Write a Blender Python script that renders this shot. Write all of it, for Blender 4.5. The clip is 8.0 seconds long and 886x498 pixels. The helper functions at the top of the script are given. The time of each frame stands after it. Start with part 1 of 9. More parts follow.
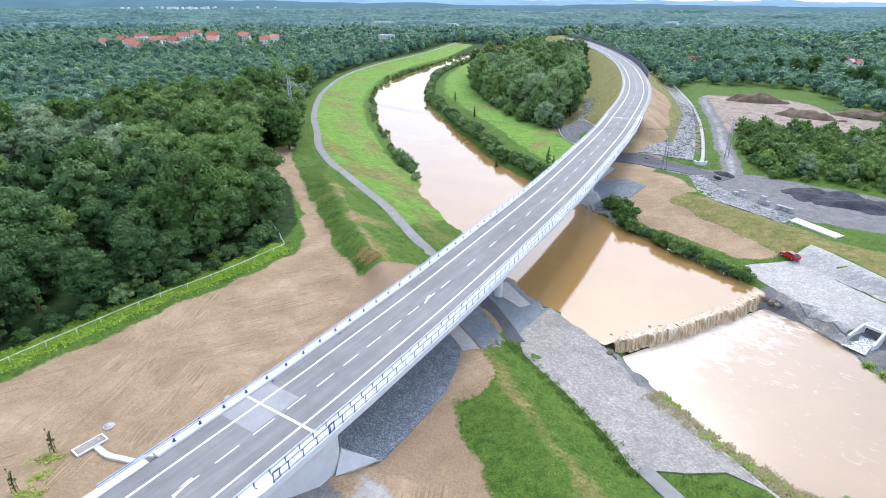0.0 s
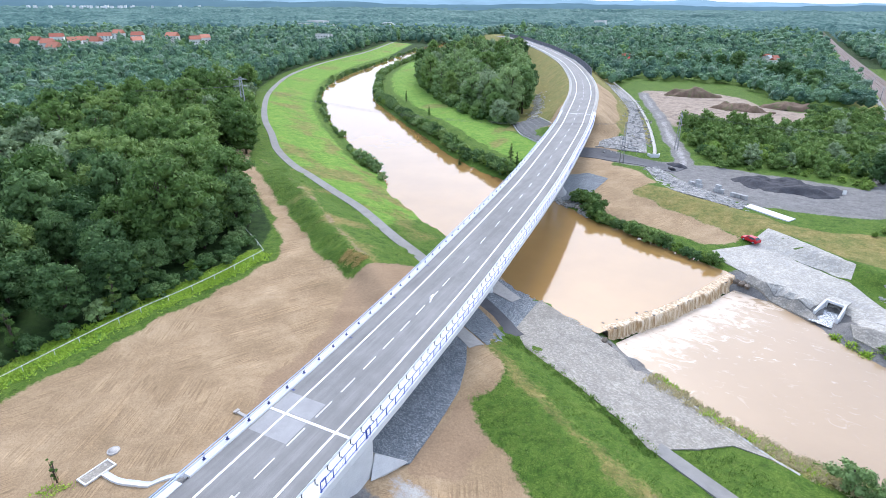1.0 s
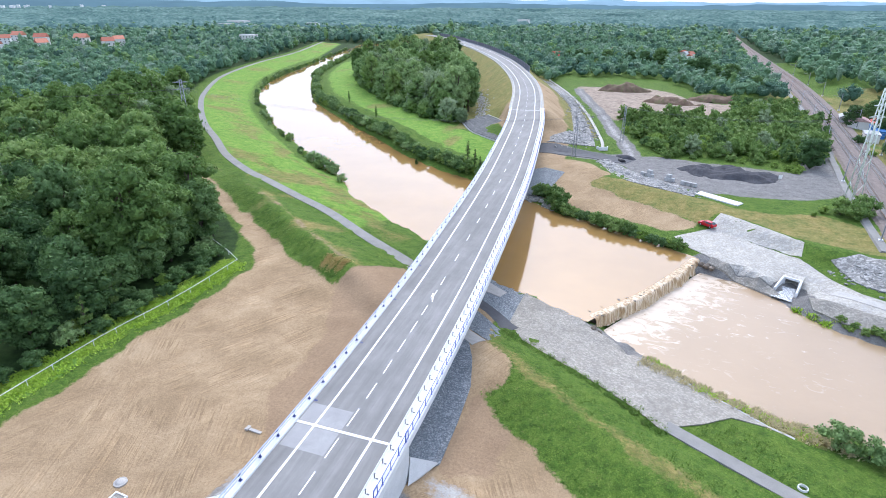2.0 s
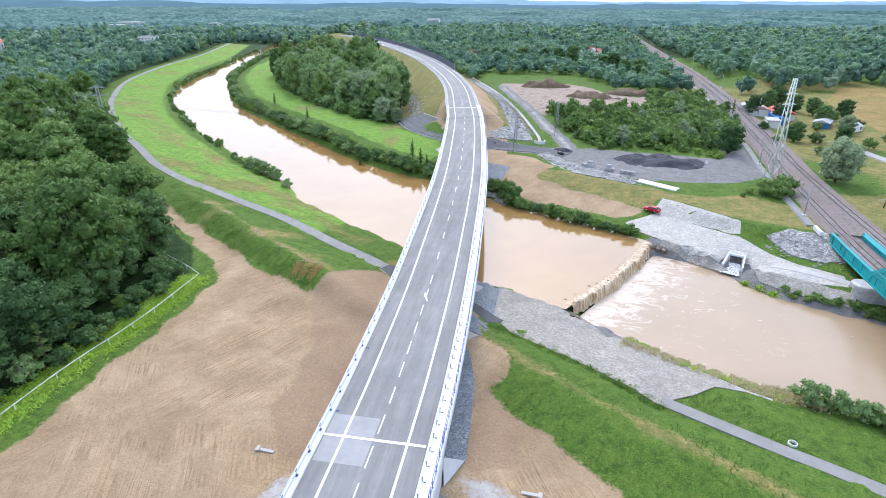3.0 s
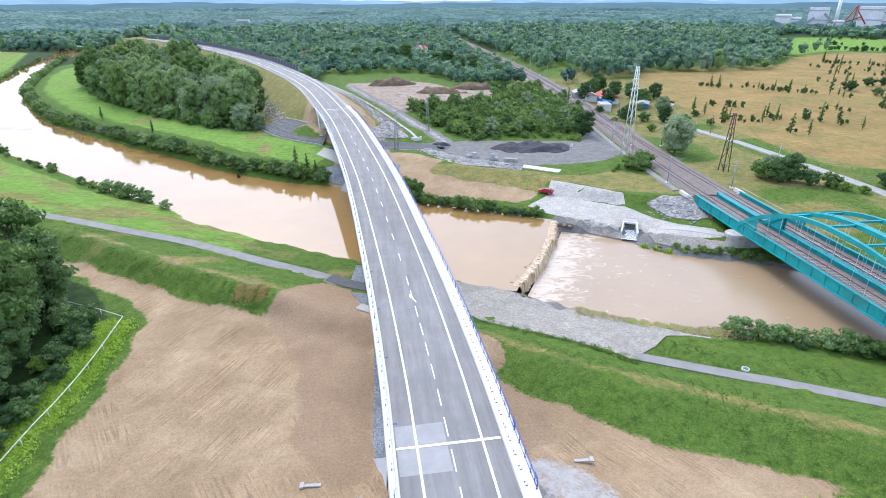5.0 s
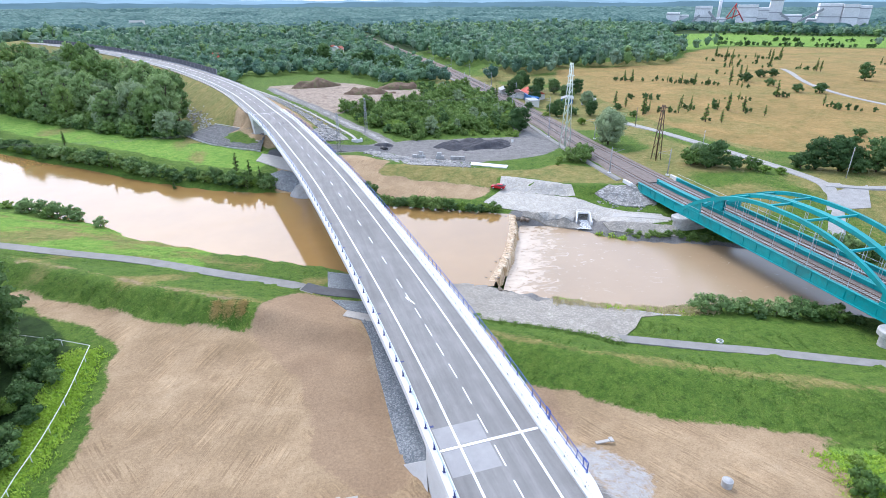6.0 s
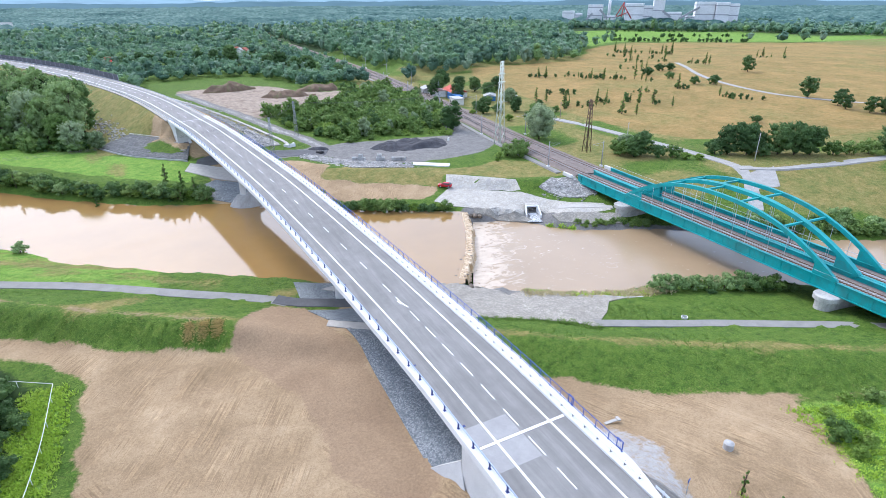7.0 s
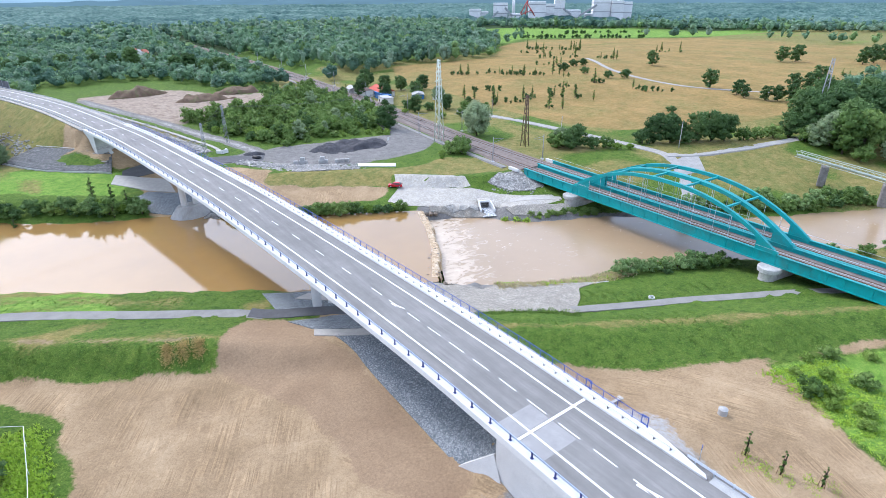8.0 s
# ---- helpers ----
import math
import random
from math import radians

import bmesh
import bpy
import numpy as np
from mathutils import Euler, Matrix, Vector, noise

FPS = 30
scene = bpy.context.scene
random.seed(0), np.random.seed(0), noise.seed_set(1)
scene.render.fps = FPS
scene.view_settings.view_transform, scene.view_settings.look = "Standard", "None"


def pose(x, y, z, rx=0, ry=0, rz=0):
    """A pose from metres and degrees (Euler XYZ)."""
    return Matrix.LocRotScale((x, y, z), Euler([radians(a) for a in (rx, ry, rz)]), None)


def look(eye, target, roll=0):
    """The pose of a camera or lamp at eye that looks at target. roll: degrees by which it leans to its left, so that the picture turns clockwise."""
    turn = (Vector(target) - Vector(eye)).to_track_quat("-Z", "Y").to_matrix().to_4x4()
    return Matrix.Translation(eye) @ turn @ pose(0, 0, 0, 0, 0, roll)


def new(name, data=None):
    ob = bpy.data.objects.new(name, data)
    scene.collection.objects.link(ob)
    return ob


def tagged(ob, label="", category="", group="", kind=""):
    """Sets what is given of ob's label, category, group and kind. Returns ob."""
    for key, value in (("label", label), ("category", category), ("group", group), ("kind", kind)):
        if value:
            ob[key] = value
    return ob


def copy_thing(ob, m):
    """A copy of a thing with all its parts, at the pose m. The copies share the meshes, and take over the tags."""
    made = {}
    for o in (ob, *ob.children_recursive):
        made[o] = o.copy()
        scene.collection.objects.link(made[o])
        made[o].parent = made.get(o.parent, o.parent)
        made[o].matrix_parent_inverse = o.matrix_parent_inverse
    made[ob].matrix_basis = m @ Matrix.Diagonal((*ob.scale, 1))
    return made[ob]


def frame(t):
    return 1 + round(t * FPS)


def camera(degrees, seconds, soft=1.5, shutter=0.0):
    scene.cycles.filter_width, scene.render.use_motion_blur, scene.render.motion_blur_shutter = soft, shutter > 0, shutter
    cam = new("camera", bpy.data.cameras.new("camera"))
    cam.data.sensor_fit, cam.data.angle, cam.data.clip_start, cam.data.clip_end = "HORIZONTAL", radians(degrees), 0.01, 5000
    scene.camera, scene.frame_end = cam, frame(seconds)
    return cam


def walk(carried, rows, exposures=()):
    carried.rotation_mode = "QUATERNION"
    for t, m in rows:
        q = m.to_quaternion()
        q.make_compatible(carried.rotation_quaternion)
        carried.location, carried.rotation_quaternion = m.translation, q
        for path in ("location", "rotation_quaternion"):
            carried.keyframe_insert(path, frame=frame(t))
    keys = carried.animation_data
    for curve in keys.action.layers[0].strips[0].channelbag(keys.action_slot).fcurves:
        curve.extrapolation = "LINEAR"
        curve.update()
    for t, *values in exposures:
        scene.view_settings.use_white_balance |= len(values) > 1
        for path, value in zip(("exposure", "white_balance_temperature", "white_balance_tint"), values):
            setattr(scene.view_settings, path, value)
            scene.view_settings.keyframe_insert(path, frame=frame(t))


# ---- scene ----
cam = camera(77.14, 8.0, 0.55)
PATH = [
    (0, (39.76, 12.87, 51.43), (-10.21, 89.47, 10.99), 0.23),
    (0.5, (35.91, 10.42, 51.39), (-9.61, 89.73, 10.91), 0.31),
    (1, (31.46, 7.88, 51.28), (-9.25, 89.75, 10.77), 0.36),
    (1.5, (26.94, 5.76, 51.19), (-8.95, 89.84, 10.67), 0.37),
    (3, (11.14, 1.37, 50.61), (-4.52, 91.45, 10.11), 0.29),
    (3.5, (5.83, 0.48, 50.58), (-3.61, 91.42, 10.08), 0.24),
    (4, (0.01, 0.00, 50.52), (-1.40, 91.42, 10.03), 0.17),
    (4.5, (-5.57, 0.06, 50.52), (0.81, 91.27, 10.02), 0.10),
    (6, (-22.51, 3.10, 50.59), (5.27, 90.17, 9.99), -0.12),
    (6.5, (-27.86, 4.88, 50.74), (6.96, 89.33, 10.07), -0.18),
    (7, (-33.24, 7.34, 50.97), (8.78, 88.41, 10.19), -0.22),
    (7.5, (-37.94, 9.92, 51.06), (10.37, 87.34, 10.15), -0.25),
    (8, (-42.88, 13.18, 51.15), (11.56, 86.32, 10.08), -0.26),
]
walk(cam, [(t, look(eye, target, roll)) for t, eye, target, roll in PATH], [(0.0, 1.0, 5700, 12.5), (8.0, 1.0, 5700, 12.5)])

# ---------- light ----------
SUN_ELEV, SUN_AZ = radians(46), radians(-12)
world = bpy.data.worlds.new("overcast_sky")
scene.world = world
world.use_nodes = True
wn, wl = world.node_tree.nodes, world.node_tree.links
sky = wn.new("ShaderNodeTexSky")
sky.sky_type, sky.sun_disc = "NISHITA", False
sky.sun_elevation, sky.sun_rotation = SUN_ELEV, SUN_AZ
sky.air_density, sky.dust_density, sky.ozone_density = 1.0, 6.0, 1.0
veil = wn.new("ShaderNodeMix")
veil.data_type = "RGBA"
veil.inputs[0].default_value = 0.6
veil.inputs[7].default_value = (6.6, 7.3, 8.6, 1)
wl.new(sky.outputs[0], veil.inputs[6])
wl.new(veil.outputs[2], wn["Background"].inputs[0])
wn["Background"].inputs[1].default_value = 0.125

sun_data = bpy.data.lights.new("sun", "SUN")
sun_data.energy, sun_data.angle, sun_data.color = 0.9, radians(16), (1.0, 0.97, 0.93)
sun = new("sun", sun_data)
sun.matrix_world = look((0, 0, 200), Vector((0, 0, 200)) + Vector((-math.sin(SUN_AZ) * math.cos(SUN_ELEV), -math.cos(SUN_AZ) * math.cos(SUN_ELEV), -math.sin(SUN_ELEV))))


# ---------- materials ----------
def nodes_of(name, rough=0.8, metal=0.0, spec=0.3):
    m = bpy.data.materials.new(name)
    m.use_nodes = True
    n, l = m.node_tree.nodes, m.node_tree.links
    b = n["Principled BSDF"]
    b.inputs["Roughness"].default_value = rough
    b.inputs["Metallic"].default_value = metal
    b.inputs["Specular IOR Level"].default_value = spec
    return m, n, l, b


def tex_noise(n, l, scale, detail=4.0, rough=0.6, vec=None, dist=0.0):
    t = n.new("ShaderNodeTexNoise")
    t.inputs["Scale"].default_value, t.inputs["Detail"].default_value = scale, detail
    t.inputs["Roughness"].default_value, t.inputs["Distortion"].default_value = rough, dist
    if vec:
        l.new(vec, t.inputs["Vector"])
    return t.outputs[0]


def ramp(n, l, fac, stops):
    r = n.new("ShaderNodeValToRGB")
    e = r.color_ramp.elements
    while len(e) < len(stops):
        e.new(0.5)
    for k, (p, c) in zip(e, stops):
        k.position, k.color = p, (*c, 1) if len(c) == 3 else c
    l.new(fac, r.inputs[0])
    return r.outputs[0]


def mixc(n, l, fac, a, b, mode="MIX"):
    m = n.new("ShaderNodeMix")
    m.data_type, m.blend_type = "RGBA", mode
    for socket, v in ((m.inputs[0], fac), (m.inputs[6], a), (m.inputs[7], b)):
        if isinstance(v, (int, float)):
            socket.default_value = v
        elif isinstance(v, tuple):
            socket.default_value = (*v, 1)
        else:
            l.new(v, socket)
    return m.outputs[2]


def maths(n, l, op, a, b=0.0, clamp=False):
    m = n.new("ShaderNodeMath")
    m.operation, m.use_clamp = op, clamp
    for socket, v in zip(m.inputs, (a, b)):
        if isinstance(v, (int, float)):
            socket.default_value = v
        else:
            l.new(v, socket)
    return m.outputs[0]


def bump(n, l, b, height, strength=0.5, dist=0.05):
    k = n.new("ShaderNodeBump")
    k.inputs["Strength"].default_value, k.inputs["Distance"].default_value = strength, dist
    l.new(height, k.inputs["Height"])
    l.new(k.outputs[0], b.inputs["Normal"])


def place_of(n):
    return n.new("ShaderNodeNewGeometry").outputs["Position"]


def speckled(name, base, vary=0.25, scale=3.0, fine=40.0, rough=0.8, relief=0.3, relief_d=0.02, metal=0.0, spec=0.3, stain=None):
    """A surface of one colour with stains at a large and grain at a small scale."""
    m, n, l, b = nodes_of(name, rough, metal, spec)
    p = place_of(n)
    lo = tuple(c * (1 - vary) for c in base)
    hi = tuple(min(1, c * (1 + vary)) for c in base)
    big, small = tex_noise(n, l, scale, 5, 0.65, p), tex_noise(n, l, fine, 3, 0.7, p)
    c = ramp(n, l, big, [(0.3, lo), (0.7, hi)])
    g = ramp(n, l, small, [(0.25, (0.72,) * 3), (0.75, (1.25,) * 3)])
    c = mixc(n, l, 0.7, c, g, "MULTIPLY")
    if stain:
        s = ramp(n, l, tex_noise(n, l, scale * 0.35, 6, 0.7, p, 1.0), [(0.5, (0, 0, 0)), (0.68, (1, 1, 1))])
        c = mixc(n, l, s, c, stain)
    l.new(c, b.inputs["Base Color"])
    bump(n, l, b, small, relief, relief_d)
    return m


def stony(name, dark, mid, light, scale, rough=0.9, relief=1.0, depth=0.08, stain=None, stain_scale=0.25, joint=0.45):
    """Stones laid or tipped side by side, each of its own shade."""
    m, n, l, b = nodes_of(name, rough, 0, 0.25)
    p = place_of(n)
    cells, gaps = n.new("ShaderNodeTexVoronoi"), n.new("ShaderNodeTexVoronoi")
    gaps.feature = "DISTANCE_TO_EDGE"
    for v in (cells, gaps):
        v.inputs["Scale"].default_value = scale
        l.new(p, v.inputs["Vector"])
    sep = n.new("ShaderNodeSeparateColor")
    l.new(cells.outputs["Color"], sep.inputs[0])
    c = ramp(n, l, sep.outputs[0], [(0.1, dark), (0.55, mid), (0.95, light)])
    c = mixc(n, l, 0.8, c, ramp(n, l, gaps.outputs["Distance"], [(0.0, (joint,) * 3), (0.12, (1.06,) * 3)]), "MULTIPLY")
    c = mixc(n, l, 0.6, c, ramp(n, l, tex_noise(n, l, 0.35, 6, 0.7, p), [(0.3, (0.72, 0.72, 0.74)), (0.7, (1.22, 1.2, 1.16))]), "MULTIPLY")
    if stain:
        s = ramp(n, l, tex_noise(n, l, stain_scale, 7, 0.72, p, 0.8), [(0.52, (0, 0, 0)), (0.68, (0.85, 0.85, 0.85))])
        c = mixc(n, l, s, c, stain)
    l.new(c, b.inputs["Base Color"])
    bump(n, l, b, gaps.outputs["Distance"], relief, depth)
    return m


def object_tinted(name, a, bcol, rough=0.7, metal=0.0, grain=8.0):
    """Colour between two shades, by object and by grain."""
    m, n, l, b = nodes_of(name, rough, metal)
    info = n.new("ShaderNodeObjectInfo").outputs["Random"]
    p = place_of(n)
    g = tex_noise(n, l, grain, 4, 0.6, p)
    f = maths(n, l, "ADD", maths(n, l, "MULTIPLY", info, 0.6), maths(n, l, "MULTIPLY", g, 0.4))
    l.new(ramp(n, l, f, [(0.15, a), (0.85, bcol)]), b.inputs["Base Color"])
    bump(n, l, b, g, 0.3, 0.02)
    return m


# ---------- plan: lines of the land ----------
def spline(points, step=2.0):
    """A smooth line through points of two or three numbers, about step metres apart."""
    p = np.array(points, float)
    p = np.vstack([2 * p[0] - p[1], p, 2 * p[-1] - p[-2]])
    out = []
    for i in range(1, len(p) - 2):
        a, b, c, d = p[i - 1 : i + 3]
        k = max(2, int(np.linalg.norm((c - b)[:2]) / step))
        t = np.linspace(0, 1, k, endpoint=False)[:, None]
        out.append(0.5 * (2 * b + (c - a) * t + (2 * a - 5 * b + 4 * c - d) * t**2 + (3 * b - a - 3 * c + d) * t**3))
    return np.vstack(out + [p[-2][None]])


def offset(line, d):
    """The line moved d metres to its right."""
    t = np.gradient(line[:, :2], axis=0)
    t /= np.linalg.norm(t, axis=1)[:, None] + 1e-9
    out = line.copy()
    out[:, 0] += t[:, 1] * d
    out[:, 1] -= t[:, 0] * d
    return out


def at_z(line, z):
    return np.c_[line[:, :2], np.full(len(line), z) if np.isscalar(z) else z]


UPPER, LOWER = -3.2, -5.4  # water above and below the weir
ROAD = spline([(-2.6, -140, 5.5), (-3.2, -60, 6.6), (-3.5, 0, 7.4), (-3.7, 45, 8.0), (-3.9, 59, 8.3), (-4.7, 80, 8.6), (-6.15, 104, 9.1), (-7.3, 121, 9.4),
               (-9.3, 145, 9.9), (-12.8, 176, 10.5), (-16.2, 203, 11.0), (-19.9, 226, 11.4), (-32.2, 290, 12.0), (-51.2, 357, 12.0),
               (-82, 441, 12.0), (-126, 536, 12.0), (-167, 612, 12.0), (-217, 700, 11.5), (-290, 800, 10.5)], 1.0)
near_up = spline([(18.6, 97.2), (16.6, 97.7), (12, 100), (7, 103), (3, 105), (-14, 117.5), (-21.6, 123), (-34.5, 131.7), (-45.7, 140.4), (-58.4, 150.6),
                  (-66, 160.8), (-90, 181.5), (-116, 207.6), (-145, 236), (-184, 280), (-213, 321), (-241, 377), (-271, 473), (-330, 666), (-362, 780)])
far_up = spline([(40.0, 134.2), (33, 138.4), (25, 142), (16, 147.7), (5, 153.6), (-1.5, 159.7), (-20, 173.5), (-38, 181.5), (-63, 200.7), (-82, 220),
                 (-104, 240.5), (-131, 267), (-159, 296), (-191, 343), (-225, 405), (-258, 494), (-301, 631), (-332, 780)])
near_low = spline([(20.5, 96.8), (26.6, 93), (31, 91), (41, 86), (48, 82.6), (56, 81.5), (64, 79), (83, 67.2), (101, 60), (123, 48), (150, 35), (210, 2), (330, -70)])
far_low = spline([(41.5, 133.7), (47.4, 129.5), (53.4, 124.5), (58.2, 117.6), (64, 112.5), (75, 107), (90, 97), (104, 84), (130, 70), (151, 58), (210, 30), (330, -30)])
path_up = spline([(-4, 94.4, -1.3), (-15, 100.6, -1.1), (-21, 104.9, -0.5), (-34.5, 112.8, 0.3), (-51, 124.1, 0.6), (-67, 132.8, 0.9), (-82, 141, 1.3), (-94, 147.3, 1.6),
                  (-113, 161, 1.8), (-133, 180, 1.8), (-159, 204, 1.8), (-192, 240, 1.8), (-219, 274, 1.8), (-255, 329, 1.8), (-279, 379, 1.8), (-303, 446, 1.8),
                  (-333, 551, 1.8), (-393, 706, 1.8)])
path_down = spline([(31.6, 72.2, -3.1), (37, 68.9, -2.9), (46, 63.7, -2.7), (50.2, 61.5, -2.6), (60.3, 55.6, -2.5), (70.7, 49.5, -2.4), (88, 38.6, -2.3), (130, 14, -2.2), (220, -40, -2)])
crest_up = spline([(-92, 142, 2.0), (-78.6, 130.5, 2.9), (-66, 121, 3), (-51, 109.5, 3), (-38.4, 100.6, 3), (-27.6, 93.7, 2.9), (-20, 87.5, 2.2), (-13.8, 83.5, 1.4), (-3, 80, 0.9), (4, 78, 0.8)])
crest_down = spline([(4, 78, 0.8), (8, 76, 0.7), (14, 70.8, 0.6), (25, 63, 0.5), (45, 51, 0.4), (75, 33, 0.4), (130, 0, 0.4), (220, -50, 0.4)])
toe_up = spline([(-80, 122, 0.4), (-61, 109, 0.3), (-47, 98.7, 0.2), (-36, 91.8, 0.2), (-27, 86.7, 0.2), (-18, 79, 0.2), (-12, 76, 0.2)])
toe_down = spline([(5.5, 67.5, -0.4), (9.2, 63.8, -0.7), (13, 60.4, -0.9), (19.5, 54.7, -1.2), (29, 47.6, -1.2), (46.4, 39.6, -1.1), (63, 32, -1), (100, 12, -1), (200, -45, -1)])
RAIL = spline([(75.2, -160, 1.6), (78.6, -20, 1.6), (81.6, 50, 1.6), (83.9, 90, 1.6), (86.1, 132, 1.6), (91.9, 189, 1.6), (98.6, 236, 1.6), (113, 357, 1.8), (122, 472, 2.0),
               (128, 610, 2.2), (138, 829, 2.4), (149, 1020, 2.6), (173, 1400, 4)], 2.0)
haul_road = spline([(-5, 213, 0.0), (11, 210, 0), (21, 206, 0), (30, 194, 0.3), (38, 183, 0.8), (56, 180, 1), (70, 183, 1), (78, 192, 1), (81, 209, 1), (84, 225, 1), (95, 290, 1), (106, 360, 1)])
haul_lane = spline([(22, 208, 0), (20, 229, 0.4), (13.2, 256, 0.5), (5.3, 295, 0.6), (-6, 338, 0.8), (-17, 383, 1)])
berm_low = spline([(-6, 163, -2.2), (8, 158, -2), (18, 168, -1.8), (26, 159, -1.9), (33, 152.5, -1.9), (43, 152, -2), (62, 138.9, -2), (70, 131, -2), (76, 124, -2)])
berm_top = spline([(-4, 197, 0.3), (12, 186, 0.8), (24, 177, 0.9), (36, 168.8, 1), (46, 159, 0.5), (62.3, 143, 0.6), (72, 138.5, 1.0)])


def to_line(px, py, line):
    """Distance from points to a line, and how far along it the nearest place is."""
    best, where = np.full(px.shape, 1e9), np.zeros(px.shape)
    pts = line[:, :2]
    for i in range(len(pts) - 1):
        a, d = pts[i], pts[i + 1] - pts[i]
        q = np.clip(((px - a[0]) * d[0] + (py - a[1]) * d[1]) / (d @ d + 1e-9), 0, 1)
        r = np.hypot(px - a[0] - q * d[0], py - a[1] - q * d[1])
        m = r < best
        best = np.where(m, r, best)
        where = np.where(m, i + q, where)
    return best, where


def inside(px, py, poly):
    poly = np.asarray(poly)[:, :2]
    out = np.zeros(px.shape, bool)
    j = len(poly) - 1
    for i in range(len(poly)):
        (xi, yi), (xj, yj) = poly[i], poly[j]
        if yi != yj:
            out ^= ((yi > py) != (yj > py)) & (px < (xj - xi) * (py - yi) / (yj - yi) + xi)
        j = i
    return out


upper_water = np.vstack([near_up, far_up[::-1]])
lower_water = np.vstack([near_low, far_low[::-1]])

# ---------- plan: heights ----------
HX0, HY0, HX1, HY1, HS = -460, -160, 360, 800, 2.0


def relaxed():
    """The land's height on a grid: straight slopes between lines of known height."""
    lines = [at_z(near_up, UPPER - 0.1), at_z(far_up, UPPER - 0.1), at_z(near_low[3:], LOWER - 0.1), at_z(far_low[3:], LOWER - 0.1), path_up, offset(path_up, 1.6), offset(path_up, -1.6),
             path_down, offset(path_down, 1.5), offset(path_down, -1.5), crest_up, offset(crest_up, 1.5), crest_down, offset(crest_down, 1.5), toe_up, toe_down,
             haul_road, haul_lane, berm_low, berm_top]
    lines.append(spline([(5, 104, -3.1), (17.5, 97.6, -3.1), (20, 97, -4.2), (31, 89, -4.4), (38, 83.7, -4.5), (46.5, 78.6, -4.6), (55, 75, -4.3)]))
    lines.append(spline([(4.6, 89, -2.2), (8.4, 84.8, -2.2), (19.4, 78.8, -2.4), (27.3, 73.8, -2.7)]))
    lines.append(spline([(35, 146, -2.1), (38, 139, -2.4), (44, 134, -2.5), (54, 127.5, -2.7), (59, 121.5, -2.7), (66, 119, -2.6), (77, 112, -2.6)]))
    lines.append(spline([(-50, 222, 1.0), (-63, 220, 1), (-90, 245, 1), (-125, 282, 1), (-165, 330, 1), (-200, 400, 1), (-235, 480, 1.2)]))
    lines.append(spline([(-26, 186, -0.5), (-40, 196, 0.2), (-70, 218, 0), (-110, 262, 0)]))
    # open land
    for row in ([(-60, -150, 0), (-58, 30, 0.2), (-53, 60, 0.5), (-54, 90, 0.8), (-70, 104, 0.8)], [(-30, -150, 0), (-29, 38, 0), (-32, 70, 0.2), (-24, 76, 0.2)],
                [(24, -150, -0.4), (20, 20, -0.2), (22, 42, -0.5), (14, 50, -0.6)], [(-250, -150, 0), (-140, 60, 0), (-130, 140, 0), (-210, 230, 0), (-330, 400, 0), (-450, 700, 0)],
                [(110, 120, 0.8), (140, 115, 1.8), (170, 104, 2), (300, 60, 3), (355, 40, 3)], [(120, 180, 1.5), (200, 260, 5), (330, 300, 8)],
                [(140, 400, 5), (200, 600, 7), (350, 790, 9)], [(0, 500, 3), (20, 790, 5)], [(-150, 790, 4), (-90, 560, 2.5)],
                [(50, 260, 0.6), (40, 330, 0.9), (60, 420, 1.5)], [(30, 215, 0.4), (60, 230, 0.6), (75, 250, 0.7)], [(-300, 790, 2), (-250, 600, 1.5), (-180, 420, 1)]):
        lines.append(spline(row, 2.0))
    # banks of earth under both ends of the road, and under the railway
    y = ROAD[:, 1]
    for part, n in ((ROAD[y < 37], 0), (ROAD[y > 233], 1)):
        for side in (-1, 1):
            lines.append(offset(at_z(part, part[:, 2] - 0.25), side * 6.3))
            lines.append(offset(at_z(part, part[:, 2] - 0.35), side * 7.2))
            reach = 7.2 + (part[:, 2] - 0.3) * (1.25 if n == 0 else 1.6)
            toe = part.copy()
            for k in range(len(part)):
                toe[k] = offset(part[max(0, k - 1) : k + 2] if k else part[:2], side * reach[k])[min(k, 1)]
            lines.append(at_z(toe, 0.0 if n == 0 else 1.0))
    lines.append(np.array([(-8, 47.5, 5.6), (-6, 47.5, 5.9), (-3.7, 47.5, 5.9), (-1.5, 47.5, 5.9), (0.4, 47.5, 5.6)]))
    lines.append(np.array([(4.2, 47, 1.2), (4.6, 48.5, 0.7), (5.2, 50.5, 0.3), (5, 45, 1.8), (-11.4, 47, 1.2), (-11.6, 48.5, 0.8), (-12, 50.5, 0.3), (-11.2, 45, 1.8)]))
    lines.append(spline([(-12, 51, 0.3), (-11.6, 58, 0.3), (-11, 66, 0.3), (-10.8, 73, 0.4), (-10, 82, 0.9), (-3, 80, 0.9), (1, 76, 0.7), (4.4, 68, -0.3), (4.9, 60, -0.3), (5, 51, 0)]))
    ry = RAIL[:, 1]
    for part in (RAIL[(ry > 134)], RAIL[ry < 30]):
        for side in (-1, 1):
            lines.append(offset(at_z(part, part[:, 2] - 0.5), side * 6.6))
            lines.append(offset(at_z(part, 0.6), side * 11.5))
    far_ab = ROAD[np.argmin(abs(ROAD[:, 1] - 226))]
    lines.append(np.array([far_ab + (s * 1.0, s * 0.3, 0) for s in (-6, -3, 0, 3, 6)]) * (1, 1, 0) + (0, 0, 5.5))
    lines.append(spline([(-26, 205, 0.2), (-18, 203, 0.2), (-10, 203, 0.1)]))
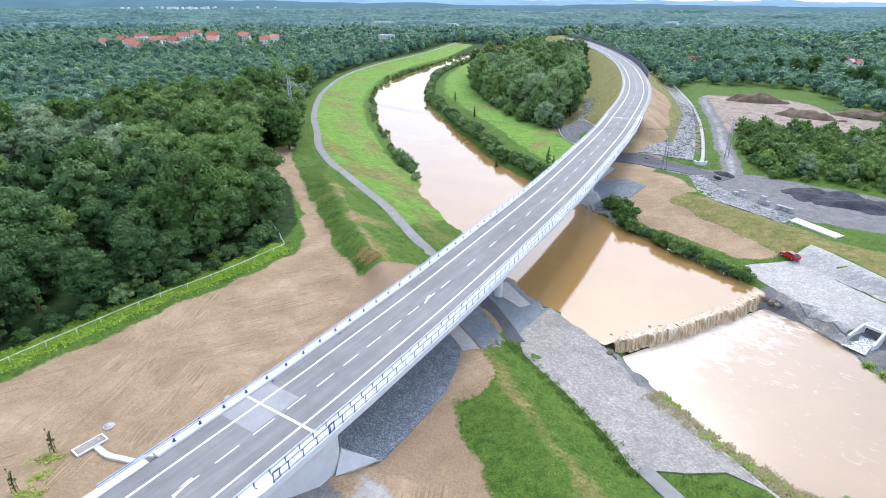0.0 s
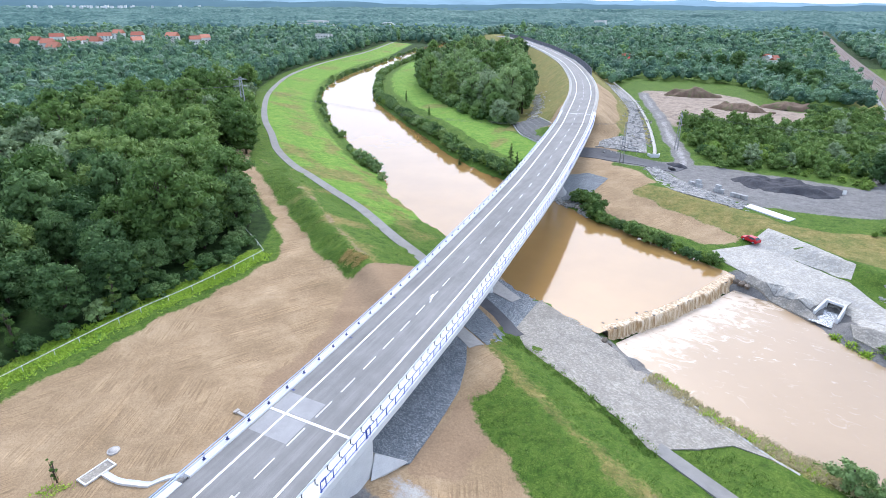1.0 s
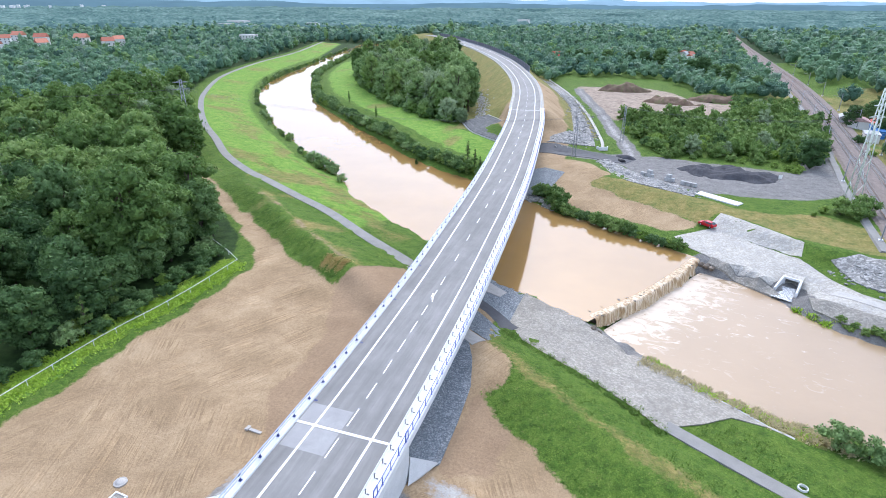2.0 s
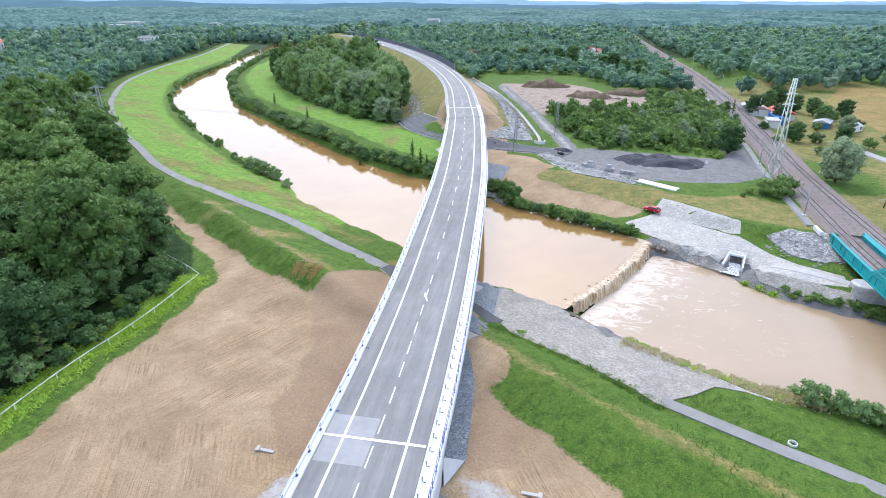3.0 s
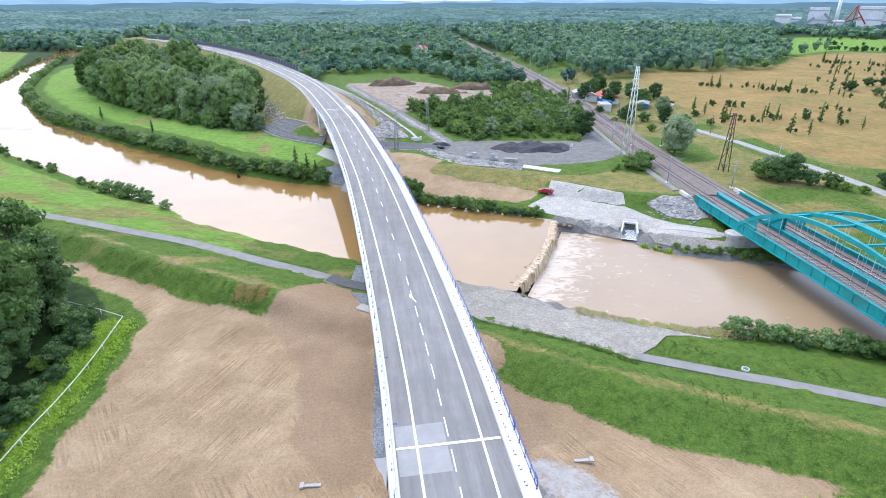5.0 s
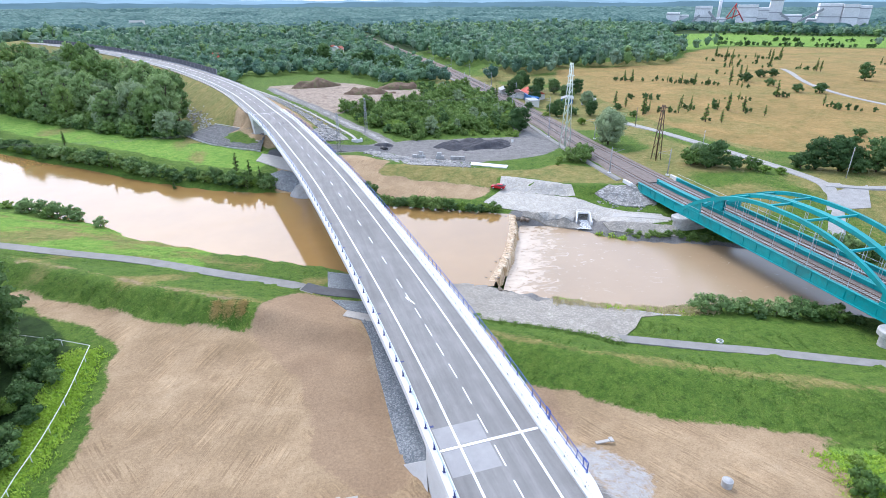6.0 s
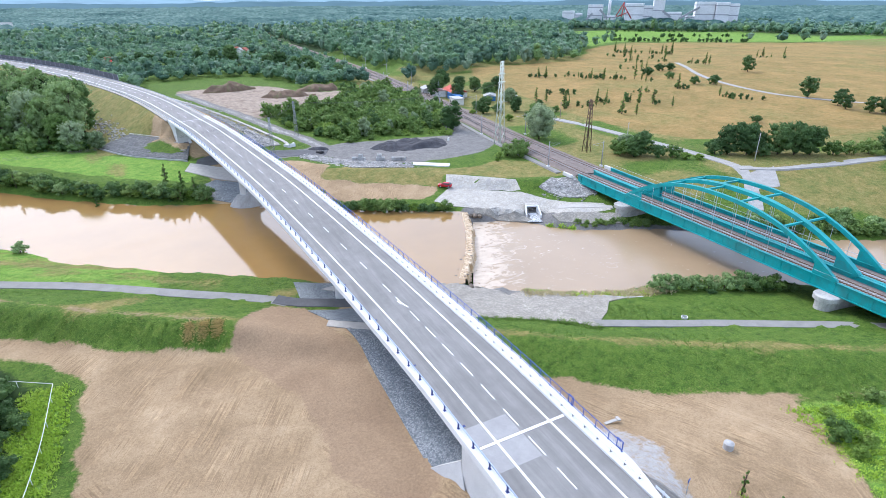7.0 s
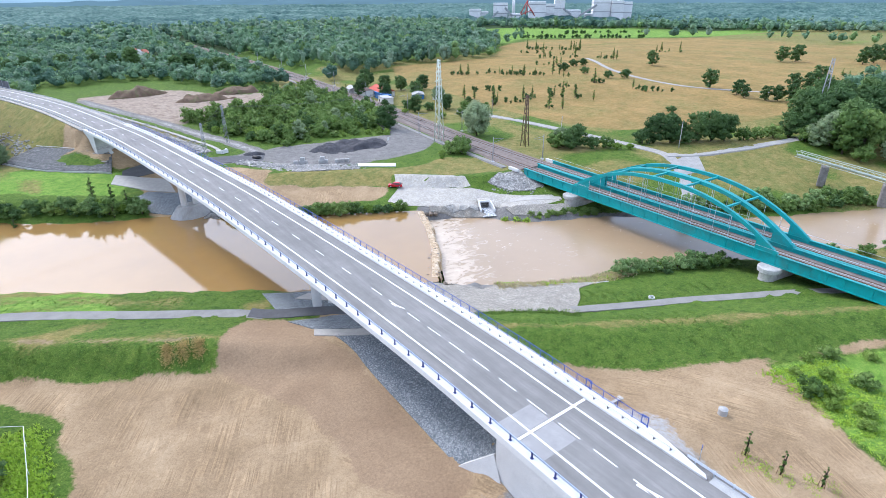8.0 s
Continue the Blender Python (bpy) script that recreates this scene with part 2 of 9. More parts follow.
    lines.append(spline([(-57, 258, 1), (-53, 249, 1), (-42, 229.5, 1), (-25, 213.5, 0.8)]))
    lines.append(spline([(-46, 262, 4.4), (-42, 251, 4.4), (-33, 240, 4.4), (-22.5, 225, 4.4)]))
    lines.append(spline([(-16, 47.5, 0.5), (-11, 46, 0.8), (-10.6, 42, 1.8)]))
    lines.append(spline([(11, 47.5, 0.2), (5.4, 46.5, 0.8), (5.2, 42, 1.8)]))
    for row in ([(57.6, 127.2), (56.5, 124.8), (55.6, 122.2)], [(59.4, 126.2), (58.3, 124), (57.4, 121.2)]):
        lines.append(at_z(spline(row, 0.5), -5.3))
    pts = np.vstack(lines)
    grid = None
    for s in (32.0, 16.0, 8.0, 4.0, HS):
        nx, ny = int((HX1 - HX0) / s) + 1, int((HY1 - HY0) / s) + 1
        gx, gy = np.meshgrid(HX0 + s * np.arange(nx), HY0 + s * np.arange(ny), indexing="ij")
        tot, num = np.zeros((nx, ny)), np.zeros((nx, ny))
        ix, iy = np.rint((pts[:, 0] - HX0) / s).astype(int), np.rint((pts[:, 1] - HY0) / s).astype(int)
        ok = (ix >= 0) & (iy >= 0) & (ix < nx) & (iy < ny)
        np.add.at(tot, (ix[ok], iy[ok]), pts[ok, 2])
        np.add.at(num, (ix[ok], iy[ok]), 1)
        fixed = num > 0
        if s <= 8:
            wet = [inside(gx, gy, w) for w in (upper_water, lower_water)]
            for w, level, edges in ((wet[0], UPPER, (near_up, far_up)), (wet[1], LOWER, (near_low, far_low))):
                near = np.minimum(to_line(gx, gy, edges[0][::3])[0], to_line(gx, gy, edges[1][::3])[0])
                bed = w & (near > s)
                tot[bed], num[bed] = (level - np.clip(near[bed] * 0.5, 0.3, 2.2)), 1
                fixed |= bed
        known = np.where(fixed, tot / np.maximum(num, 1), 0)
        if grid is None:
            h = np.where(fixed, known, 1.0)
        else:
            fx, fy = (gx - HX0) / last, (gy - HY0) / last
            i, j = np.minimum(fx.astype(int), grid.shape[0] - 2), np.minimum(fy.astype(int), grid.shape[1] - 2)
            u, v = fx - i, fy - j
            h = grid[i, j] * (1 - u) * (1 - v) + grid[i + 1, j] * u * (1 - v) + grid[i, j + 1] * (1 - u) * v + grid[i + 1, j + 1] * u * v
            h = np.where(fixed, known, h)
        for _ in range(160 if s > 4 else 90):
            p = np.pad(h, 1, mode="edge")
            h = np.where(fixed, known, 0.25 * (p[2:, 1:-1] + p[:-2, 1:-1] + p[1:-1, 2:] + p[1:-1, :-2]))
        grid, last = h, s
    return grid


LAND = relaxed()


def height(x, y):
    """The height of the land at x, y: numbers or arrays."""
    x, y = np.asarray(x, float), np.asarray(y, float)
    fx, fy = np.clip((x - HX0) / HS, 0, LAND.shape[0] - 1.001), np.clip((y - HY0) / HS, 0, LAND.shape[1] - 1.001)
    i, j = fx.astype(int), fy.astype(int)
    u, v = fx - i, fy - j
    h = LAND[i, j] * (1 - u) * (1 - v) + LAND[i + 1, j] * u * (1 - v) + LAND[i, j + 1] * (1 - u) * v + LAND[i + 1, j + 1] * u * v
    out = np.maximum.reduce([HX0 - x, x - HX1, HY0 - y, y - HY1, np.zeros_like(x)])
    far = np.clip((np.hypot(x, y) - 1500) / 3000, 0, 1)
    return h * np.exp(-out / 600) + (1 - np.exp(-out / 600)) * 5 + far**1.5 * 20


# ---------- small tools ----------
def vnoise(x, y, scale, seed=0):
    """Smooth noise between 0 and 1 over the plan; scale in metres."""
    x, y = np.asarray(x, float) / scale + 37.2 * seed, np.asarray(y, float) / scale + 17.7 * seed
    i, j = np.floor(x), np.floor(y)
    u, v = x - i, y - j
    u, v = u * u * (3 - 2 * u), v * v * (3 - 2 * v)

    def rnd(a, b):
        s = np.sin(a * 127.1 + b * 311.7) * 43758.5453
        return s - np.floor(s)

    return rnd(i, j) * (1 - u) * (1 - v) + rnd(i + 1, j) * u * (1 - v) + rnd(i, j + 1) * (1 - u) * v + rnd(i + 1, j + 1) * u * v


def mesh_of(name, verts, faces, material=None, smooth=False):
    me = bpy.data.meshes.new(name)
    me.from_pydata([tuple(map(float, v)) for v in verts], [], [tuple(map(int, f)) for f in faces])
    if material:
        me.materials.append(material)
    if smooth:
        me.polygons.foreach_set("use_smooth", [True] * len(me.polygons))
    me.update()
    return me


def thing(name, label, category, group="", kind="", at=(0, 0, 0), turn=0.0):
    """An empty at a thing's base, that its parts hang on."""
    ob = new(name)
    ob.matrix_world = pose(*at, 0, 0, turn)
    return tagged(ob, label, category, group, kind)


def part(name, me, parent, label="", m=None):
    """A mesh as one part of a thing, in the thing's own space."""
    ob = new(name, me)
    ob.parent = parent
    if m is not None:
        ob.matrix_local = m
    return tagged(ob, label) if label else ob


def boxes(name, specs, material, bevel=0.0):
    """A mesh of boxes: each (x, y, z of the middle, sizes, turn about z in degrees)."""
    bm = bmesh.new()
    for c, size, turn in specs:
        bmesh.ops.create_cube(bm, size=1, matrix=pose(*c, 0, 0, turn) @ Matrix.Diagonal((*size, 1)))
    if bevel:
        bmesh.ops.bevel(bm, geom=bm.edges[:], offset=bevel, segments=1, affect="EDGES")
    me = bpy.data.meshes.new(name)
    bm.to_mesh(me)
    bm.free()
    me.materials.append(material)
    return me


def swept(name, line, profile, material, closed=True, smooth=False, caps=True):
    """A mesh with the profile, rows of (right, up), carried along a line of x, y, z."""
    t = np.gradient(line[:, :2], axis=0)
    t /= np.linalg.norm(t, axis=1)[:, None] + 1e-9
    k, n = len(profile), len(line)
    verts = []
    for p, d in zip(line, t):
        verts += [(p[0] + d[1] * r, p[1] - d[0] * r, p[2] + u) for r, u in profile]
    faces = []
    for a in range(n - 1):
        for b in range(k if closed else k - 1):
            c = (b + 1) % k
            faces.append((a * k + b, a * k + c, (a + 1) * k + c, (a + 1) * k + b))
    if closed and caps:
        faces += [tuple(range(k - 1, -1, -1)), tuple((n - 1) * k + b for b in range(k))]
    return mesh_of(name, verts, faces, material, smooth)


def tube(name, points, radius, material, sides=6):
    """A round bar through points in space."""
    p = np.array(points, float)
    verts, faces = [], []
    for i, c in enumerate(p):
        d = Vector(p[min(i + 1, len(p) - 1)] - p[max(i - 1, 0)]).normalized()
        a = d.orthogonal().normalized()
        b = d.cross(a)
        r = radius if np.isscalar(radius) else radius[i]
        verts += [Vector(c) + r * (math.cos(q) * a + math.sin(q) * b) for q in np.arange(sides) * 2 * math.pi / sides]
    for i in range(len(p) - 1):
        for s in range(sides):
            q = (s + 1) % sides
            faces.append((i * sides + s, i * sides + q, (i + 1) * sides + q, (i + 1) * sides + s))
    faces += [tuple(range(sides - 1, -1, -1)), tuple((len(p) - 1) * sides + s for s in range(sides))]
    return mesh_of(name, verts, faces, material, True)


def joined(name, meshes, materials=None):
    """Several meshes as one."""
    bm = bmesh.new()
    for me in meshes:
        bm.from_mesh(me)
    out = bpy.data.meshes.new(name)
    bm.to_mesh(out)
    bm.free()
    for m in materials or [meshes[0].materials[0]]:
        out.materials.append(m)
    for me in meshes:
        bpy.data.meshes.remove(me)
    return out


def draped(name, poly, lift, thick, material, step=1.0, jag=0.0):
    """A slab over the land inside a plan outline: its top lifted, its rim going down."""
    poly = np.asarray(poly, float)[:, :2]
    bm = bmesh.new()
    ring = [bm.verts.new((x, y, 0)) for x, y in poly]
    bm.faces.new(ring)
    for axis in (0, 1):
        lo, hi = poly[:, axis].min(), poly[:, axis].max()
        for c in np.arange(lo + step, hi, step):
            co, no = [0, 0, 0], [0, 0, 0]
            co[axis], no[axis] = c, 1
            bmesh.ops.bisect_plane(bm, geom=bm.verts[:] + bm.edges[:] + bm.faces[:], plane_co=co, plane_no=no)
    bm.normal_update()
    if bm.faces and sum(f.normal.z for f in bm.faces) < 0:
        bmesh.ops.reverse_faces(bm, faces=bm.faces[:])
    rim = [e for e in bm.edges if e.is_boundary]
    made = bmesh.ops.extrude_edge_only(bm, edges=rim)
    low = {v for v in made["geom"] if isinstance(v, bmesh.types.BMVert)}
    for v in bm.verts:
        h = float(height(v.co.x, v.co.y))
        v.co.z = h + (lift if v not in low else lift - thick) + (jag * (vnoise(v.co.x, v.co.y, 0.7, 5) - 0.5) if v not in low else 0)
    me = bpy.data.meshes.new(name)
    bmesh.ops.recalc_face_normals(bm, faces=bm.faces[:])
    bm.to_mesh(me)
    bm.free()
    me.materials.append(material)
    return me


def sub(line, y0, y1):
    return line[(line[:, 1] >= y0) & (line[:, 1] <= y1)]


# ---------- ground ----------
def steps(a, b, d):
    return np.linspace(a, b, max(2, int(round((b - a) / d)) + 1))[:-1]


def outward(start, first, end):
    out, x, d = [], start, first
    while abs(x) < abs(end):
        out.append(x)
        x += d
        d *= 1.17
    return np.array(out + [end])


gxs = np.r_[outward(-460, -6, -4700)[::-1][:-1], steps(-460, -130, 4), steps(-130, -72, 1.6), steps(-72, 100, 0.95), steps(100, 190, 1.6), steps(190, 360, 4), outward(360, 6, 4700)]
gys = np.r_[outward(-160, -8, -2500)[::-1][:-1], steps(-160, 22, 5), steps(22, 190, 0.95), steps(190, 270, 1.4), steps(270, 800, 4.4), outward(800, 6, 4800)]
GX, GY = np.meshgrid(gxs, gys, indexing="ij")
WX = GX + 1.6 * (vnoise(GX, GY, 4, 1) - 0.5) + 0.9 * (vnoise(GX, GY, 1.3, 2) - 0.5)
WY = GY + 1.6 * (vnoise(GX, GY, 4, 3) - 0.5) + 0.9 * (vnoise(GX, GY, 1.3, 4) - 0.5)


def near_line(line, width, soft=0.8):
    d = to_line(WX, WY, line[::2])[0]
    return np.clip((width - d) / soft + 0.5, 0, 1)


soil_field = np.vstack([[(-50, -150), (-51.5, 30), (-50.5, 45), (-50, 62), (-49, 78), (-49.5, 90), (-55, 98), (-62, 104), (-84, 121), (-112, 135), (-130, 155), (-127, 161), (-108, 143), (-84, 125)],
                        toe_up[:, :2], [(-24, 92), (-25.5, 97), (-19, 102), (-8, 93), (-8, 118), (2, 106), (4, 79), (8.5, 75.5), (9, 70)], toe_down[:60, :2],
                        [(40, 41), (38, 36), (33, 28), (28, 20), (22, -30), (20, -150)]])
bank_soil = [(-22, 176), (-8, 164.5), (6, 159), (20, 154), (34, 148), (37, 150), (41.3, 153.8), (30, 162), (11.2, 176.2), (14.9, 183), (17, 186), (7.7, 200), (-7, 204), (-20, 206)]
olive_strip = [(11.2, 176.2), (14.9, 183), (32.4, 177), (40.4, 170), (50, 165), (61, 161), (70, 152), (72, 141), (62.8, 145), (53, 155), (46.4, 160), (41.3, 154), (30, 162)]
spoil = [(-17, 378), (-18, 389), (-4, 392), (27, 395), (40, 383), (50, 356), (62, 350), (96, 346), (102, 334), (93, 300), (60, 312), (48, 306), (22, 294), (12.7, 280), (4, 300), (-5, 328)]
bridge_fill = [(-28.7, 95.5), (-29.4, 88.8), (-25.5, 78), (-22, 69.8), (-22.1, 63.6), (-21.6, 54.7), (-17.5, 48.5), (-12, 48), (-11.5, 61), (-11.5, 79), (-13, 87), (-14, 100), (-18.4, 104)]
foot_track = spline([(-110, 149), (-92, 138), (-67.1, 122.4), (-57.5, 115.2), (-46.5, 106.9), (-35, 98.7), (-28.7, 94.5)], 1.0)
straw_field = [(146, 235), (141, 207), (143, 172), (150, 152), (180, 130), (230, 124), (300, 136), (420, 140), (560, 150), (680, 190), (690, 300), (650, 420), (560, 470), (470, 530), (368, 464), (289, 384), (238, 382), (190, 390), (158, 330), (152, 270)]
green_field = [(372, 468), (470, 532), (560, 472), (655, 420), (695, 300), (685, 190), (780, 120), (930, 60), (1000, 200), (860, 420), (772, 615), (690, 690), (600, 768), (470, 640)]

soil = inside(WX, WY, soil_field) | inside(WX, WY, bank_soil)
soil = soil.astype(float)
rd = to_line(GX, GY, ROAD[::3])[0]
soil = np.maximum(soil, ((rd < 15 + 3 * vnoise(GX, GY, 9, 8)) & (GY > 204) & (GY < 330) & (GX > np.interp(GY, ROAD[:, 1], ROAD[:, 0]))).astype(float))
soil = np.maximum(soil, inside(WX, WY, [(-36, 242), (-31, 238), (-21, 224), (-17, 222), (-19, 236), (-27, 262)]) * 1.0)
soil = np.maximum(soil, inside(WX, WY, [(-38, 240), (-30, 229), (-24, 216), (-15, 213), (-14, 226), (-24, 240), (-31, 246)]) * 1.0)
soil = np.maximum(soil, inside(WX, WY, [(-27.3, 94.2), (-29.9, 89.4), (-24, 82), (-12, 74), (-8, 88), (-19, 99), (-23.5, 97)]) * 1.0)
gravel = np.maximum.reduce([near_line(haul_road, 5.4, 2.0), near_line(haul_lane, 3.2, 1.2), near_line(spline([(70, 185), (76, 200), (74, 190)]), 6, 3),
                            ((rd < 10 + 5 * vnoise(GX, GY, 5, 9)) & (GY < 45) & (GY > -140)) * 0.8])
gravel = np.maximum.reduce([gravel, near_line(far_low[:34], 3.2, 1.2), near_line(near_low[:10], 2.4, 1.0), near_line(spline([(59.5, 129), (57.5, 124), (56, 120)], 1.0), 4.5, 1.0)])
gravel = np.maximum(gravel, inside(WX, WY, [(22, 214), (34, 216), (52, 211), (72, 207), (77, 196), (62, 182), (40, 184), (28, 198)]) * 1.0)
gravel = np.maximum(gravel, inside(WX, WY, [(17, 215), (30, 203), (39, 206), (46, 200), (62, 196), (72, 196), (60, 176), (50, 177), (41, 176), (30, 188), (20, 200), (9, 210)]) * 1.0)
straw = inside(WX, WY, straw_field).astype(float) * np.clip(0.3 + 0.75 * vnoise(GX, GY, 45, 11) + 0.4 * vnoise(GX, GY, 11, 13) + 0.3 * (GX < 330), 0, 1)
pink = inside(WX, WY, spoil).astype(float)
olive = np.clip(np.maximum(inside(WX, WY, olive_strip) * 1.0, ((rd < 30) & (GY > 235)) * 0.9), 0, 1)
olive = np.maximum(olive, inside(WX, WY, [(62, 146), (72, 141), (80, 138), (85, 152), (72, 166), (60, 162)]) * 0.85)
olive = np.maximum(olive, near_line(offset(crest_down, -0.5), 1.3, 1.0) * 0.75)
olive = np.maximum(olive, near_line(offset(crest_down, -3.2), 0.5, 1.0) * 0.6)
olive = np.maximum(olive, np.clip(vnoise(GX, GY, 6, 17) * 1.6 - 0.95, 0, 0.7) * near_line(crest_down, 14, 4))
olive = np.maximum(olive, near_line(offset(crest_up, -0.8), 1.0, 0.8) * 0.8)
olive = np.maximum(olive, np.clip(vnoise(GX, GY, 14, 12) * 1.5 + 0.05, 0, 0.85) * (GX > 90) * (GY < 420))
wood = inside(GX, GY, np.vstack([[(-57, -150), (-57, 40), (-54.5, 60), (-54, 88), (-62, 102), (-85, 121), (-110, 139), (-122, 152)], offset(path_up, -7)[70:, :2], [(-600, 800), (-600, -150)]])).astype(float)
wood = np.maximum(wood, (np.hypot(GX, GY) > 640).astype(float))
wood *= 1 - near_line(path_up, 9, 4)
meadow = np.clip(near_line(offset(path_up, 12), 13, 4) * (GX < -38), 0, 1)
meadow = np.maximum(meadow, inside(WX, WY, np.vstack([offset(far_up, 14)[40:260, :2], offset(far_up, 34)[40:260, :2][::-1]])) * 1.0)
meadow = np.maximum(meadow, inside(WX, WY, [(38, 40), (34, 30), (30, 20), (60, 0), (60, 30), (46, 38)]) * 1.0)
meadow = np.maximum(meadow, near_line(spline([(-56.5, 20), (-56.4, 50), (-55.8, 61.5), (-54.8, 68), (-54.2, 77), (-54.2, 89)]), 2.6, 1.2))


def far_field(x, y):
    """Open fields far out on the plain."""
    out = np.zeros(np.shape(x), bool)
    for cx, cy, rx, ry in ((-1240, 2720, 240, 330), (1230, 2500, 330, 300), (-625, 1480, 90, 90), (-20, 2050, 150, 130), (-530, 2650, 130, 260), (620, 1500, 200, 140)):
        out |= ((x - cx) / rx) ** 2 + ((y - cy) / ry) ** 2 < 1
    return out


fill = np.maximum(inside(WX, WY, bridge_fill), inside(WX, WY, [(5, 50), (5, 66), (9.5, 70), (13, 62), (11, 52)])) * 1.0
trodden = np.maximum(near_line(foot_track, 0.55, 0.7), near_line(offset(crest_down, -1.2)[:70], 0.5, 0.7) * 0.8)
fields = far_field(GX, GY)
olive = np.maximum(olive, np.clip(vnoise(GX, GY, 8, 14) * 1.5 + vnoise(GX, GY, 26, 15) * 0.6 - 0.92, 0, 0.6) * (meadow > 0.3) * (GX < -30))
olive = np.maximum(olive, near_line(offset(crest_down, -1.2)[:70], 0.9, 1.3) * np.clip(0.25 + vnoise(GX, GY, 3, 51) * 0.7, 0, 0.8))
olive = np.maximum(olive, np.clip(vnoise(GX, GY, 5, 18) * 1.3 + vnoise(GX, GY, 15, 19) * 0.7 - 0.75, 0, 0.75) * near_line(path_up, 16, 6) * (GX > -75))
for o, w in ((4.2, 0.6), (7.5, 1.1), (10.5, 0.8), (15, 1.5), (18.5, 0.8), (22, 1.2)):
    olive = np.maximum(olive, near_line(offset(path_up, o), w, 1.2) * np.clip(vnoise(GX, GY, 16, 16 + int(o)) * 1.9 - 0.25, 0, 0.85) * (GX < -30))
olive = np.maximum(olive, inside(WX, WY, [(29, 91.5), (35.4, 89.5), (42, 86), (50, 82), (56, 79), (52, 75.5), (46, 79), (38.5, 84), (31, 89.2)]) * 0.9)
straw = np.maximum(straw, fields * (GY > 1000) * 0.9)
meadow = np.maximum(meadow, np.maximum(fields * (GY <= 1000), inside(WX, WY, green_field)) * 0.8)
wood *= 1 - np.maximum.reduce([fields, straw, inside(GX, GY, green_field)])



def soft(mask, turns=2):
    """The mask with its edges spread over a few cells."""
    m = np.asarray(mask, float)
    for _ in range(turns):
        for axis in (0, 1):
            m = 0.5 * m + 0.25 * (np.roll(m, 1, axis) + np.roll(m, -1, axis))
    return m


pale = inside(WX, WY, [(4, 50), (8, 50.5), (12, 48), (16, 44.3), (15.8, 41), (13.2, 38), (12, 32), (9.5, 24), (7.4, 28), (6.6, 40)]) * 0.62
pale = np.maximum(pale, inside(WX, WY, [(-16.8, 44.5), (-15.2, 46.8), (-12, 47.5), (-11.5, 38), (-13, 29), (-15, 34)]) * 0.62)
pale = np.maximum(pale, near_line(haul_lane, 2.0, 1.0) * 0.6)
soil, straw, pink, olive, wood, meadow, gravel, pale, fill = (soft(q) for q in (soil, straw, pink, olive, wood, meadow, gravel, pale, fill))
trodden = soft(trodden, 1)
GZ = height(GX, GY)
rough_amp = 0.10 + 0.12 * wood - 0.04 * gravel
GZ = GZ + rough_amp * (vnoise(GX, GY, 2.2, 31) - 0.5) + 0.25 * (vnoise(GX, GY, 11, 32) - 0.5) * (1 - gravel) * (np.minimum(rd, 20) > 8)


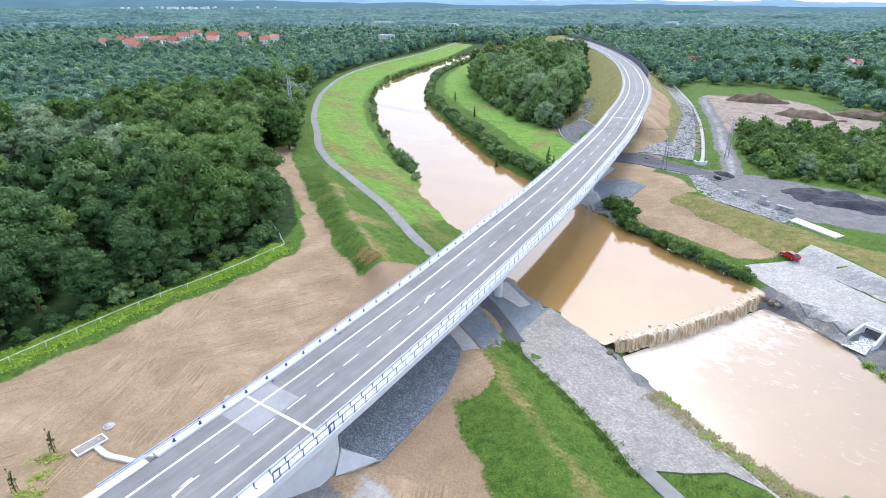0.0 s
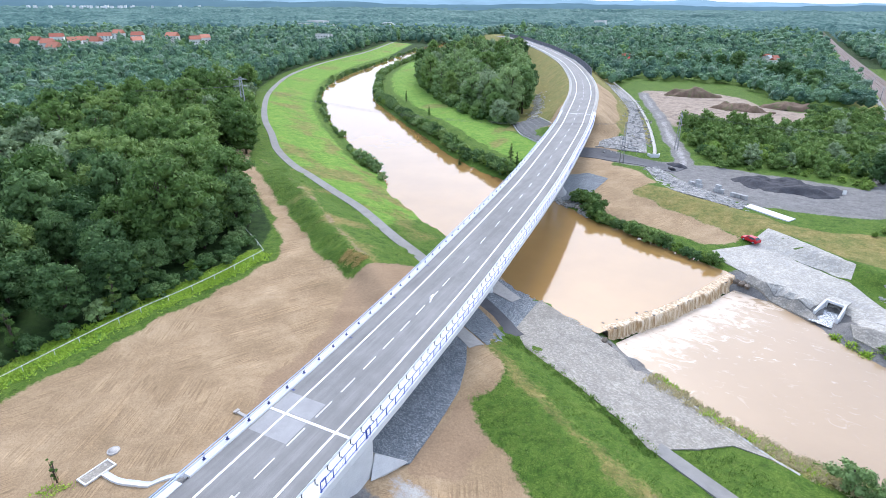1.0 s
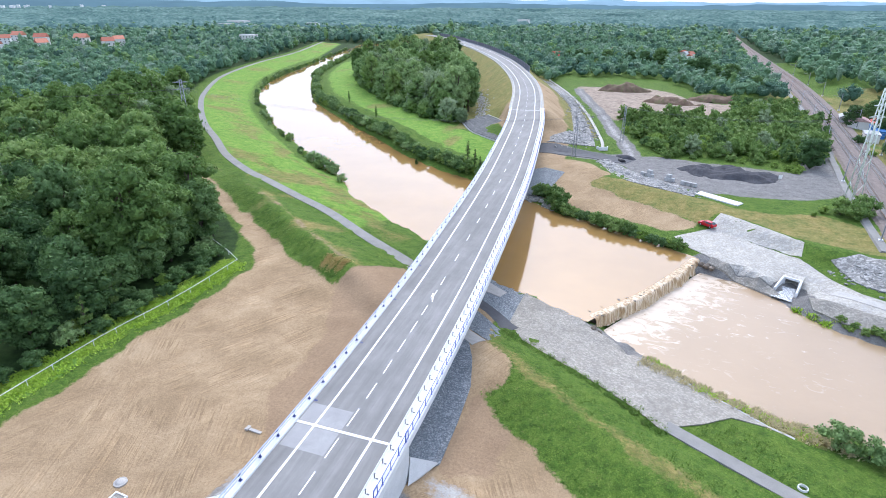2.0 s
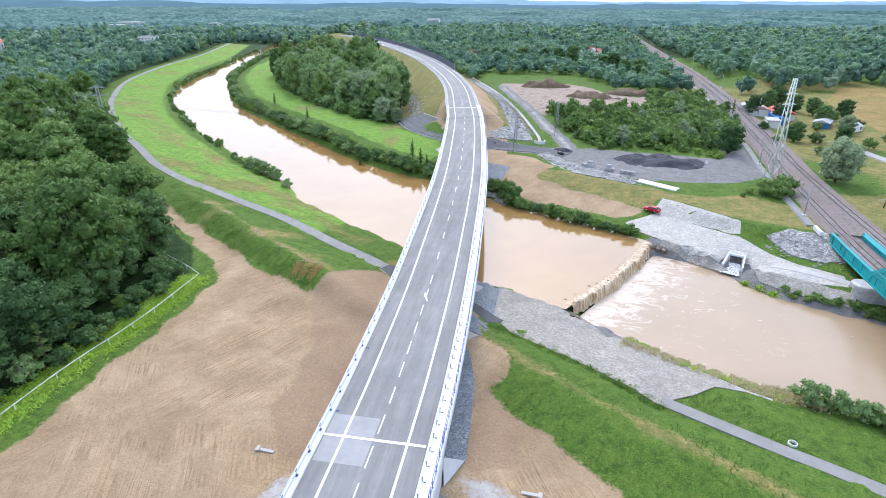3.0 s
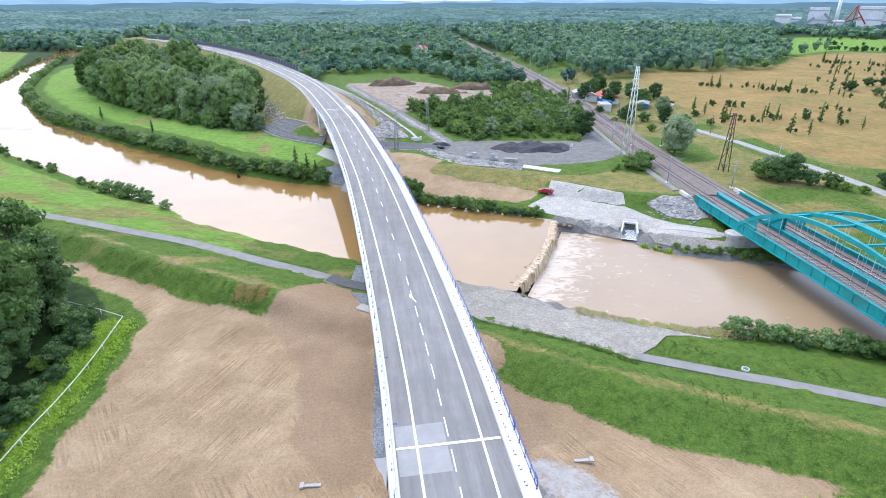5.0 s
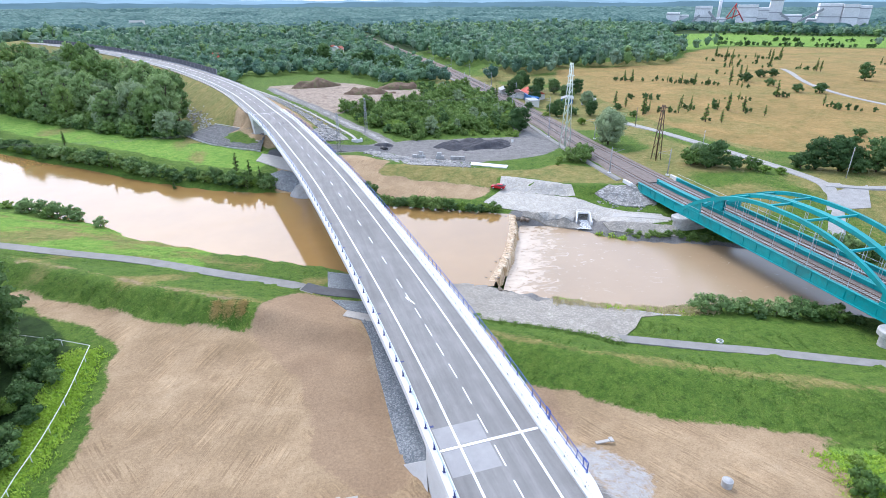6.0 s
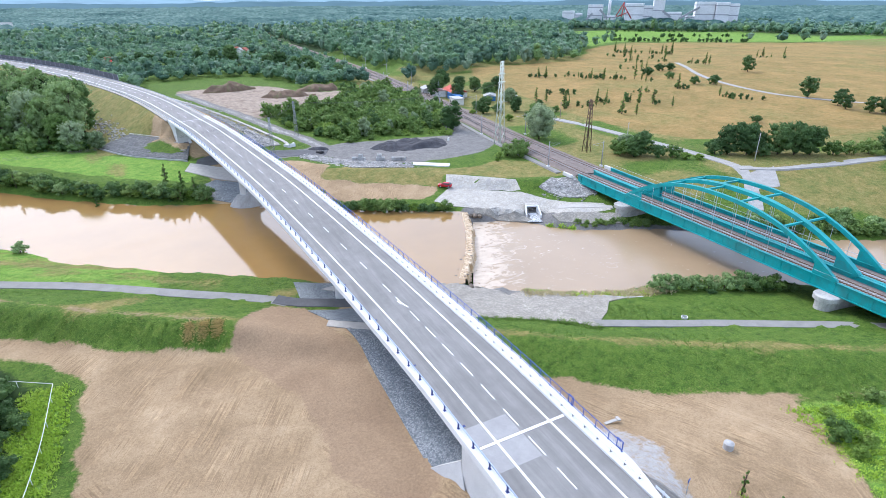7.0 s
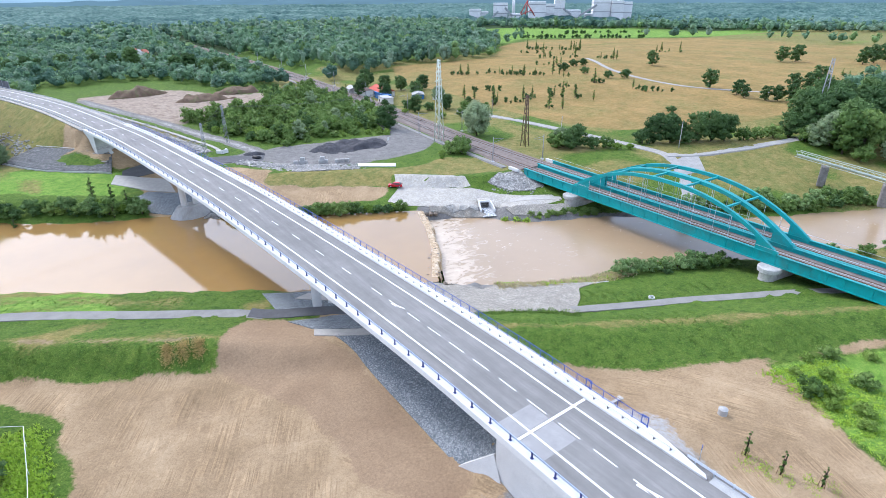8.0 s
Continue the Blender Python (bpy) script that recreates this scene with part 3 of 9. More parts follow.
def ground_material():
    m, n, l, b = nodes_of("ground_mixed", 0.95, 0, 0.15)
    p = place_of(n)
    za = n.new("ShaderNodeVertexColor")
    za.layer_name = "zone_a"
    zb = n.new("ShaderNodeVertexColor")
    zb.layer_name = "zone_b"
    zc = n.new("ShaderNodeVertexColor")
    zc.layer_name = "zone_c"
    sa, sb, sc = n.new("ShaderNodeSeparateColor"), n.new("ShaderNodeSeparateColor"), n.new("ShaderNodeSeparateColor")
    l.new(zc.outputs[0], sc.inputs[0])
    l.new(za.outputs[0], sa.inputs[0])
    l.new(zb.outputs[0], sb.inputs[0])
    edge = tex_noise(n, l, 1.4, 6, 0.7, p)

    def mask(s):
        v = maths(n, l, "ADD", s, maths(n, l, "MULTIPLY", maths(n, l, "SUBTRACT", edge, 0.5), 0.9))
        r = n.new("ShaderNodeMapRange")
        r.inputs[1].default_value, r.inputs[2].default_value = 0.4, 0.62
        l.new(v, r.inputs[0])
        return r.outputs[0]

    big, mid, fine = tex_noise(n, l, 0.06, 4, 0.6, p), tex_noise(n, l, 0.55, 6, 0.7, p), tex_noise(n, l, 6.0, 5, 0.75, p)
    patch = tex_noise(n, l, 0.17, 5, 0.65, p, 0.6)
    grass = ramp(n, l, mid, [(0.28, (0.032, 0.067, 0.011)), (0.5, (0.066, 0.124, 0.019)), (0.66, (0.108, 0.166, 0.03)), (0.82, (0.18, 0.185, 0.06))])
    grass = mixc(n, l, 0.6, grass, ramp(n, l, patch, [(0.33, (0.72, 0.82, 0.6)), (0.5, (1, 1, 1)), (0.68, (1.4, 1.15, 1.15))]), "MULTIPLY")
    clump = tex_noise(n, l, 1.9, 7, 0.78, p, 0.3)
    clumps = ramp(n, l, clump, [(0.32, (0.5, 0.56, 0.48)), (0.5, (0.97, 0.98, 0.96)), (0.66, (1.5, 1.4, 1.3))])
    blades = tex_noise(n, l, 11.0, 3, 0.8, p)
    grass = mixc(n, l, 0.9, grass, clumps, "MULTIPLY")
    grass = mixc(n, l, 0.6, grass, ramp(n, l, fine, [(0.3, (0.5,) * 3), (0.7, (1.5,) * 3)]), "MULTIPLY")
    tuft = ramp(n, l, tex_noise(n, l, 0.85, 7, 0.8, p, 0.5), [(0.46, (0, 0, 0)), (0.56, (0.85, 0.85, 0.85))])
    fresh = ramp(n, l, tex_noise(n, l, 4.5, 5, 0.8, p), [(0.34, (0.034, 0.064, 0.009)), (0.5, (0.086, 0.146, 0.02)), (0.66, (0.175, 0.25, 0.048))])
    grass = mixc(n, l, tuft, grass, fresh)
    dry = ramp(n, l, tex_noise(n, l, 1.3, 7, 0.8, p, 0.3), [(0.58, (0, 0, 0)), (0.68, (0.55, 0.55, 0.55))])
    grass = mixc(n, l, dry, grass, ramp(n, l, fine, [(0.3, (0.13, 0.12, 0.04)), (0.7, (0.27, 0.24, 0.1))]))
    lush = mixc(n, l, 0.65, ramp(n, l, mid, [(0.25, (0.085, 0.17, 0.024)), (0.5, (0.145, 0.262, 0.04)), (0.75, (0.235, 0.315, 0.07))]), ramp(n, l, fine, [(0.25, (0.5,) * 3), (0.75, (1.45,) * 3)]), "MULTIPLY")
    lush = mixc(n, l, 0.7, lush, ramp(n, l, patch, [(0.3, (0.7, 0.8, 0.7)), (0.48, (1, 1, 1)), (0.62, (1.15, 1.06, 1.1)), (0.75, (1.3, 1.1, 1.25))]), "MULTIPLY")
    lush = mixc(n, l, 0.5, lush, clumps, "MULTIPLY")
    blade_c = ramp(n, l, blades, [(0.34, (0.42, 0.48, 0.4)), (0.5, (1, 1, 1)), (0.66, (1.75, 1.62, 1.5))])
    lush, grass = mixc(n, l, 0.7, lush, blade_c, "MULTIPLY"), mixc(n, l, 0.7, grass, blade_c, "MULTIPLY")
    olive_c = mixc(n, l, 0.7, ramp(n, l, mid, [(0.25, (0.1, 0.115, 0.032)), (0.5, (0.2, 0.18, 0.062)), (0.8, (0.3, 0.24, 0.11))]), ramp(n, l, fine, [(0.25, (0.55,) * 3), (0.75, (1.4,) * 3)]), "MULTIPLY")
    olive_c = mixc(n, l, 0.6, olive_c, clumps, "MULTIPLY")
    olive_c = mixc(n, l, 0.6, olive_c, ramp(n, l, patch, [(0.35, (0.6, 0.85, 0.6)), (0.65, (1.3, 1.15, 1.15))]), "MULTIPLY")
    sway = n.new("ShaderNodeTexNoise")
    sway.inputs["Scale"].default_value, sway.inputs["Detail"].default_value = 0.03, 1.0
    l.new(p, sway.inputs["Vector"])
    far_v = n.new("ShaderNodeVectorMath")
    far_v.operation = "MULTIPLY_ADD"
    l.new(sway.outputs["Color"], far_v.inputs[0])
    far_v.inputs[1].default_value = (2.5, 2.5, 0)
    l.new(p, far_v.inputs[2])

    blot = tex_noise(n, l, 0.11, 6, 0.66, p, 0.4)
    where = n.new("ShaderNodeSeparateColor")
    spots_ = n.new("ShaderNodeTexNoise")
    spots_.inputs["Scale"].default_value, spots_.inputs["Detail"].default_value = 0.036, 2.0
    l.new(p, spots_.inputs["Vector"])
    l.new(spots_.outputs["Color"], where.inputs[0])
    earth = ramp(n, l, blot, [(0.25, (0.235, 0.166, 0.094)), (0.45, (0.318, 0.228, 0.134)), (0.6, (0.385, 0.282, 0.17)), (0.78, (0.475, 0.365, 0.236))])

    for heading, across, k, lo, hi in ((60, 0.95, 0, 0.52, 0.75), (-64, 0.8, 0, 0.25, 0.47)):
        turn_, long_ = n.new("ShaderNodeMapping"), n.new("ShaderNodeMapping")
        turn_.inputs["Rotation"].default_value[2] = radians(-heading)
        l.new(far_v.outputs[0], turn_.inputs[0])
        long_.inputs["Scale"].default_value = (0.03, across, 1)
        l.new(turn_.outputs[0], long_.inputs[0])
        track = tex_noise(n, l, 1.0, 3, 0.5, long_.outputs[0], 0.05)
        on = ramp(n, l, where.outputs[k], [(lo - 0.03, (0, 0, 0)), (lo, (1, 1, 1)), (hi, (1, 1, 1)), (hi + 0.03, (0, 0, 0))])
        on = maths(n, l, "MULTIPLY", on, ramp(n, l, tex_noise(n, l, 0.25, 3, 0.6, p), [(0.42, (0.05,) * 3), (0.62, (1, 1, 1))]))
        line = ramp(n, l, track, [(0.36, (1.06, 1.06, 1.05)), (0.4, (0.7, 0.68, 0.66)), (0.44, (1.14, 1.14, 1.12)), (0.49, (1, 1, 1)), (0.54, (0.8, 0.785, 0.77)), (0.58, (1.25, 1.23, 1.2)), (0.64, (0.95, 0.94, 0.93))])
        earth = mixc(n, l, on, earth, mixc(n, l, 1.0, earth, line, "MULTIPLY"))
    clods = tex_noise(n, l, 2.6, 8, 0.8, p)
    clod_c = ramp(n, l, clods, [(0.34, (0.74, 0.72, 0.7)), (0.5, (1, 1, 1)), (0.66, (1.22, 1.21, 1.19))])
    earth = mixc(n, l, 0.75, earth, clod_c, "MULTIPLY")
    earth = mixc(n, l, 0.55, earth, ramp(n, l, fine, [(0.25, (0.6,) * 3), (0.75, (1.35,) * 3)]), "MULTIPLY")
    filled = mixc(n, l, 0.8, ramp(n, l, blot, [(0.3, (0.25, 0.172, 0.106)), (0.7, (0.34, 0.242, 0.15))]), clod_c, "MULTIPLY")
    filled = mixc(n, l, 0.45, filled, ramp(n, l, fine, [(0.25, (0.6,) * 3), (0.75, (1.35,) * 3)]), "MULTIPLY")
    earth = mixc(n, l, mask(sc.outputs[0]), earth, filled)
    trod = mixc(n, l, 0.6, ramp(n, l, mid, [(0.3, (0.2, 0.145, 0.075)), (0.7, (0.34, 0.265, 0.165))]), clod_c, "MULTIPLY")
    stones = n.new("ShaderNodeTexVoronoi")
    stones.inputs["Scale"].default_value = 6.0
    l.new(p, stones.inputs["Vector"])
    grav = mixc(n, l, 0.7, ramp(n, l, mid, [(0.3, (0.135, 0.13, 0.122)), (0.7, (0.25, 0.24, 0.225))]), ramp(n, l, stones.outputs["Color"], [(0.1, (0.7,) * 3), (0.9, (1.25,) * 3)]), "MULTIPLY")
    straw_c = mixc(n, l, 0.6, ramp(n, l, mid, [(0.25, (0.2, 0.142, 0.05)), (0.5, (0.275, 0.19, 0.07)), (0.8, (0.35, 0.245, 0.105))]), ramp(n, l, big, [(0.3, (0.62, 0.72, 0.6)), (0.7, (1.25, 1.2, 1.2))]), "MULTIPLY")
    straw_c = mixc(n, l, 0.7, straw_c, ramp(n, l, patch, [(0.3, (0.6, 0.8, 0.6)), (0.46, (1, 1, 1)), (0.7, (1.18, 1.1, 1.1))]), "MULTIPLY")
    straw_c = mixc(n, l, 0.5, straw_c, ramp(n, l, fine, [(0.25, (0.7,) * 3), (0.75, (1.25,) * 3)]), "MULTIPLY")
    straw_c = mixc(n, l, ramp(n, l, tex_noise(n, l, 0.022, 4, 0.6, p, 0.5), [(0.5, (0, 0, 0)), (0.66, (0.55, 0.55, 0.55))]), straw_c, olive_c)
    pink_c = mixc(n, l, 0.6, ramp(n, l, mid, [(0.25, (0.165, 0.122, 0.09)), (0.5, (0.3, 0.24, 0.185)), (0.8, (0.42, 0.355, 0.285))]), ramp(n, l, patch, [(0.32, (0.5, 0.46, 0.44)), (0.48, (1, 1, 1)), (0.7, (1.2, 1.2, 1.2))]), "MULTIPLY")
    # Green woodland floor, darkened so its colour holds the shade between trees.
    shaded_floor_c = ramp(n, l, mid, [(0.3, (0.012, 0.028, 0.008)), (0.7, (0.04, 0.075, 0.018))])
    c = mixc(n, l, mask(sb.outputs[0]), grass, shaded_floor_c)
    c = mixc(n, l, mask(sb.outputs[2]), c, lush)
    c = mixc(n, l, mask(za.outputs["Alpha"]), c, olive_c)
    c = mixc(n, l, mask(sa.outputs[2]), c, straw_c)
    c = mixc(n, l, mask(sc.outputs[1]), c, trod)
    c = mixc(n, l, mask(sa.outputs[0]), c, earth)
    c = mixc(n, l, mask(sb.outputs[1]), c, pink_c)
    c = mixc(n, l, mask(sa.outputs[1]), c, grav)
    pale_c = mixc(n, l, 0.6, ramp(n, l, mid, [(0.3, (0.33, 0.31, 0.29)), (0.7, (0.46, 0.45, 0.43))]), ramp(n, l, fine, [(0.25, (0.65,) * 3), (0.75, (1.25,) * 3)]), "MULTIPLY")
    c = mixc(n, l, mask(zb.outputs["Alpha"]), c, pale_c)
    l.new(c, b.inputs["Base Color"])
    rel = maths(n, l, "ADD", fine, maths(n, l, "MULTIPLY", clump, 1.2))
    bump(n, l, b, rel, 0.6, 0.16)
    return m


GROUND = ground_material()
nxg, nyg = GX.shape
idx = np.arange(nxg * nyg).reshape(nxg, nyg)
quads = np.stack([idx[:-1, :-1], idx[1:, :-1], idx[1:, 1:], idx[:-1, 1:]], -1).reshape(-1, 4)
gme = bpy.data.meshes.new("ground")
gme.vertices.add(nxg * nyg)
gme.vertices.foreach_set("co", np.stack([GX, GY, GZ], -1).ravel())
gme.loops.add(len(quads) * 4)
gme.loops.foreach_set("vertex_index", quads.ravel())
gme.polygons.add(len(quads))
gme.polygons.foreach_set("loop_start", np.arange(len(quads)) * 4)
gme.polygons.foreach_set("use_smooth", np.ones(len(quads), bool))
gme.update(calc_edges=True)
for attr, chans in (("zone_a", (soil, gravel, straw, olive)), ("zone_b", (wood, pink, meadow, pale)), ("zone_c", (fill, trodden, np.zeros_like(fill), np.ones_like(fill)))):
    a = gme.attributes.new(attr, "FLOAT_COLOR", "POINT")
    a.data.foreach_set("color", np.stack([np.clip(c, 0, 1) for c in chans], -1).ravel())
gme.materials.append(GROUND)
tagged(new("ground", gme), "grassy river plain with bare soil, gravel tracks and straw fields", "ground", kind="structure")


# ---------- water ----------
def water_material(name, base, rough, ripple, foam=0.0, ior=1.9):
    m, n, l, b = nodes_of(name, rough, 0, 0.5)
    p = place_of(n)
    b.inputs["IOR"].default_value = ior
    big, mid = tex_noise(n, l, 0.05, 4, 0.6, p), tex_noise(n, l, 0.7, 5, 0.65, p, 0.6)
    c = ramp(n, l, big, [(0.3, tuple(v * 0.92 for v in base)), (0.7, tuple(v * 1.06 for v in base))])
    if foam:
        mp = n.new("ShaderNodeMapping")
        mp.inputs["Rotation"].default_value[2] = radians(35)
        mp.inputs["Scale"].default_value = (0.6, 1.0, 1)
        l.new(p, mp.inputs[0])
        f = tex_noise(n, l, 0.5, 6, 0.62, mp.outputs[0], 1.2)
        a = n.new("ShaderNodeVertexColor")
        a.layer_name = "foam"
        s = maths(n, l, "ADD", f, maths(n, l, "MULTIPLY", maths(n, l, "SUBTRACT", a.outputs[0], 0.28), 0.32))
        k = ramp(n, l, s, [(0.54, (0, 0, 0)), (0.72, (0.5, 0.5, 0.5)), (0.95, (1, 1, 1))])
        c = mixc(n, l, k, c, (0.66, 0.58, 0.48))
        l.new(ramp(n, l, s, [(0.6, (rough,) * 3), (0.8, (0.75,) * 3)]), b.inputs["Roughness"])
    l.new(c, b.inputs["Base Color"])
    bump(n, l, b, mid, ripple, 0.12)
    return m


MUD = (0.3, 0.18, 0.062)
WATER_CALM = water_material("muddy_water_calm", MUD, 0.06, 0.05)
WATER_FAST = water_material("muddy_water_fast", (0.35, 0.25, 0.15), 0.2, 0.24, 1.0, 1.6)


def band(name, a, b, cols, za, material, foam=None):
    """A sheet between two lines, cut into columns."""
    n = min(len(a), len(b))
    ia, ib = np.linspace(0, len(a) - 1, n * 2), np.linspace(0, len(b) - 1, n * 2)
    pa = np.stack([np.interp(ia, np.arange(len(a)), a[:, k]) for k in (0, 1)], -1)
    pb = np.stack([np.interp(ib, np.arange(len(b)), b[:, k]) for k in (0, 1)], -1)
    t = np.linspace(0, 1, cols)[None, :, None]
    g = pa[:, None] * (1 - t) + pb[:, None] * t
    r = len(pa)
    v = np.concatenate([g, np.full((r, cols, 1), za)], -1).reshape(-1, 3)
    i = np.arange(r * cols).reshape(r, cols)
    f = np.stack([i[:-1, :-1], i[1:, :-1], i[1:, 1:], i[:-1, 1:]], -1).reshape(-1, 4)
    me = mesh_of(name, v, f, material, True)
    if foam is not None:
        at = me.attributes.new("foam", "FLOAT_COLOR", "POINT")
        k = foam(v[:, 0], v[:, 1])
        at.data.foreach_set("color", np.stack([k, k, k, np.ones_like(k)], -1).ravel())
    return me


pool_side = offset(near_up, -2.5)
pool_side[:4, :2] = offset(near_up, 0.0)[:4, :2]
pool = band("river_pool", pool_side, offset(far_up, 2.5), 10, UPPER, WATER_CALM)
tagged(new("water", pool), "calm brown silty river above the weir", "river", kind="structure")
CREST = spline([(19.8, 98.8), (23, 103), (28.3, 110.8), (34, 120.8), (38.5, 130.5), (40.2, 134)], 0.2)


def foam_at(x, y):
    d = to_line(x, y, offset(CREST, 1.5))[0]
    return 0.72 * np.clip(1.1 - d / 11, 0, 1) + 0.3 * np.clip(1 - d / 36, 0, 1)


low = band("river_below", offset(near_low, 3.0), offset(far_low, -3.0), 24, LOWER, WATER_FAST, foam_at)
tagged(new("water", low), "turbulent brown river with white foam below the weir", "river", kind="structure")


# ---------- road and its bridge ----------
def worn_asphalt():
    """Grey asphalt with long pale wheel streaks and blotches."""
    m, n, l, b = nodes_of("asphalt", 0.8, 0, 0.3)
    p = place_of(n)
    mp = n.new("ShaderNodeMapping")
    mp.inputs["Rotation"].default_value[2] = radians(-3)
    mp.inputs["Scale"].default_value = (0.8, 0.05, 1)
    l.new(p, mp.inputs[0])
    lanes, blot, grain = tex_noise(n, l, 1.0, 5, 0.7, mp.outputs[0]), tex_noise(n, l, 0.22, 6, 0.7, p), tex_noise(n, l, 14, 4, 0.8, p)
    c = ramp(n, l, lanes, [(0.28, (0.17, 0.165, 0.156)), (0.55, (0.22, 0.214, 0.202)), (0.78, (0.285, 0.276, 0.262))])
    c = mixc(n, l, 0.6, c, ramp(n, l, blot, [(0.3, (0.78,) * 3), (0.7, (1.22,) * 3)]), "MULTIPLY")
    c = mixc(n, l, 0.6, c, ramp(n, l, grain, [(0.3, (0.75,) * 3), (0.7, (1.25,) * 3)]), "MULTIPLY")
    l.new(c, b.inputs["Base Color"])
    bump(n, l, b, grain, 0.3, 0.01)
    return m


ASPHALT = worn_asphalt()
ASPHALT_NEW = speckled("asphalt_patch_pale", (0.32, 0.314, 0.306), 0.1, 0.6, 25, 0.85, 0.3, 0.01)
CONCRETE = speckled("white_concrete", (0.66, 0.66, 0.65), 0.07, 0.4, 18, 0.8, 0.15, 0.01)
CONCRETE_GREY = speckled("grey_concrete", (0.42, 0.42, 0.41), 0.14, 0.5, 12, 0.85, 0.25, 0.02, stain=(0.3, 0.29, 0.27))
LINE = speckled("white_road_paint", (0.82, 0.82, 0.82), 0.05, 2, 30, 0.6, 0.1, 0.003)
NAVY = speckled("navy_blue_paint", (0.02, 0.035, 0.16), 0.2, 3, 30, 0.45, 0.05, 0.002, spec=0.5)
BLUE = speckled("blue_paint", (0.025, 0.07, 0.34), 0.15, 3, 30, 0.4, 0.05, 0.002, spec=0.5)
STEEL = speckled("galvanised_steel", (0.5, 0.53, 0.58), 0.12, 3, 40, 0.45, 0.05, 0.002, metal=0.6)

B0, B1 = 44.0, 232.0
deck_line = sub(ROAD, B0, B1)
carriage = sub(ROAD, -138, 760)
road = thing("road", "new two-lane grey asphalt road curving over the river", "road", kind="structure")
part("asphalt", swept("asphalt", carriage, [(-5.8, 0.0), (-5.8, -0.12), (5.6, -0.12), (5.6, 0.0)], ASPHALT), road)
for off in (-3.5, 3.5):
    part("edge_line", swept("edge_line", sub(ROAD, -138, 700), [(off - 0.13, 0.012), (off - 0.13, -0.02), (off + 0.13, -0.02), (off + 0.13, 0.012)], LINE), road, "white edge line")


def along(y):
    """The road's middle at y: the place, its heading and the way to the right."""
    i = int(np.clip(np.searchsorted(ROAD[:, 1], y), 1, len(ROAD) - 2))
    f = (y - ROAD[i - 1, 1]) / (ROAD[i, 1] - ROAD[i - 1, 1])
    p = ROAD[i - 1] * (1 - f) + ROAD[i] * f
    d = ROAD[i + 1] - ROAD[i - 1]
    d = d / np.linalg.norm(d[:2])
    return p, math.degrees(math.atan2(-d[0], d[1])), np.array((d[1], -d[0], 0))


def road_pose(y):
    """On the road's surface at y, turned and tilted with it."""
    p, a, r = along(y)
    q = along(y + 1)[0] - along(y - 1)[0]
    return pose(*p, math.degrees(math.atan2(q[2], math.hypot(q[0], q[1]))), 0, a)


dash_me = boxes("dash", [((0, 0, 0.0), (0.14, 3.0, 0.024), 0)], LINE)
y = -60.0
while y < 420:
    part("lane_dash", dash_me, road, "", road_pose(y))
    y += 4.9 if y < 78 else 9.2
for yj in (45.3, 231.0):
    p, a, r = along(yj)
    part("joint_line", boxes("joint_line", [((-0.1, 0, 0.0), (11.2, 0.35, 0.03), 0)], LINE), road, "white expansion joint strip", pose(*p, 0, 0, a))
p, a, r = along(45.3)
part("patch", boxes("patch", [((-2.95, 1.75, -0.004), (5.3, 3.0, 0.02), 0), ((-2.95, -2.0, -0.004), (5.3, 3.5, 0.02), 0)], ASPHALT_NEW), road, "paler asphalt patch beside the joint", road_pose(45.3))


def arrow(yy):
    p, a, r = along(yy)
    v = [(-0.1, -1.6, 0.016), (0.1, -1.6, 0.016), (0.1, 0.2, 0.016), (-0.1, 0.4, 0.016), (-0.4, -0.5, 0.016), (-0.22, 1.1, 0.016), (0.1, 1.0, 0.016)]
    part("lane_arrow", mesh_of("lane_arrow", v, [(0, 1, 2, 3), (4, 3, 5), (3, 2, 6, 5)], LINE), road, "white merge arrow", road_pose(yy) @ pose(0, 0, 0, 0, 0, 12))


arrow(76.5)
arrow(33.0)

bridge = thing("road_bridge", "new white concrete road bridge with blue railings", "bridge")
part("deck", swept("deck", deck_line, [(-6.6, -0.13), (-6.6, -0.45), (-3.4, -0.75), (3.4, -0.75), (7.0, -0.45), (7.0, -0.13)], CONCRETE), bridge)


part("girder", swept("girder", deck_line, [(-3.6, -0.6), (-2.7, -2.5), (2.7, -2.5), (3.6, -0.6)], CONCRETE), bridge, "white trapezoidal box girder")
kerb_line = sub(ROAD, 33.5, 236)
part("parapet", swept("parapet", kerb_line, [(-6.72, 0.22), (-6.78, -0.55), (-6.5, -0.55), (-6.45, -0.16), (-5.7, -0.16), (-5.8, 0.19)], CONCRETE), bridge, "white concrete cornice and kerb")
part("parapet", swept("parapet", sub(ROAD, 38, 236), [(5.7, 0.19), (5.6, -0.16), (7.0, -0.16), (7.05, -0.55), (7.45, -0.55), (7.4, 0.22)], CONCRETE), bridge, "white concrete cornice and kerb")

# ends of the cornices: a sloping slab on one side, a taper with a rounded nose on the other
part("end_block", swept("end_block", sub(ROAD, 16, 33.0), [(-5.8, 0.1), (-5.8, -0.5), (-7.2, -1.0), (-7.1, -0.02)], CONCRETE), bridge, "white concrete edge slab")
nose = [(7.42, 38.4), (7.35, 36.6), (6.95, 34.4), (6.5, 32.4), (6.1, 30.6), (5.65, 30.2), (5.65, 38.4)]
v = []
for dz in (0.2, -0.7):
    for o, yy in nose:
        q, _, r = along(yy)
        v.append(q + r * o + (0, 0, dz - 0))
k = len(nose)
part("end_block", mesh_of("end_block", v, [tuple(range(k - 1, -1, -1)), tuple(range(k, 2 * k))] + [(i, (i + 1) % k, k + (i + 1) % k, k + i) for i in range(k)], CONCRETE), bridge, "white concrete nose of the cornice")

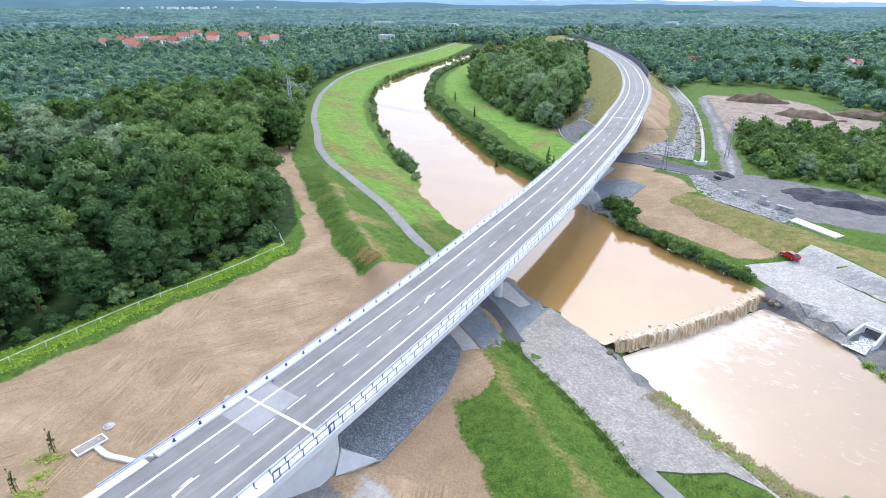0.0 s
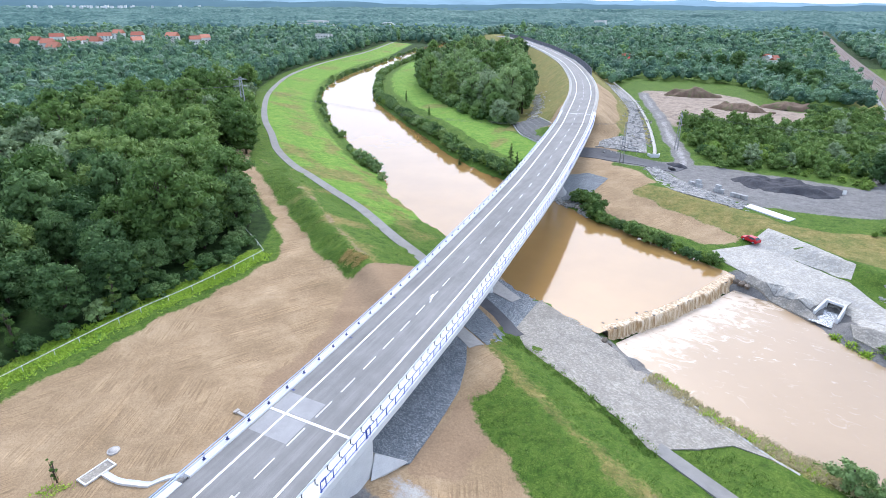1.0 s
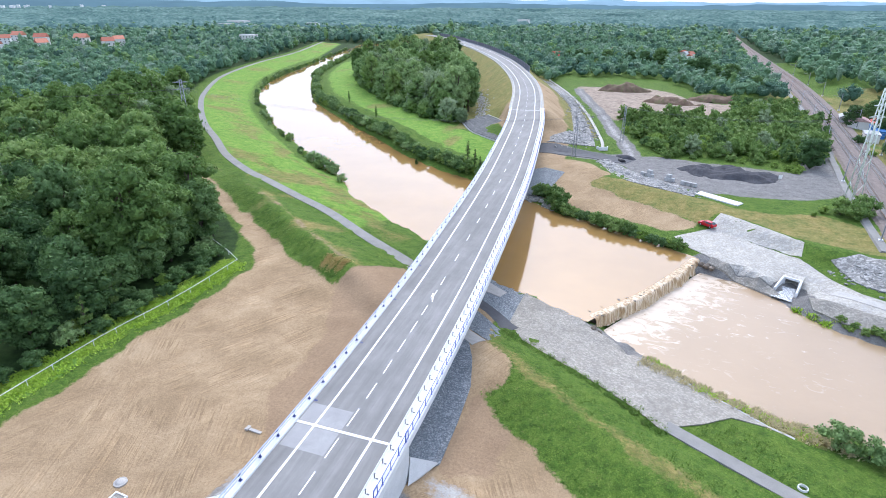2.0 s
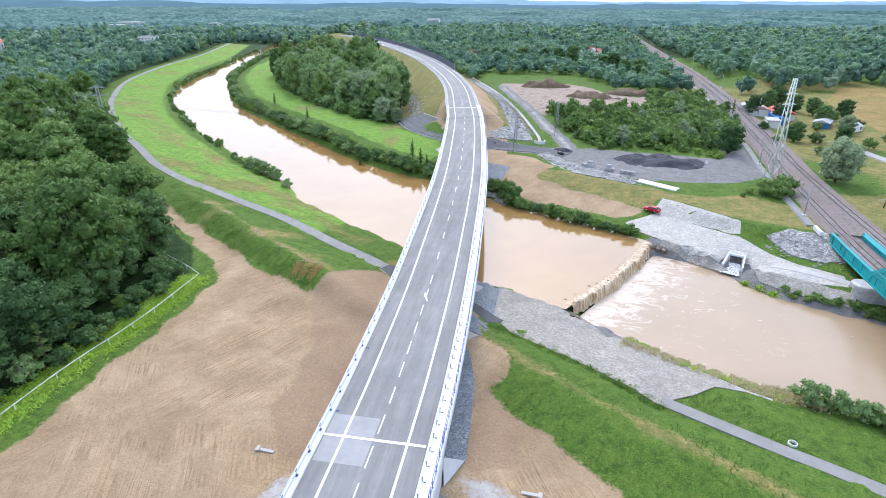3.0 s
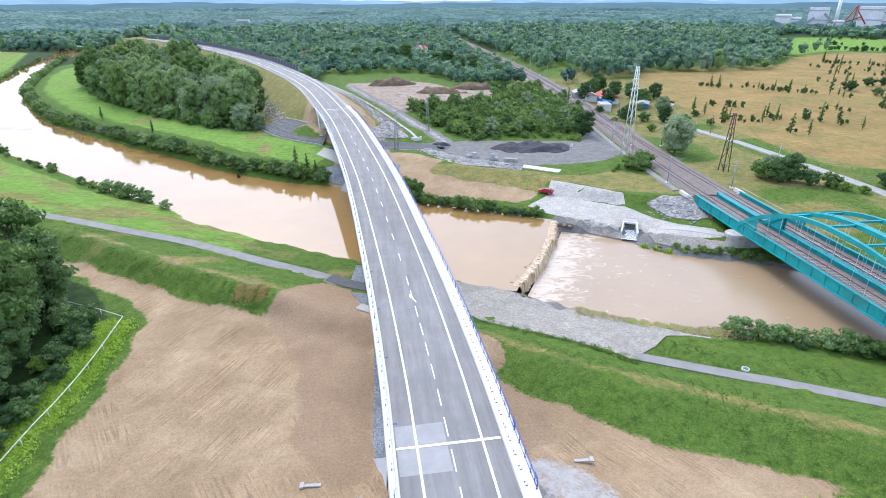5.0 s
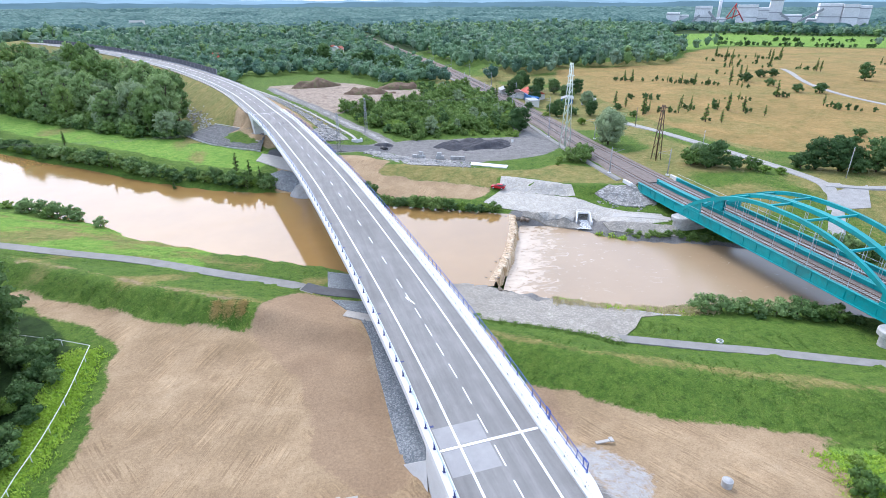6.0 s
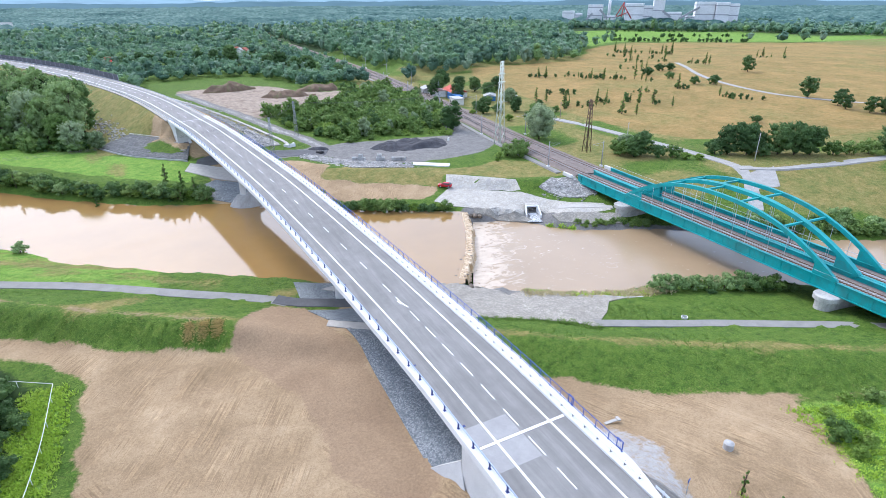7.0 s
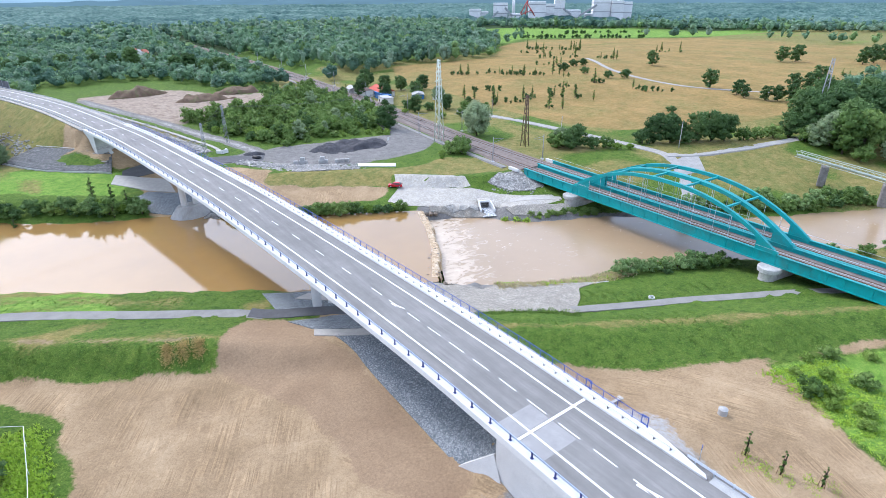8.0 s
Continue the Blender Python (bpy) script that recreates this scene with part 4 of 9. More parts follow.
# barriers with posts, and the outer railing
STEEL_WHITE = speckled("new_galvanised_steel", (0.72, 0.73, 0.74), 0.08, 3, 40, 0.5, 0.05, 0.002, metal=0.2)
STEEL_BLUE = speckled("bluish_steel", (0.36, 0.43, 0.56), 0.12, 3, 40, 0.5, 0.05, 0.002, metal=0.3)
STEEL_DARK = speckled("dark_steel", (0.1, 0.1, 0.11), 0.2, 3, 40, 0.6, 0.05, 0.002)
post_me = boxes("barrier_post", [((0, 0, 0.42), (0.13, 0.16, 0.84), 0), ((0, 0, 0.02), (0.3, 0.34, 0.04), 0), ((0.0, 0, 0.82), (0.2, 0.2, 0.06), 0)], NAVY)
rail_post_me = boxes("railing_post", [((0, 0, 0.55), (0.07, 0.08, 1.1), 0), ((0, 0, 0.02), (0.2, 0.2, 0.04), 0)], BLUE)
short_post_me = boxes("barrier_post", [((0.02, 0, 0.3), (0.07, 0.1, 0.6), 0), ((0.28, 0, 0.012), (0.26, 0.15, 0.024), 0), ((0.06, 0.02, 0.58), (0.14, 0.08, 0.05), 0)], STEEL_DARK)
for name, off, face in (("crash_barrier", -6.25, 1), ("crash_barrier", 6.05, -1)):
    barrier = thing(name, "galvanised crash barrier on navy blue posts along the kerb" if face > 0 else "pale galvanised crash barrier on short steel posts", "barrier", "barriers of the bridge")
    for y in np.arange(34.5 if face < 0 else 36.0, 234, 2.0 if face < 0 else 3.2):
        p, a, r = along(y)
        part("post", post_me if face > 0 else short_post_me, barrier, "", pose(*(p + r * off + (0, 0, 0.2)), 0, 0, a))
    ln = sub(ROAD, 27 if face > 0 else 33, 236)
    part("beam", swept("beam", ln, [(off + face * q, 0.2 + u) for q, u in ((0.1, 0.72), (0.17, 0.68), (0.12, 0.6), (0.17, 0.52), (0.1, 0.46), (0.08, 0.46), (0.14, 0.52), (0.09, 0.6), (0.14, 0.68), (0.08, 0.72))], STEEL if face > 0 else STEEL_WHITE), barrier, "pale galvanised beam")
    if face > 0:
        part("top_rail", swept("top_rail", ln, [(off - 0.05, 1.1), (off - 0.05, 1.02), (off + 0.05, 1.02), (off + 0.05, 1.1)], STEEL_BLUE), barrier, "pale blue top rail")
approach = thing("guard_rail", "galvanised guard rail along the road to the bridge", "barrier", "guard rails")
part("beam", swept("beam", sub(ROAD, -60, 33.4), [(6.5, 0.78), (6.44, 0.7), (6.5, 0.62), (6.44, 0.54), (6.5, 0.46), (6.54, 0.46), (6.48, 0.54), (6.54, 0.62), (6.48, 0.7), (6.54, 0.78)], STEEL), approach, "pale galvanised beam")
approach_post = boxes("post", [((0, 0, 0.2), (0.12, 0.1, 1.1), 0)], STEEL)
for y in np.arange(-58, 33, 2.0):
    p, a, r = along(y)
    part("post", approach_post, approach, "", pose(*(p + r * 6.62), 0, 0, a))
part("shoulder", swept("shoulder", sub(ROAD, -60, 30), [(5.55, -0.03), (5.55, -0.3), (6.9, -0.5), (6.8, -0.06)], CONCRETE_GREY), approach, "grey shoulder strip")
railing = thing("bridge_railing", "blue steel pedestrian railing with mesh infill", "railing")
for y in np.arange(38.0, 232, 2.0):
    p, a, r = along(y)
    part("post", rail_post_me, railing, "", pose(*(p + r * 7.18 + (0, 0, 0.2)), 0, 0, a))
ln = sub(ROAD, 38.0, 231)
for z0, th in ((1.1, 0.06), (0.12, 0.03)):
    part("rail", swept("rail", ln, [(7.15, 0.2 + z0), (7.15, 0.2 + z0 - th), (7.21, 0.2 + z0 - th), (7.21, 0.2 + z0)], BLUE), railing)
bars_v, bars_f = [], []
for y in np.arange(38.0, 231, 0.25):
    p, a, r = along(y)
    c, d = p + r * 7.18 + (0, 0, 0.33), np.array((-r[1], r[0], 0)) * 0.012
    k = len(bars_v)
    bars_v += [c - d, c + d, c + d + (0, 0, 0.95), c - d + (0, 0, 0.95)]
    bars_f.append((k, k + 1, k + 2, k + 3))
tagged(part("infill", mesh_of("infill", bars_v, bars_f, BLUE), railing, "thin blue infill bars"), kind="stuff")
p, a, r = along(46.2)
gate = boxes("gate_frame", [((0, -0.4, 0.7), (0.08, 0.08, 1.3), 0), ((0, 0.4, 0.7), (0.08, 0.08, 1.3), 0), ((0, 0, 1.32), (0.08, 0.88, 0.08), 0), ((0, 0, 0.25), (0.08, 0.88, 0.08), 0)], BLUE)
part("gate_frame", gate, railing, "bright blue gate frame", pose(*(p + r * 7.2 + (0, 0, 0.1)), 0, 0, a))
p, a, r = along(38.4)
part("gate_frame", gate, railing, "bright blue end frame", pose(*(p + r * 7.2 + (0, 0, 0.1)), 0, 0, a))
# drains along the left kerb
for y in np.arange(49, 230, 12.5):
    p, a, r = along(y)
    part("drain", boxes("drain", [((0, 0, 0.0), (0.45, 0.3, 0.02), 0)], NAVY), road, "small dark kerb drain", pose(*(p - r * 5.5 + (0, 0, 0.004)), 0, 0, a))

# supports
ABUT = speckled("abutment_concrete", (0.6, 0.6, 0.59), 0.08, 0.5, 10, 0.85, 0.2, 0.02)
p, a, r = along(45.6)
m = pose(*p, 0, 0, a)
part("abutment", boxes("abutment", [((0.1, 0.6, -5.1), (13.4, 2.4, 8.6), 0)], ABUT, 0.05), bridge, "pale concrete abutment", m)
for sx in (-1, 1):
    x0 = sx * (6.7 if sx < 0 else 7.0)
    v = [(x0, 1.6, -0.6), (x0, -9, -0.6), (x0, -9, -2.4), (x0, -4, -7.6), (x0, 1.6, -8.6)]
    v += [(x - sx * 0.6, yy, z) for x, yy, z in v]
    part("wing_wall", mesh_of("wing_wall", v, [(0, 1, 2, 3, 4), (9, 8, 7, 6, 5), (0, 5, 6, 1), (1, 6, 7, 2), (2, 7, 8, 3), (3, 8, 9, 4), (4, 9, 5, 0)], ABUT), bridge, "pale concrete wing wall", m)
    part("footing", boxes("footing", [((sx * 7.1 + (0.15 if sx > 0 else 0), -2.6, -7.6), (0.9, 9.0, 1.3), 0)], ABUT, 0.04), bridge, "pale footing strip under the wing wall", m)
for sx, tip in ((-1, [(-11.9, 52.0, 0.5), (-10.3, 47.6, 4.8), (-10.6, 46.0, 1.9), (-10.9, 49.2, 0.4)]), (1, [(5.2, 51.6, 0.6), (3.25, 47.6, 4.6), (3.6, 46.0, 2.0), (4.2, 49.2, 0.5)])):
    part("wing_wall", mesh_of("wing_wall", tip + [(x - sx * 0.6, yy + 0.3, z - 0.3) for x, yy, z in tip], [(0, 1, 2), (0, 2, 3), (4, 6, 5), (4, 7, 6), (0, 4, 5, 1), (3, 7, 4, 0), (2, 6, 7, 3)], ABUT), bridge, "pale triangular slab at the foot of the abutment")
p, a, r = along(229)
part("abutment", boxes("abutment", [((0.1, 0.0, -6.0), (12.6, 3, 10.5), 0)], ABUT, 0.05), bridge, "pale concrete abutment", pose(*p, 0, 0, a))
for sx in (-1, 1):
    v = [(sx * 6.4, -1.5, -0.6), (sx * 6.4, 9, -0.6), (sx * 6.4, 9, -3), (sx * 6.4, -1.5, -11.5)]
    v += [(x - sx * 0.6, yy, z) for x, yy, z in v]
    part("wing_wall", mesh_of("wing_wall", v, [(0, 1, 2, 3), (7, 6, 5, 4), (0, 4, 5, 1), (1, 5, 6, 2), (2, 6, 7, 3), (3, 7, 4, 0)], ABUT), bridge, "pale concrete wing wall", pose(*p, 0, 0, a))


def column(x, y, top):
    z = float(height(x, y)) - 1.5
    v, f = [], []
    for zz, s in ((z, 1.0), (top - 1.2, 1.0), (top, 1.25)):
        v += [(x + s * 0.85 * math.cos(q), y + s * 0.8 * math.sin(q), zz) for q in np.arange(16) * math.pi / 8]
    for k in (0, 16):
        f += [(k + i, k + (i + 1) % 16, k + 16 + (i + 1) % 16, k + 16 + i) for i in range(16)]
    part("pier", mesh_of("pier", v, f, CONCRETE, True), bridge, "round white concrete pier")


for yp in (100.5, 171.0):
    p, a, r = along(yp)
    for o in (-1.6, 1.6):
        q = p + r * o
        column(q[0], q[1], p[2] - 2.45)

# stone-faced cone round the foot of the far piers
foot = [(rx * math.cos(q) * (1 + 0.05 * math.sin(5 * q + rx)), ry * math.sin(q) * (1 + 0.04 * math.cos(7 * q)), z) for rx, ry, z in ((6.8, 5.6, -5.4), (5.2, 3.9, -2.6), (3.7, 2.4, -0.35), (3.4, 2.1, -0.2)) for q in np.arange(24) * math.pi / 12]
sides = [(k * 24 + i, k * 24 + (i + 1) % 24, k * 24 + 24 + (i + 1) % 24, k * 24 + 24 + i) for k in range(3) for i in range(24)]
part("footing", mesh_of("footing", foot, sides + [tuple(range(72, 96))], CONCRETE_GREY), bridge, "grey stone cone round the pier feet", pose(p[0], p[1], 0, 0, 0, a))

# ---------- paving and stone ----------
STONE_DARK = stony("dark_gravel", (0.13, 0.148, 0.162), (0.2, 0.223, 0.24), (0.34, 0.36, 0.375), 6.5, 0.95, 0.7, 0.08, None, 0.2, 0.6)
STONE_PAVE = stony("stone_paving", (0.25, 0.23, 0.195), (0.3, 0.278, 0.238), (0.375, 0.352, 0.305), 3.6, 0.9, 0.2, 0.03, (0.2, 0.185, 0.16), 0.1, 0.85)
STONE_LIGHT = stony("pale_stone_paving", (0.34, 0.322, 0.282), (0.4, 0.38, 0.335), (0.47, 0.45, 0.4), 3.0, 0.9, 0.15, 0.02, (0.34, 0.332, 0.318), 0.14, 0.85)
STONE_HEAP = stony("pale_rubble_stone", (0.2, 0.195, 0.182), (0.3, 0.292, 0.275), (0.43, 0.42, 0.395), 1.8, 0.9, 0.7, 0.1, None, 0.2, 0.5)
PATH_GREY = speckled("path_asphalt_grey", (0.238, 0.23, 0.214), 0.14, 0.4, 22, 0.9, 0.3, 0.02)
PATH_DARK = speckled("path_asphalt_dark", (0.1, 0.1, 0.105), 0.15, 0.6, 22, 0.85, 0.3, 0.02)
SAND_SLAB = speckled("pale_sandstone_slab", (0.42, 0.4, 0.37), 0.12, 0.8, 10, 0.9, 0.3, 0.02)


def paved(name, poly, mat, label, lift=0.08, step=1.2, jag=0.0, category="pavement"):
    return tagged(new(name, draped(name, poly, lift, 0.5, mat, step, jag)), label, category, kind="structure")


paved("gravel_slope", [(-8.5, 47.2), (-12, 51.5), (-11.7, 58), (-11.3, 66), (-11, 73), (-10.6, 79), (-11, 86.2), (1.2, 77.6), (3, 73.5), (4.4, 68), (4.9, 60), (5.2, 52), (2.6, 47.2)], STONE_DARK, "steep slope of dark blue-grey gravel under the bridge", 0.1, 0.9, 0.16)
paved("pavement", [(-13.8, 87.7), (-12.6, 90.4), (3.6, 79.2), (2.0, 76.8)], SAND_SLAB, "pale stone bench across the slope under the bridge", 0.14)
paved("gravel_strip", [(-14.6, 97.2), (-12.8, 90.8), (3.9, 79.6), (6, 85.5), (-5.6, 94.4)], STONE_DARK, "strip of dark gravel beside the path", 0.09, 0.9, 0.12)
paved("gravel_bank", [(-13.5, 113.5), (-14.6, 103), (-4.8, 96.6), (5.2, 89.8), (5.4, 103.2), (-2, 107.6)], STONE_DARK, "dark gravel bank between path and water", 0.09, 0.9, 0.12)
paved("pavement", [(-9.5, 106.5), (-3.5, 100.8), (1.2, 99.3), (2.0, 102.3), (-6, 108.2)], SAND_SLAB, "pale concrete apron round the bridge pier", 0.2)
path = tagged(new("path", swept("path", np.c_[path_up[7:, :2], height(path_up[7:, 0], path_up[7:, 1]) + 0.07], [(-1.35, 0.03), (-1.45, -0.4), (1.45, -0.4), (1.35, 0.03)], PATH_GREY)), "grey asphalt riverside path along the dike", "path", kind="structure")
dark = spline([(6.2, 87.8), (-4.5, 95.8), (-15, 101.4), (-19, 104)], 1.0)
tagged(new("path", swept("path", np.c_[dark, height(dark[:, 0], dark[:, 1]) + 0.1], [(-1.5, 0.03), (-1.6, -0.4), (1.6, -0.4), (1.5, 0.03)], PATH_DARK)), "fresh dark asphalt path under the bridge", "path", kind="structure")
tagged(new("path", swept("path", np.c_[path_down[:, :2], height(path_down[:, 0], path_down[:, 1]) + 0.07], [(-1.1, 0.03), (-1.2, -0.4), (1.2, -0.4), (1.1, 0.03)], PATH_GREY)), "narrow grey asphalt path beside the river", "path", kind="structure")
paved("stone_apron", [(5.4, 104.0), (5.2, 90), (8.6, 85.4), (19.4, 79.2), (27.3, 73.8), (31.0, 71.0), (33, 72.2), (36.8, 74.5), (41, 78.4), (46.5, 78.5), (38.3, 83.7), (31, 88.9), (22.5, 94.3), (19, 97.2), (12, 100.4)], STONE_PAVE, "broad grey stone-paved river apron", 0.12, 1.0, 0.05)
kerb = spline([(33.5, 87.2), (38.3, 83.7), (46.5, 78.4), (49, 77)], 1.0)
tagged(new("kerb", swept("kerb", np.c_[kerb, height(kerb[:, 0], kerb[:, 1])], [(-0.2, 0.13), (-0.2, -0.9), (0.2, -0.9), (0.2, 0.13)], CONCRETE_GREY)), "concrete kerb along the foot of the apron", "kerb", kind="structure")
paved("stone_bench", [(35, 144.5), (44.2, 152.6), (61.6, 138.6), (66, 130.5), (70, 125), (77, 120), (76, 115.5), (68.3, 116.4), (63, 119), (60.9, 120.8), (61.0, 127.4), (58.6, 129.9), (56.2, 129.4), (54, 126.6), (47.5, 131), (42.5, 135.0), (37.5, 139.6)], STONE_LIGHT, "pale stone-paved bench beside the weir", 0.12, 0.8, 0.03)
paved("stone_slope", [(43.2, 152.8), (46.6, 159), (53, 153.5), (62.8, 143.6), (61.8, 139.4)], STONE_LIGHT, "sloping field of pale paving stones", 0.1, 1.0, 0.06)
paved("stone_slope", [(42.7, 134.6), (47.5, 130.6), (54, 126.0), (55.5, 124.4), (54, 123.9), (47.6, 129.2), (42, 133.2)], STONE_PAVE, "dark stained stone bank at the water's edge", 0.55, 0.8, 0.03)
paved("stone_slope", [(59.8, 121.4), (66, 118.8), (76, 112.5), (75, 109.5), (65, 114.5), (60.2, 118.4)], STONE_PAVE, "grey stone bank below the bench", 0.3, 0.7, 0.1)
paved("stone_slope", [(67, 137.5), (72, 138.5), (79.5, 137.5), (80, 126), (75, 126), (70, 130)], STONE_HEAP, "cone of pale rubble at the railway abutment", 0.2, 0.7, 0.35)
paved("soil_lane", [(64, 124.2), (66, 126), (78, 117.5), (77, 115.8)], SAND_SLAB, "pale gravel lane under the railway bridge", 0.2)
paved("concrete_strip", [(41.2, 172.6), (42.6, 175.6), (53, 168.3), (51.2, 165.6)], CONCRETE, "old white concrete slab in the grass", 0.25)

paved("riprap_bed", [(-8.6, 218.6), (-9, 222.6), (-1.5, 235), (-6, 266), (-11.5, 304), (-22, 335), (-32, 364), (-45, 405), (-39, 409), (-24, 370), (-13, 333), (-4, 292), (2.2, 261), (6.5, 236), (8.6, 222)], STONE_HEAP, "bed of coarse grey riprap along the embankment foot", 0.16, 1.5, 0.4, "riprap")
paved("ditch_bed", [(10.7, 204.6), (14.2, 207.5), (20.8, 196), (29.8, 186), (41.6, 174.5), (40.4, 169.7), (31, 174.7), (21.5, 180), (17, 186)], STONE_HEAP, "ditch lined with grey stones", 0.1, 1.2, 0.4, "ditch")

# stepped dark paving beside the far abutment
TERRACE = stony("dark_gabion_stone", (0.1, 0.102, 0.1), (0.14, 0.142, 0.14), (0.2, 0.2, 0.195), 2.4, 0.95, 0.5, 0.05, None, 0.2, 0.7)
terr = thing("stepped_terrace", "dark stone terrace with pale concrete steps on the embankment", "terrace")
t_low, t_top = spline([(-53, 249), (-42, 229.5), (-25, 213.5)], 1.0), spline([(-42, 251), (-33, 240), (-22.5, 225)], 1.0)
g = np.linspace(0, 1, 18)
edge_lo = np.stack([np.interp(g * (len(t_low) - 1), np.arange(len(t_low)), t_low[:, c2]) for c2 in (0, 1)], -1)
edge_hi = np.stack([np.interp(g * (len(t_top) - 1), np.arange(len(t_top)), t_top[:, c2]) for c2 in (0, 1)], -1)
for k in range(5):
    v = []
    for q, z in ((k / 5 + 0.02, 1.5 + 0.66 * k), ((k + 1) / 5 - 0.06, 2.08 + 0.66 * k), ((k + 1) / 5 + 0.02, 2.12 + 0.66 * k)):
        v += [(*c2, z) for c2 in edge_lo * (1 - q) + edge_hi * q]
    v += [(*c2, 0.2 + 0.66 * k) for c2 in edge_lo * (1 - k / 5) + edge_hi * (k / 5)]
    n = len(g)
    part("step", mesh_of("step", v, [(r2 * n + i2, r2 * n + i2 + 1, (r2 + 1) * n + i2 + 1, (r2 + 1) * n + i2) for r2 in (0, 1) for i2 in range(n - 1)] + [(3 * n + i2, 3 * n + i2 + 1, i2 + 1, i2) for i2 in range(n - 1)], TERRACE), terr)
    if k > 1:
        c0 = (edge_lo * (1 - k / 5) + edge_hi * (k / 5))[-2 - (k - 2)]
        part("stair", boxes("stair", [((0, 0, 2.2 + 0.66 * k), (1.8, 0.4, 0.25), 0)], SAND_SLAB), terr, "pale stair block", pose(c0[0], c0[1], 0, 0, 0, -40))
part("kerb", swept("kerb", np.c_[t_low, np.full(len(t_low), 1.1)], [(0.2, 0.35), (0.2, -0.6), (0.5, -0.6), (0.5, 0.35)], CONCRETE_GREY), terr, "pale kerb at the foot")
part("rail", tube("rail", [(*c2, 5.1) for c2 in t_top[::3]], 0.1, CONCRETE, 5), terr, "pale top rail")
stair = spline([(-22.5, 224.5, 4.6), (-23.5, 233, 7.8), (-25.5, 241, 10.6)], 1.0)
part("ramp", swept("ramp", stair, [(-0.5, 0.25), (-0.5, -0.6), (0.5, -0.6), (0.5, 0.25)], CONCRETE), terr, "pale concrete flight of steps")
paved("pavement", [(-27, 203), (-24.5, 210.5), (-12, 199), (-12.5, 186.5), (-19, 192)], SAND_SLAB, "pale paved apron below the far abutment", 0.2)
paved("gravel_bank", [(-22, 178), (-26, 186), (-19, 191), (-12.5, 186), (-5, 190), (2, 186), (-2, 162.5), (-10, 167)], STONE_DARK, "dark gravel bank under the far end of the bridge", 0.12, 1.2, 0.15)
paved("gravel_track", [(-24, 205), (-22, 213), (-6, 218), (12, 214.5), (23, 209), (20, 202.5), (8, 207), (-6, 208)], PATH_DARK, "dark compacted track under the bridge", 0.12, 1.2, 0.06)


# ---------- weir ----------
def weir():
    m, n, l, b = nodes_of("falling_silty_water", 0.3, 0, 0.4)
    p = place_of(n)
    mp = n.new("ShaderNodeMapping")
    mp.inputs["Scale"].default_value = (1, 1, 0.12)
    l.new(p, mp.inputs[0])
    s = tex_noise(n, l, 1.7, 5, 0.62, mp.outputs[0])
    l.new(ramp(n, l, s, [(0.3, (0.2, 0.115, 0.05)), (0.44, (0.4, 0.265, 0.13)), (0.6, (0.66, 0.53, 0.36)), (0.72, (0.78, 0.7, 0.56))]), b.inputs["Base Color"])
    bump(n, l, b, s, 0.8, 0.25)
    prof = [(-2.2, -0.02), (-0.3, 0.05), (0.0, -0.06), (0.18, -0.5), (0.3, -1.1), (0.42, -1.8), (0.7, -2.25)]
    t = np.gradient(CREST, axis=0)
    t /= np.linalg.norm(t, axis=1)[:, None]
    v, k = [], len(prof)
    for i, (c, d) in enumerate(zip(CREST, t)):
        w = 0.5 * (vnoise(i * 0.2, 0, 0.5, 41) - 0.5) + 0.7 * (vnoise(i * 0.2, 0, 1.4, 43) - 0.5) + 0.6 * (vnoise(i * 0.2, 0, 4, 42) - 0.5)
        for q, (r, u) in enumerate(prof):
            f = w * min(1, q / 2.5)
            v.append((c[0] + d[1] * (r + f), c[1] - d[0] * (r + f), UPPER + u))
    f = [(a * k + b2, a * k + b2 + 1, (a + 1) * k + b2 + 1, (a + 1) * k + b2) for a in range(len(CREST) - 1) for b2 in range(k - 1)]
    return mesh_of("falling_water", v, f, m, True)


w = thing("weir", "low river weir with brown water falling over a ragged stone crest", "weir")
part("falling_water", weir(), w, "falling brown silty water")
ROCK = object_tinted("wet_rock", (0.07, 0.055, 0.04), (0.2, 0.16, 0.12), 0.5, 0, 6)
part("sill", swept("sill", np.c_[CREST, np.full(len(CREST), UPPER)], [(-1.2, -0.3), (-1.2, -3), (-0.5, -3), (-0.5, -0.45)], ROCK), w, "dark stone sill")


def rock_mesh(seed, material, n=1):
    rr = random.Random(seed)
    bm = bmesh.new()
    bmesh.ops.create_icosphere(bm, subdivisions=n, radius=0.5)
    for v in bm.verts:
        v.co *= 0.75 + 0.5 * rr.random()
        v.co.z *= 0.65
    me = bpy.data.meshes.new("rock")
    bm.to_mesh(me)
    bm.free()
    me.materials.append(material)
    return me


rocks = [rock_mesh(s, ROCK) for s in range(4)]
rr = random.Random(4)
for k in range(24):
    i = rr.randrange(len(CREST) - 1)
    c = CREST[i]
    d = CREST[i + 1] - c
    d /= np.linalg.norm(d)
    o = rr.uniform(-2.6, -0.1) if k % 3 else rr.uniform(-0.3, 0.3)
    s = rr.uniform(0.25, 0.6)
    ob = new("rock", rocks[k % 4])
    ob.matrix_world = pose(c[0] + d[1] * o, c[1] - d[0] * o, UPPER + 0.0, 0, 0, rr.uniform(0, 360)) @ Matrix.Diagonal((s * 1.3, s, s * 0.7, 1))
    tagged(ob, "dark wet rock on the weir crest", "rock", "rocks of the weir")
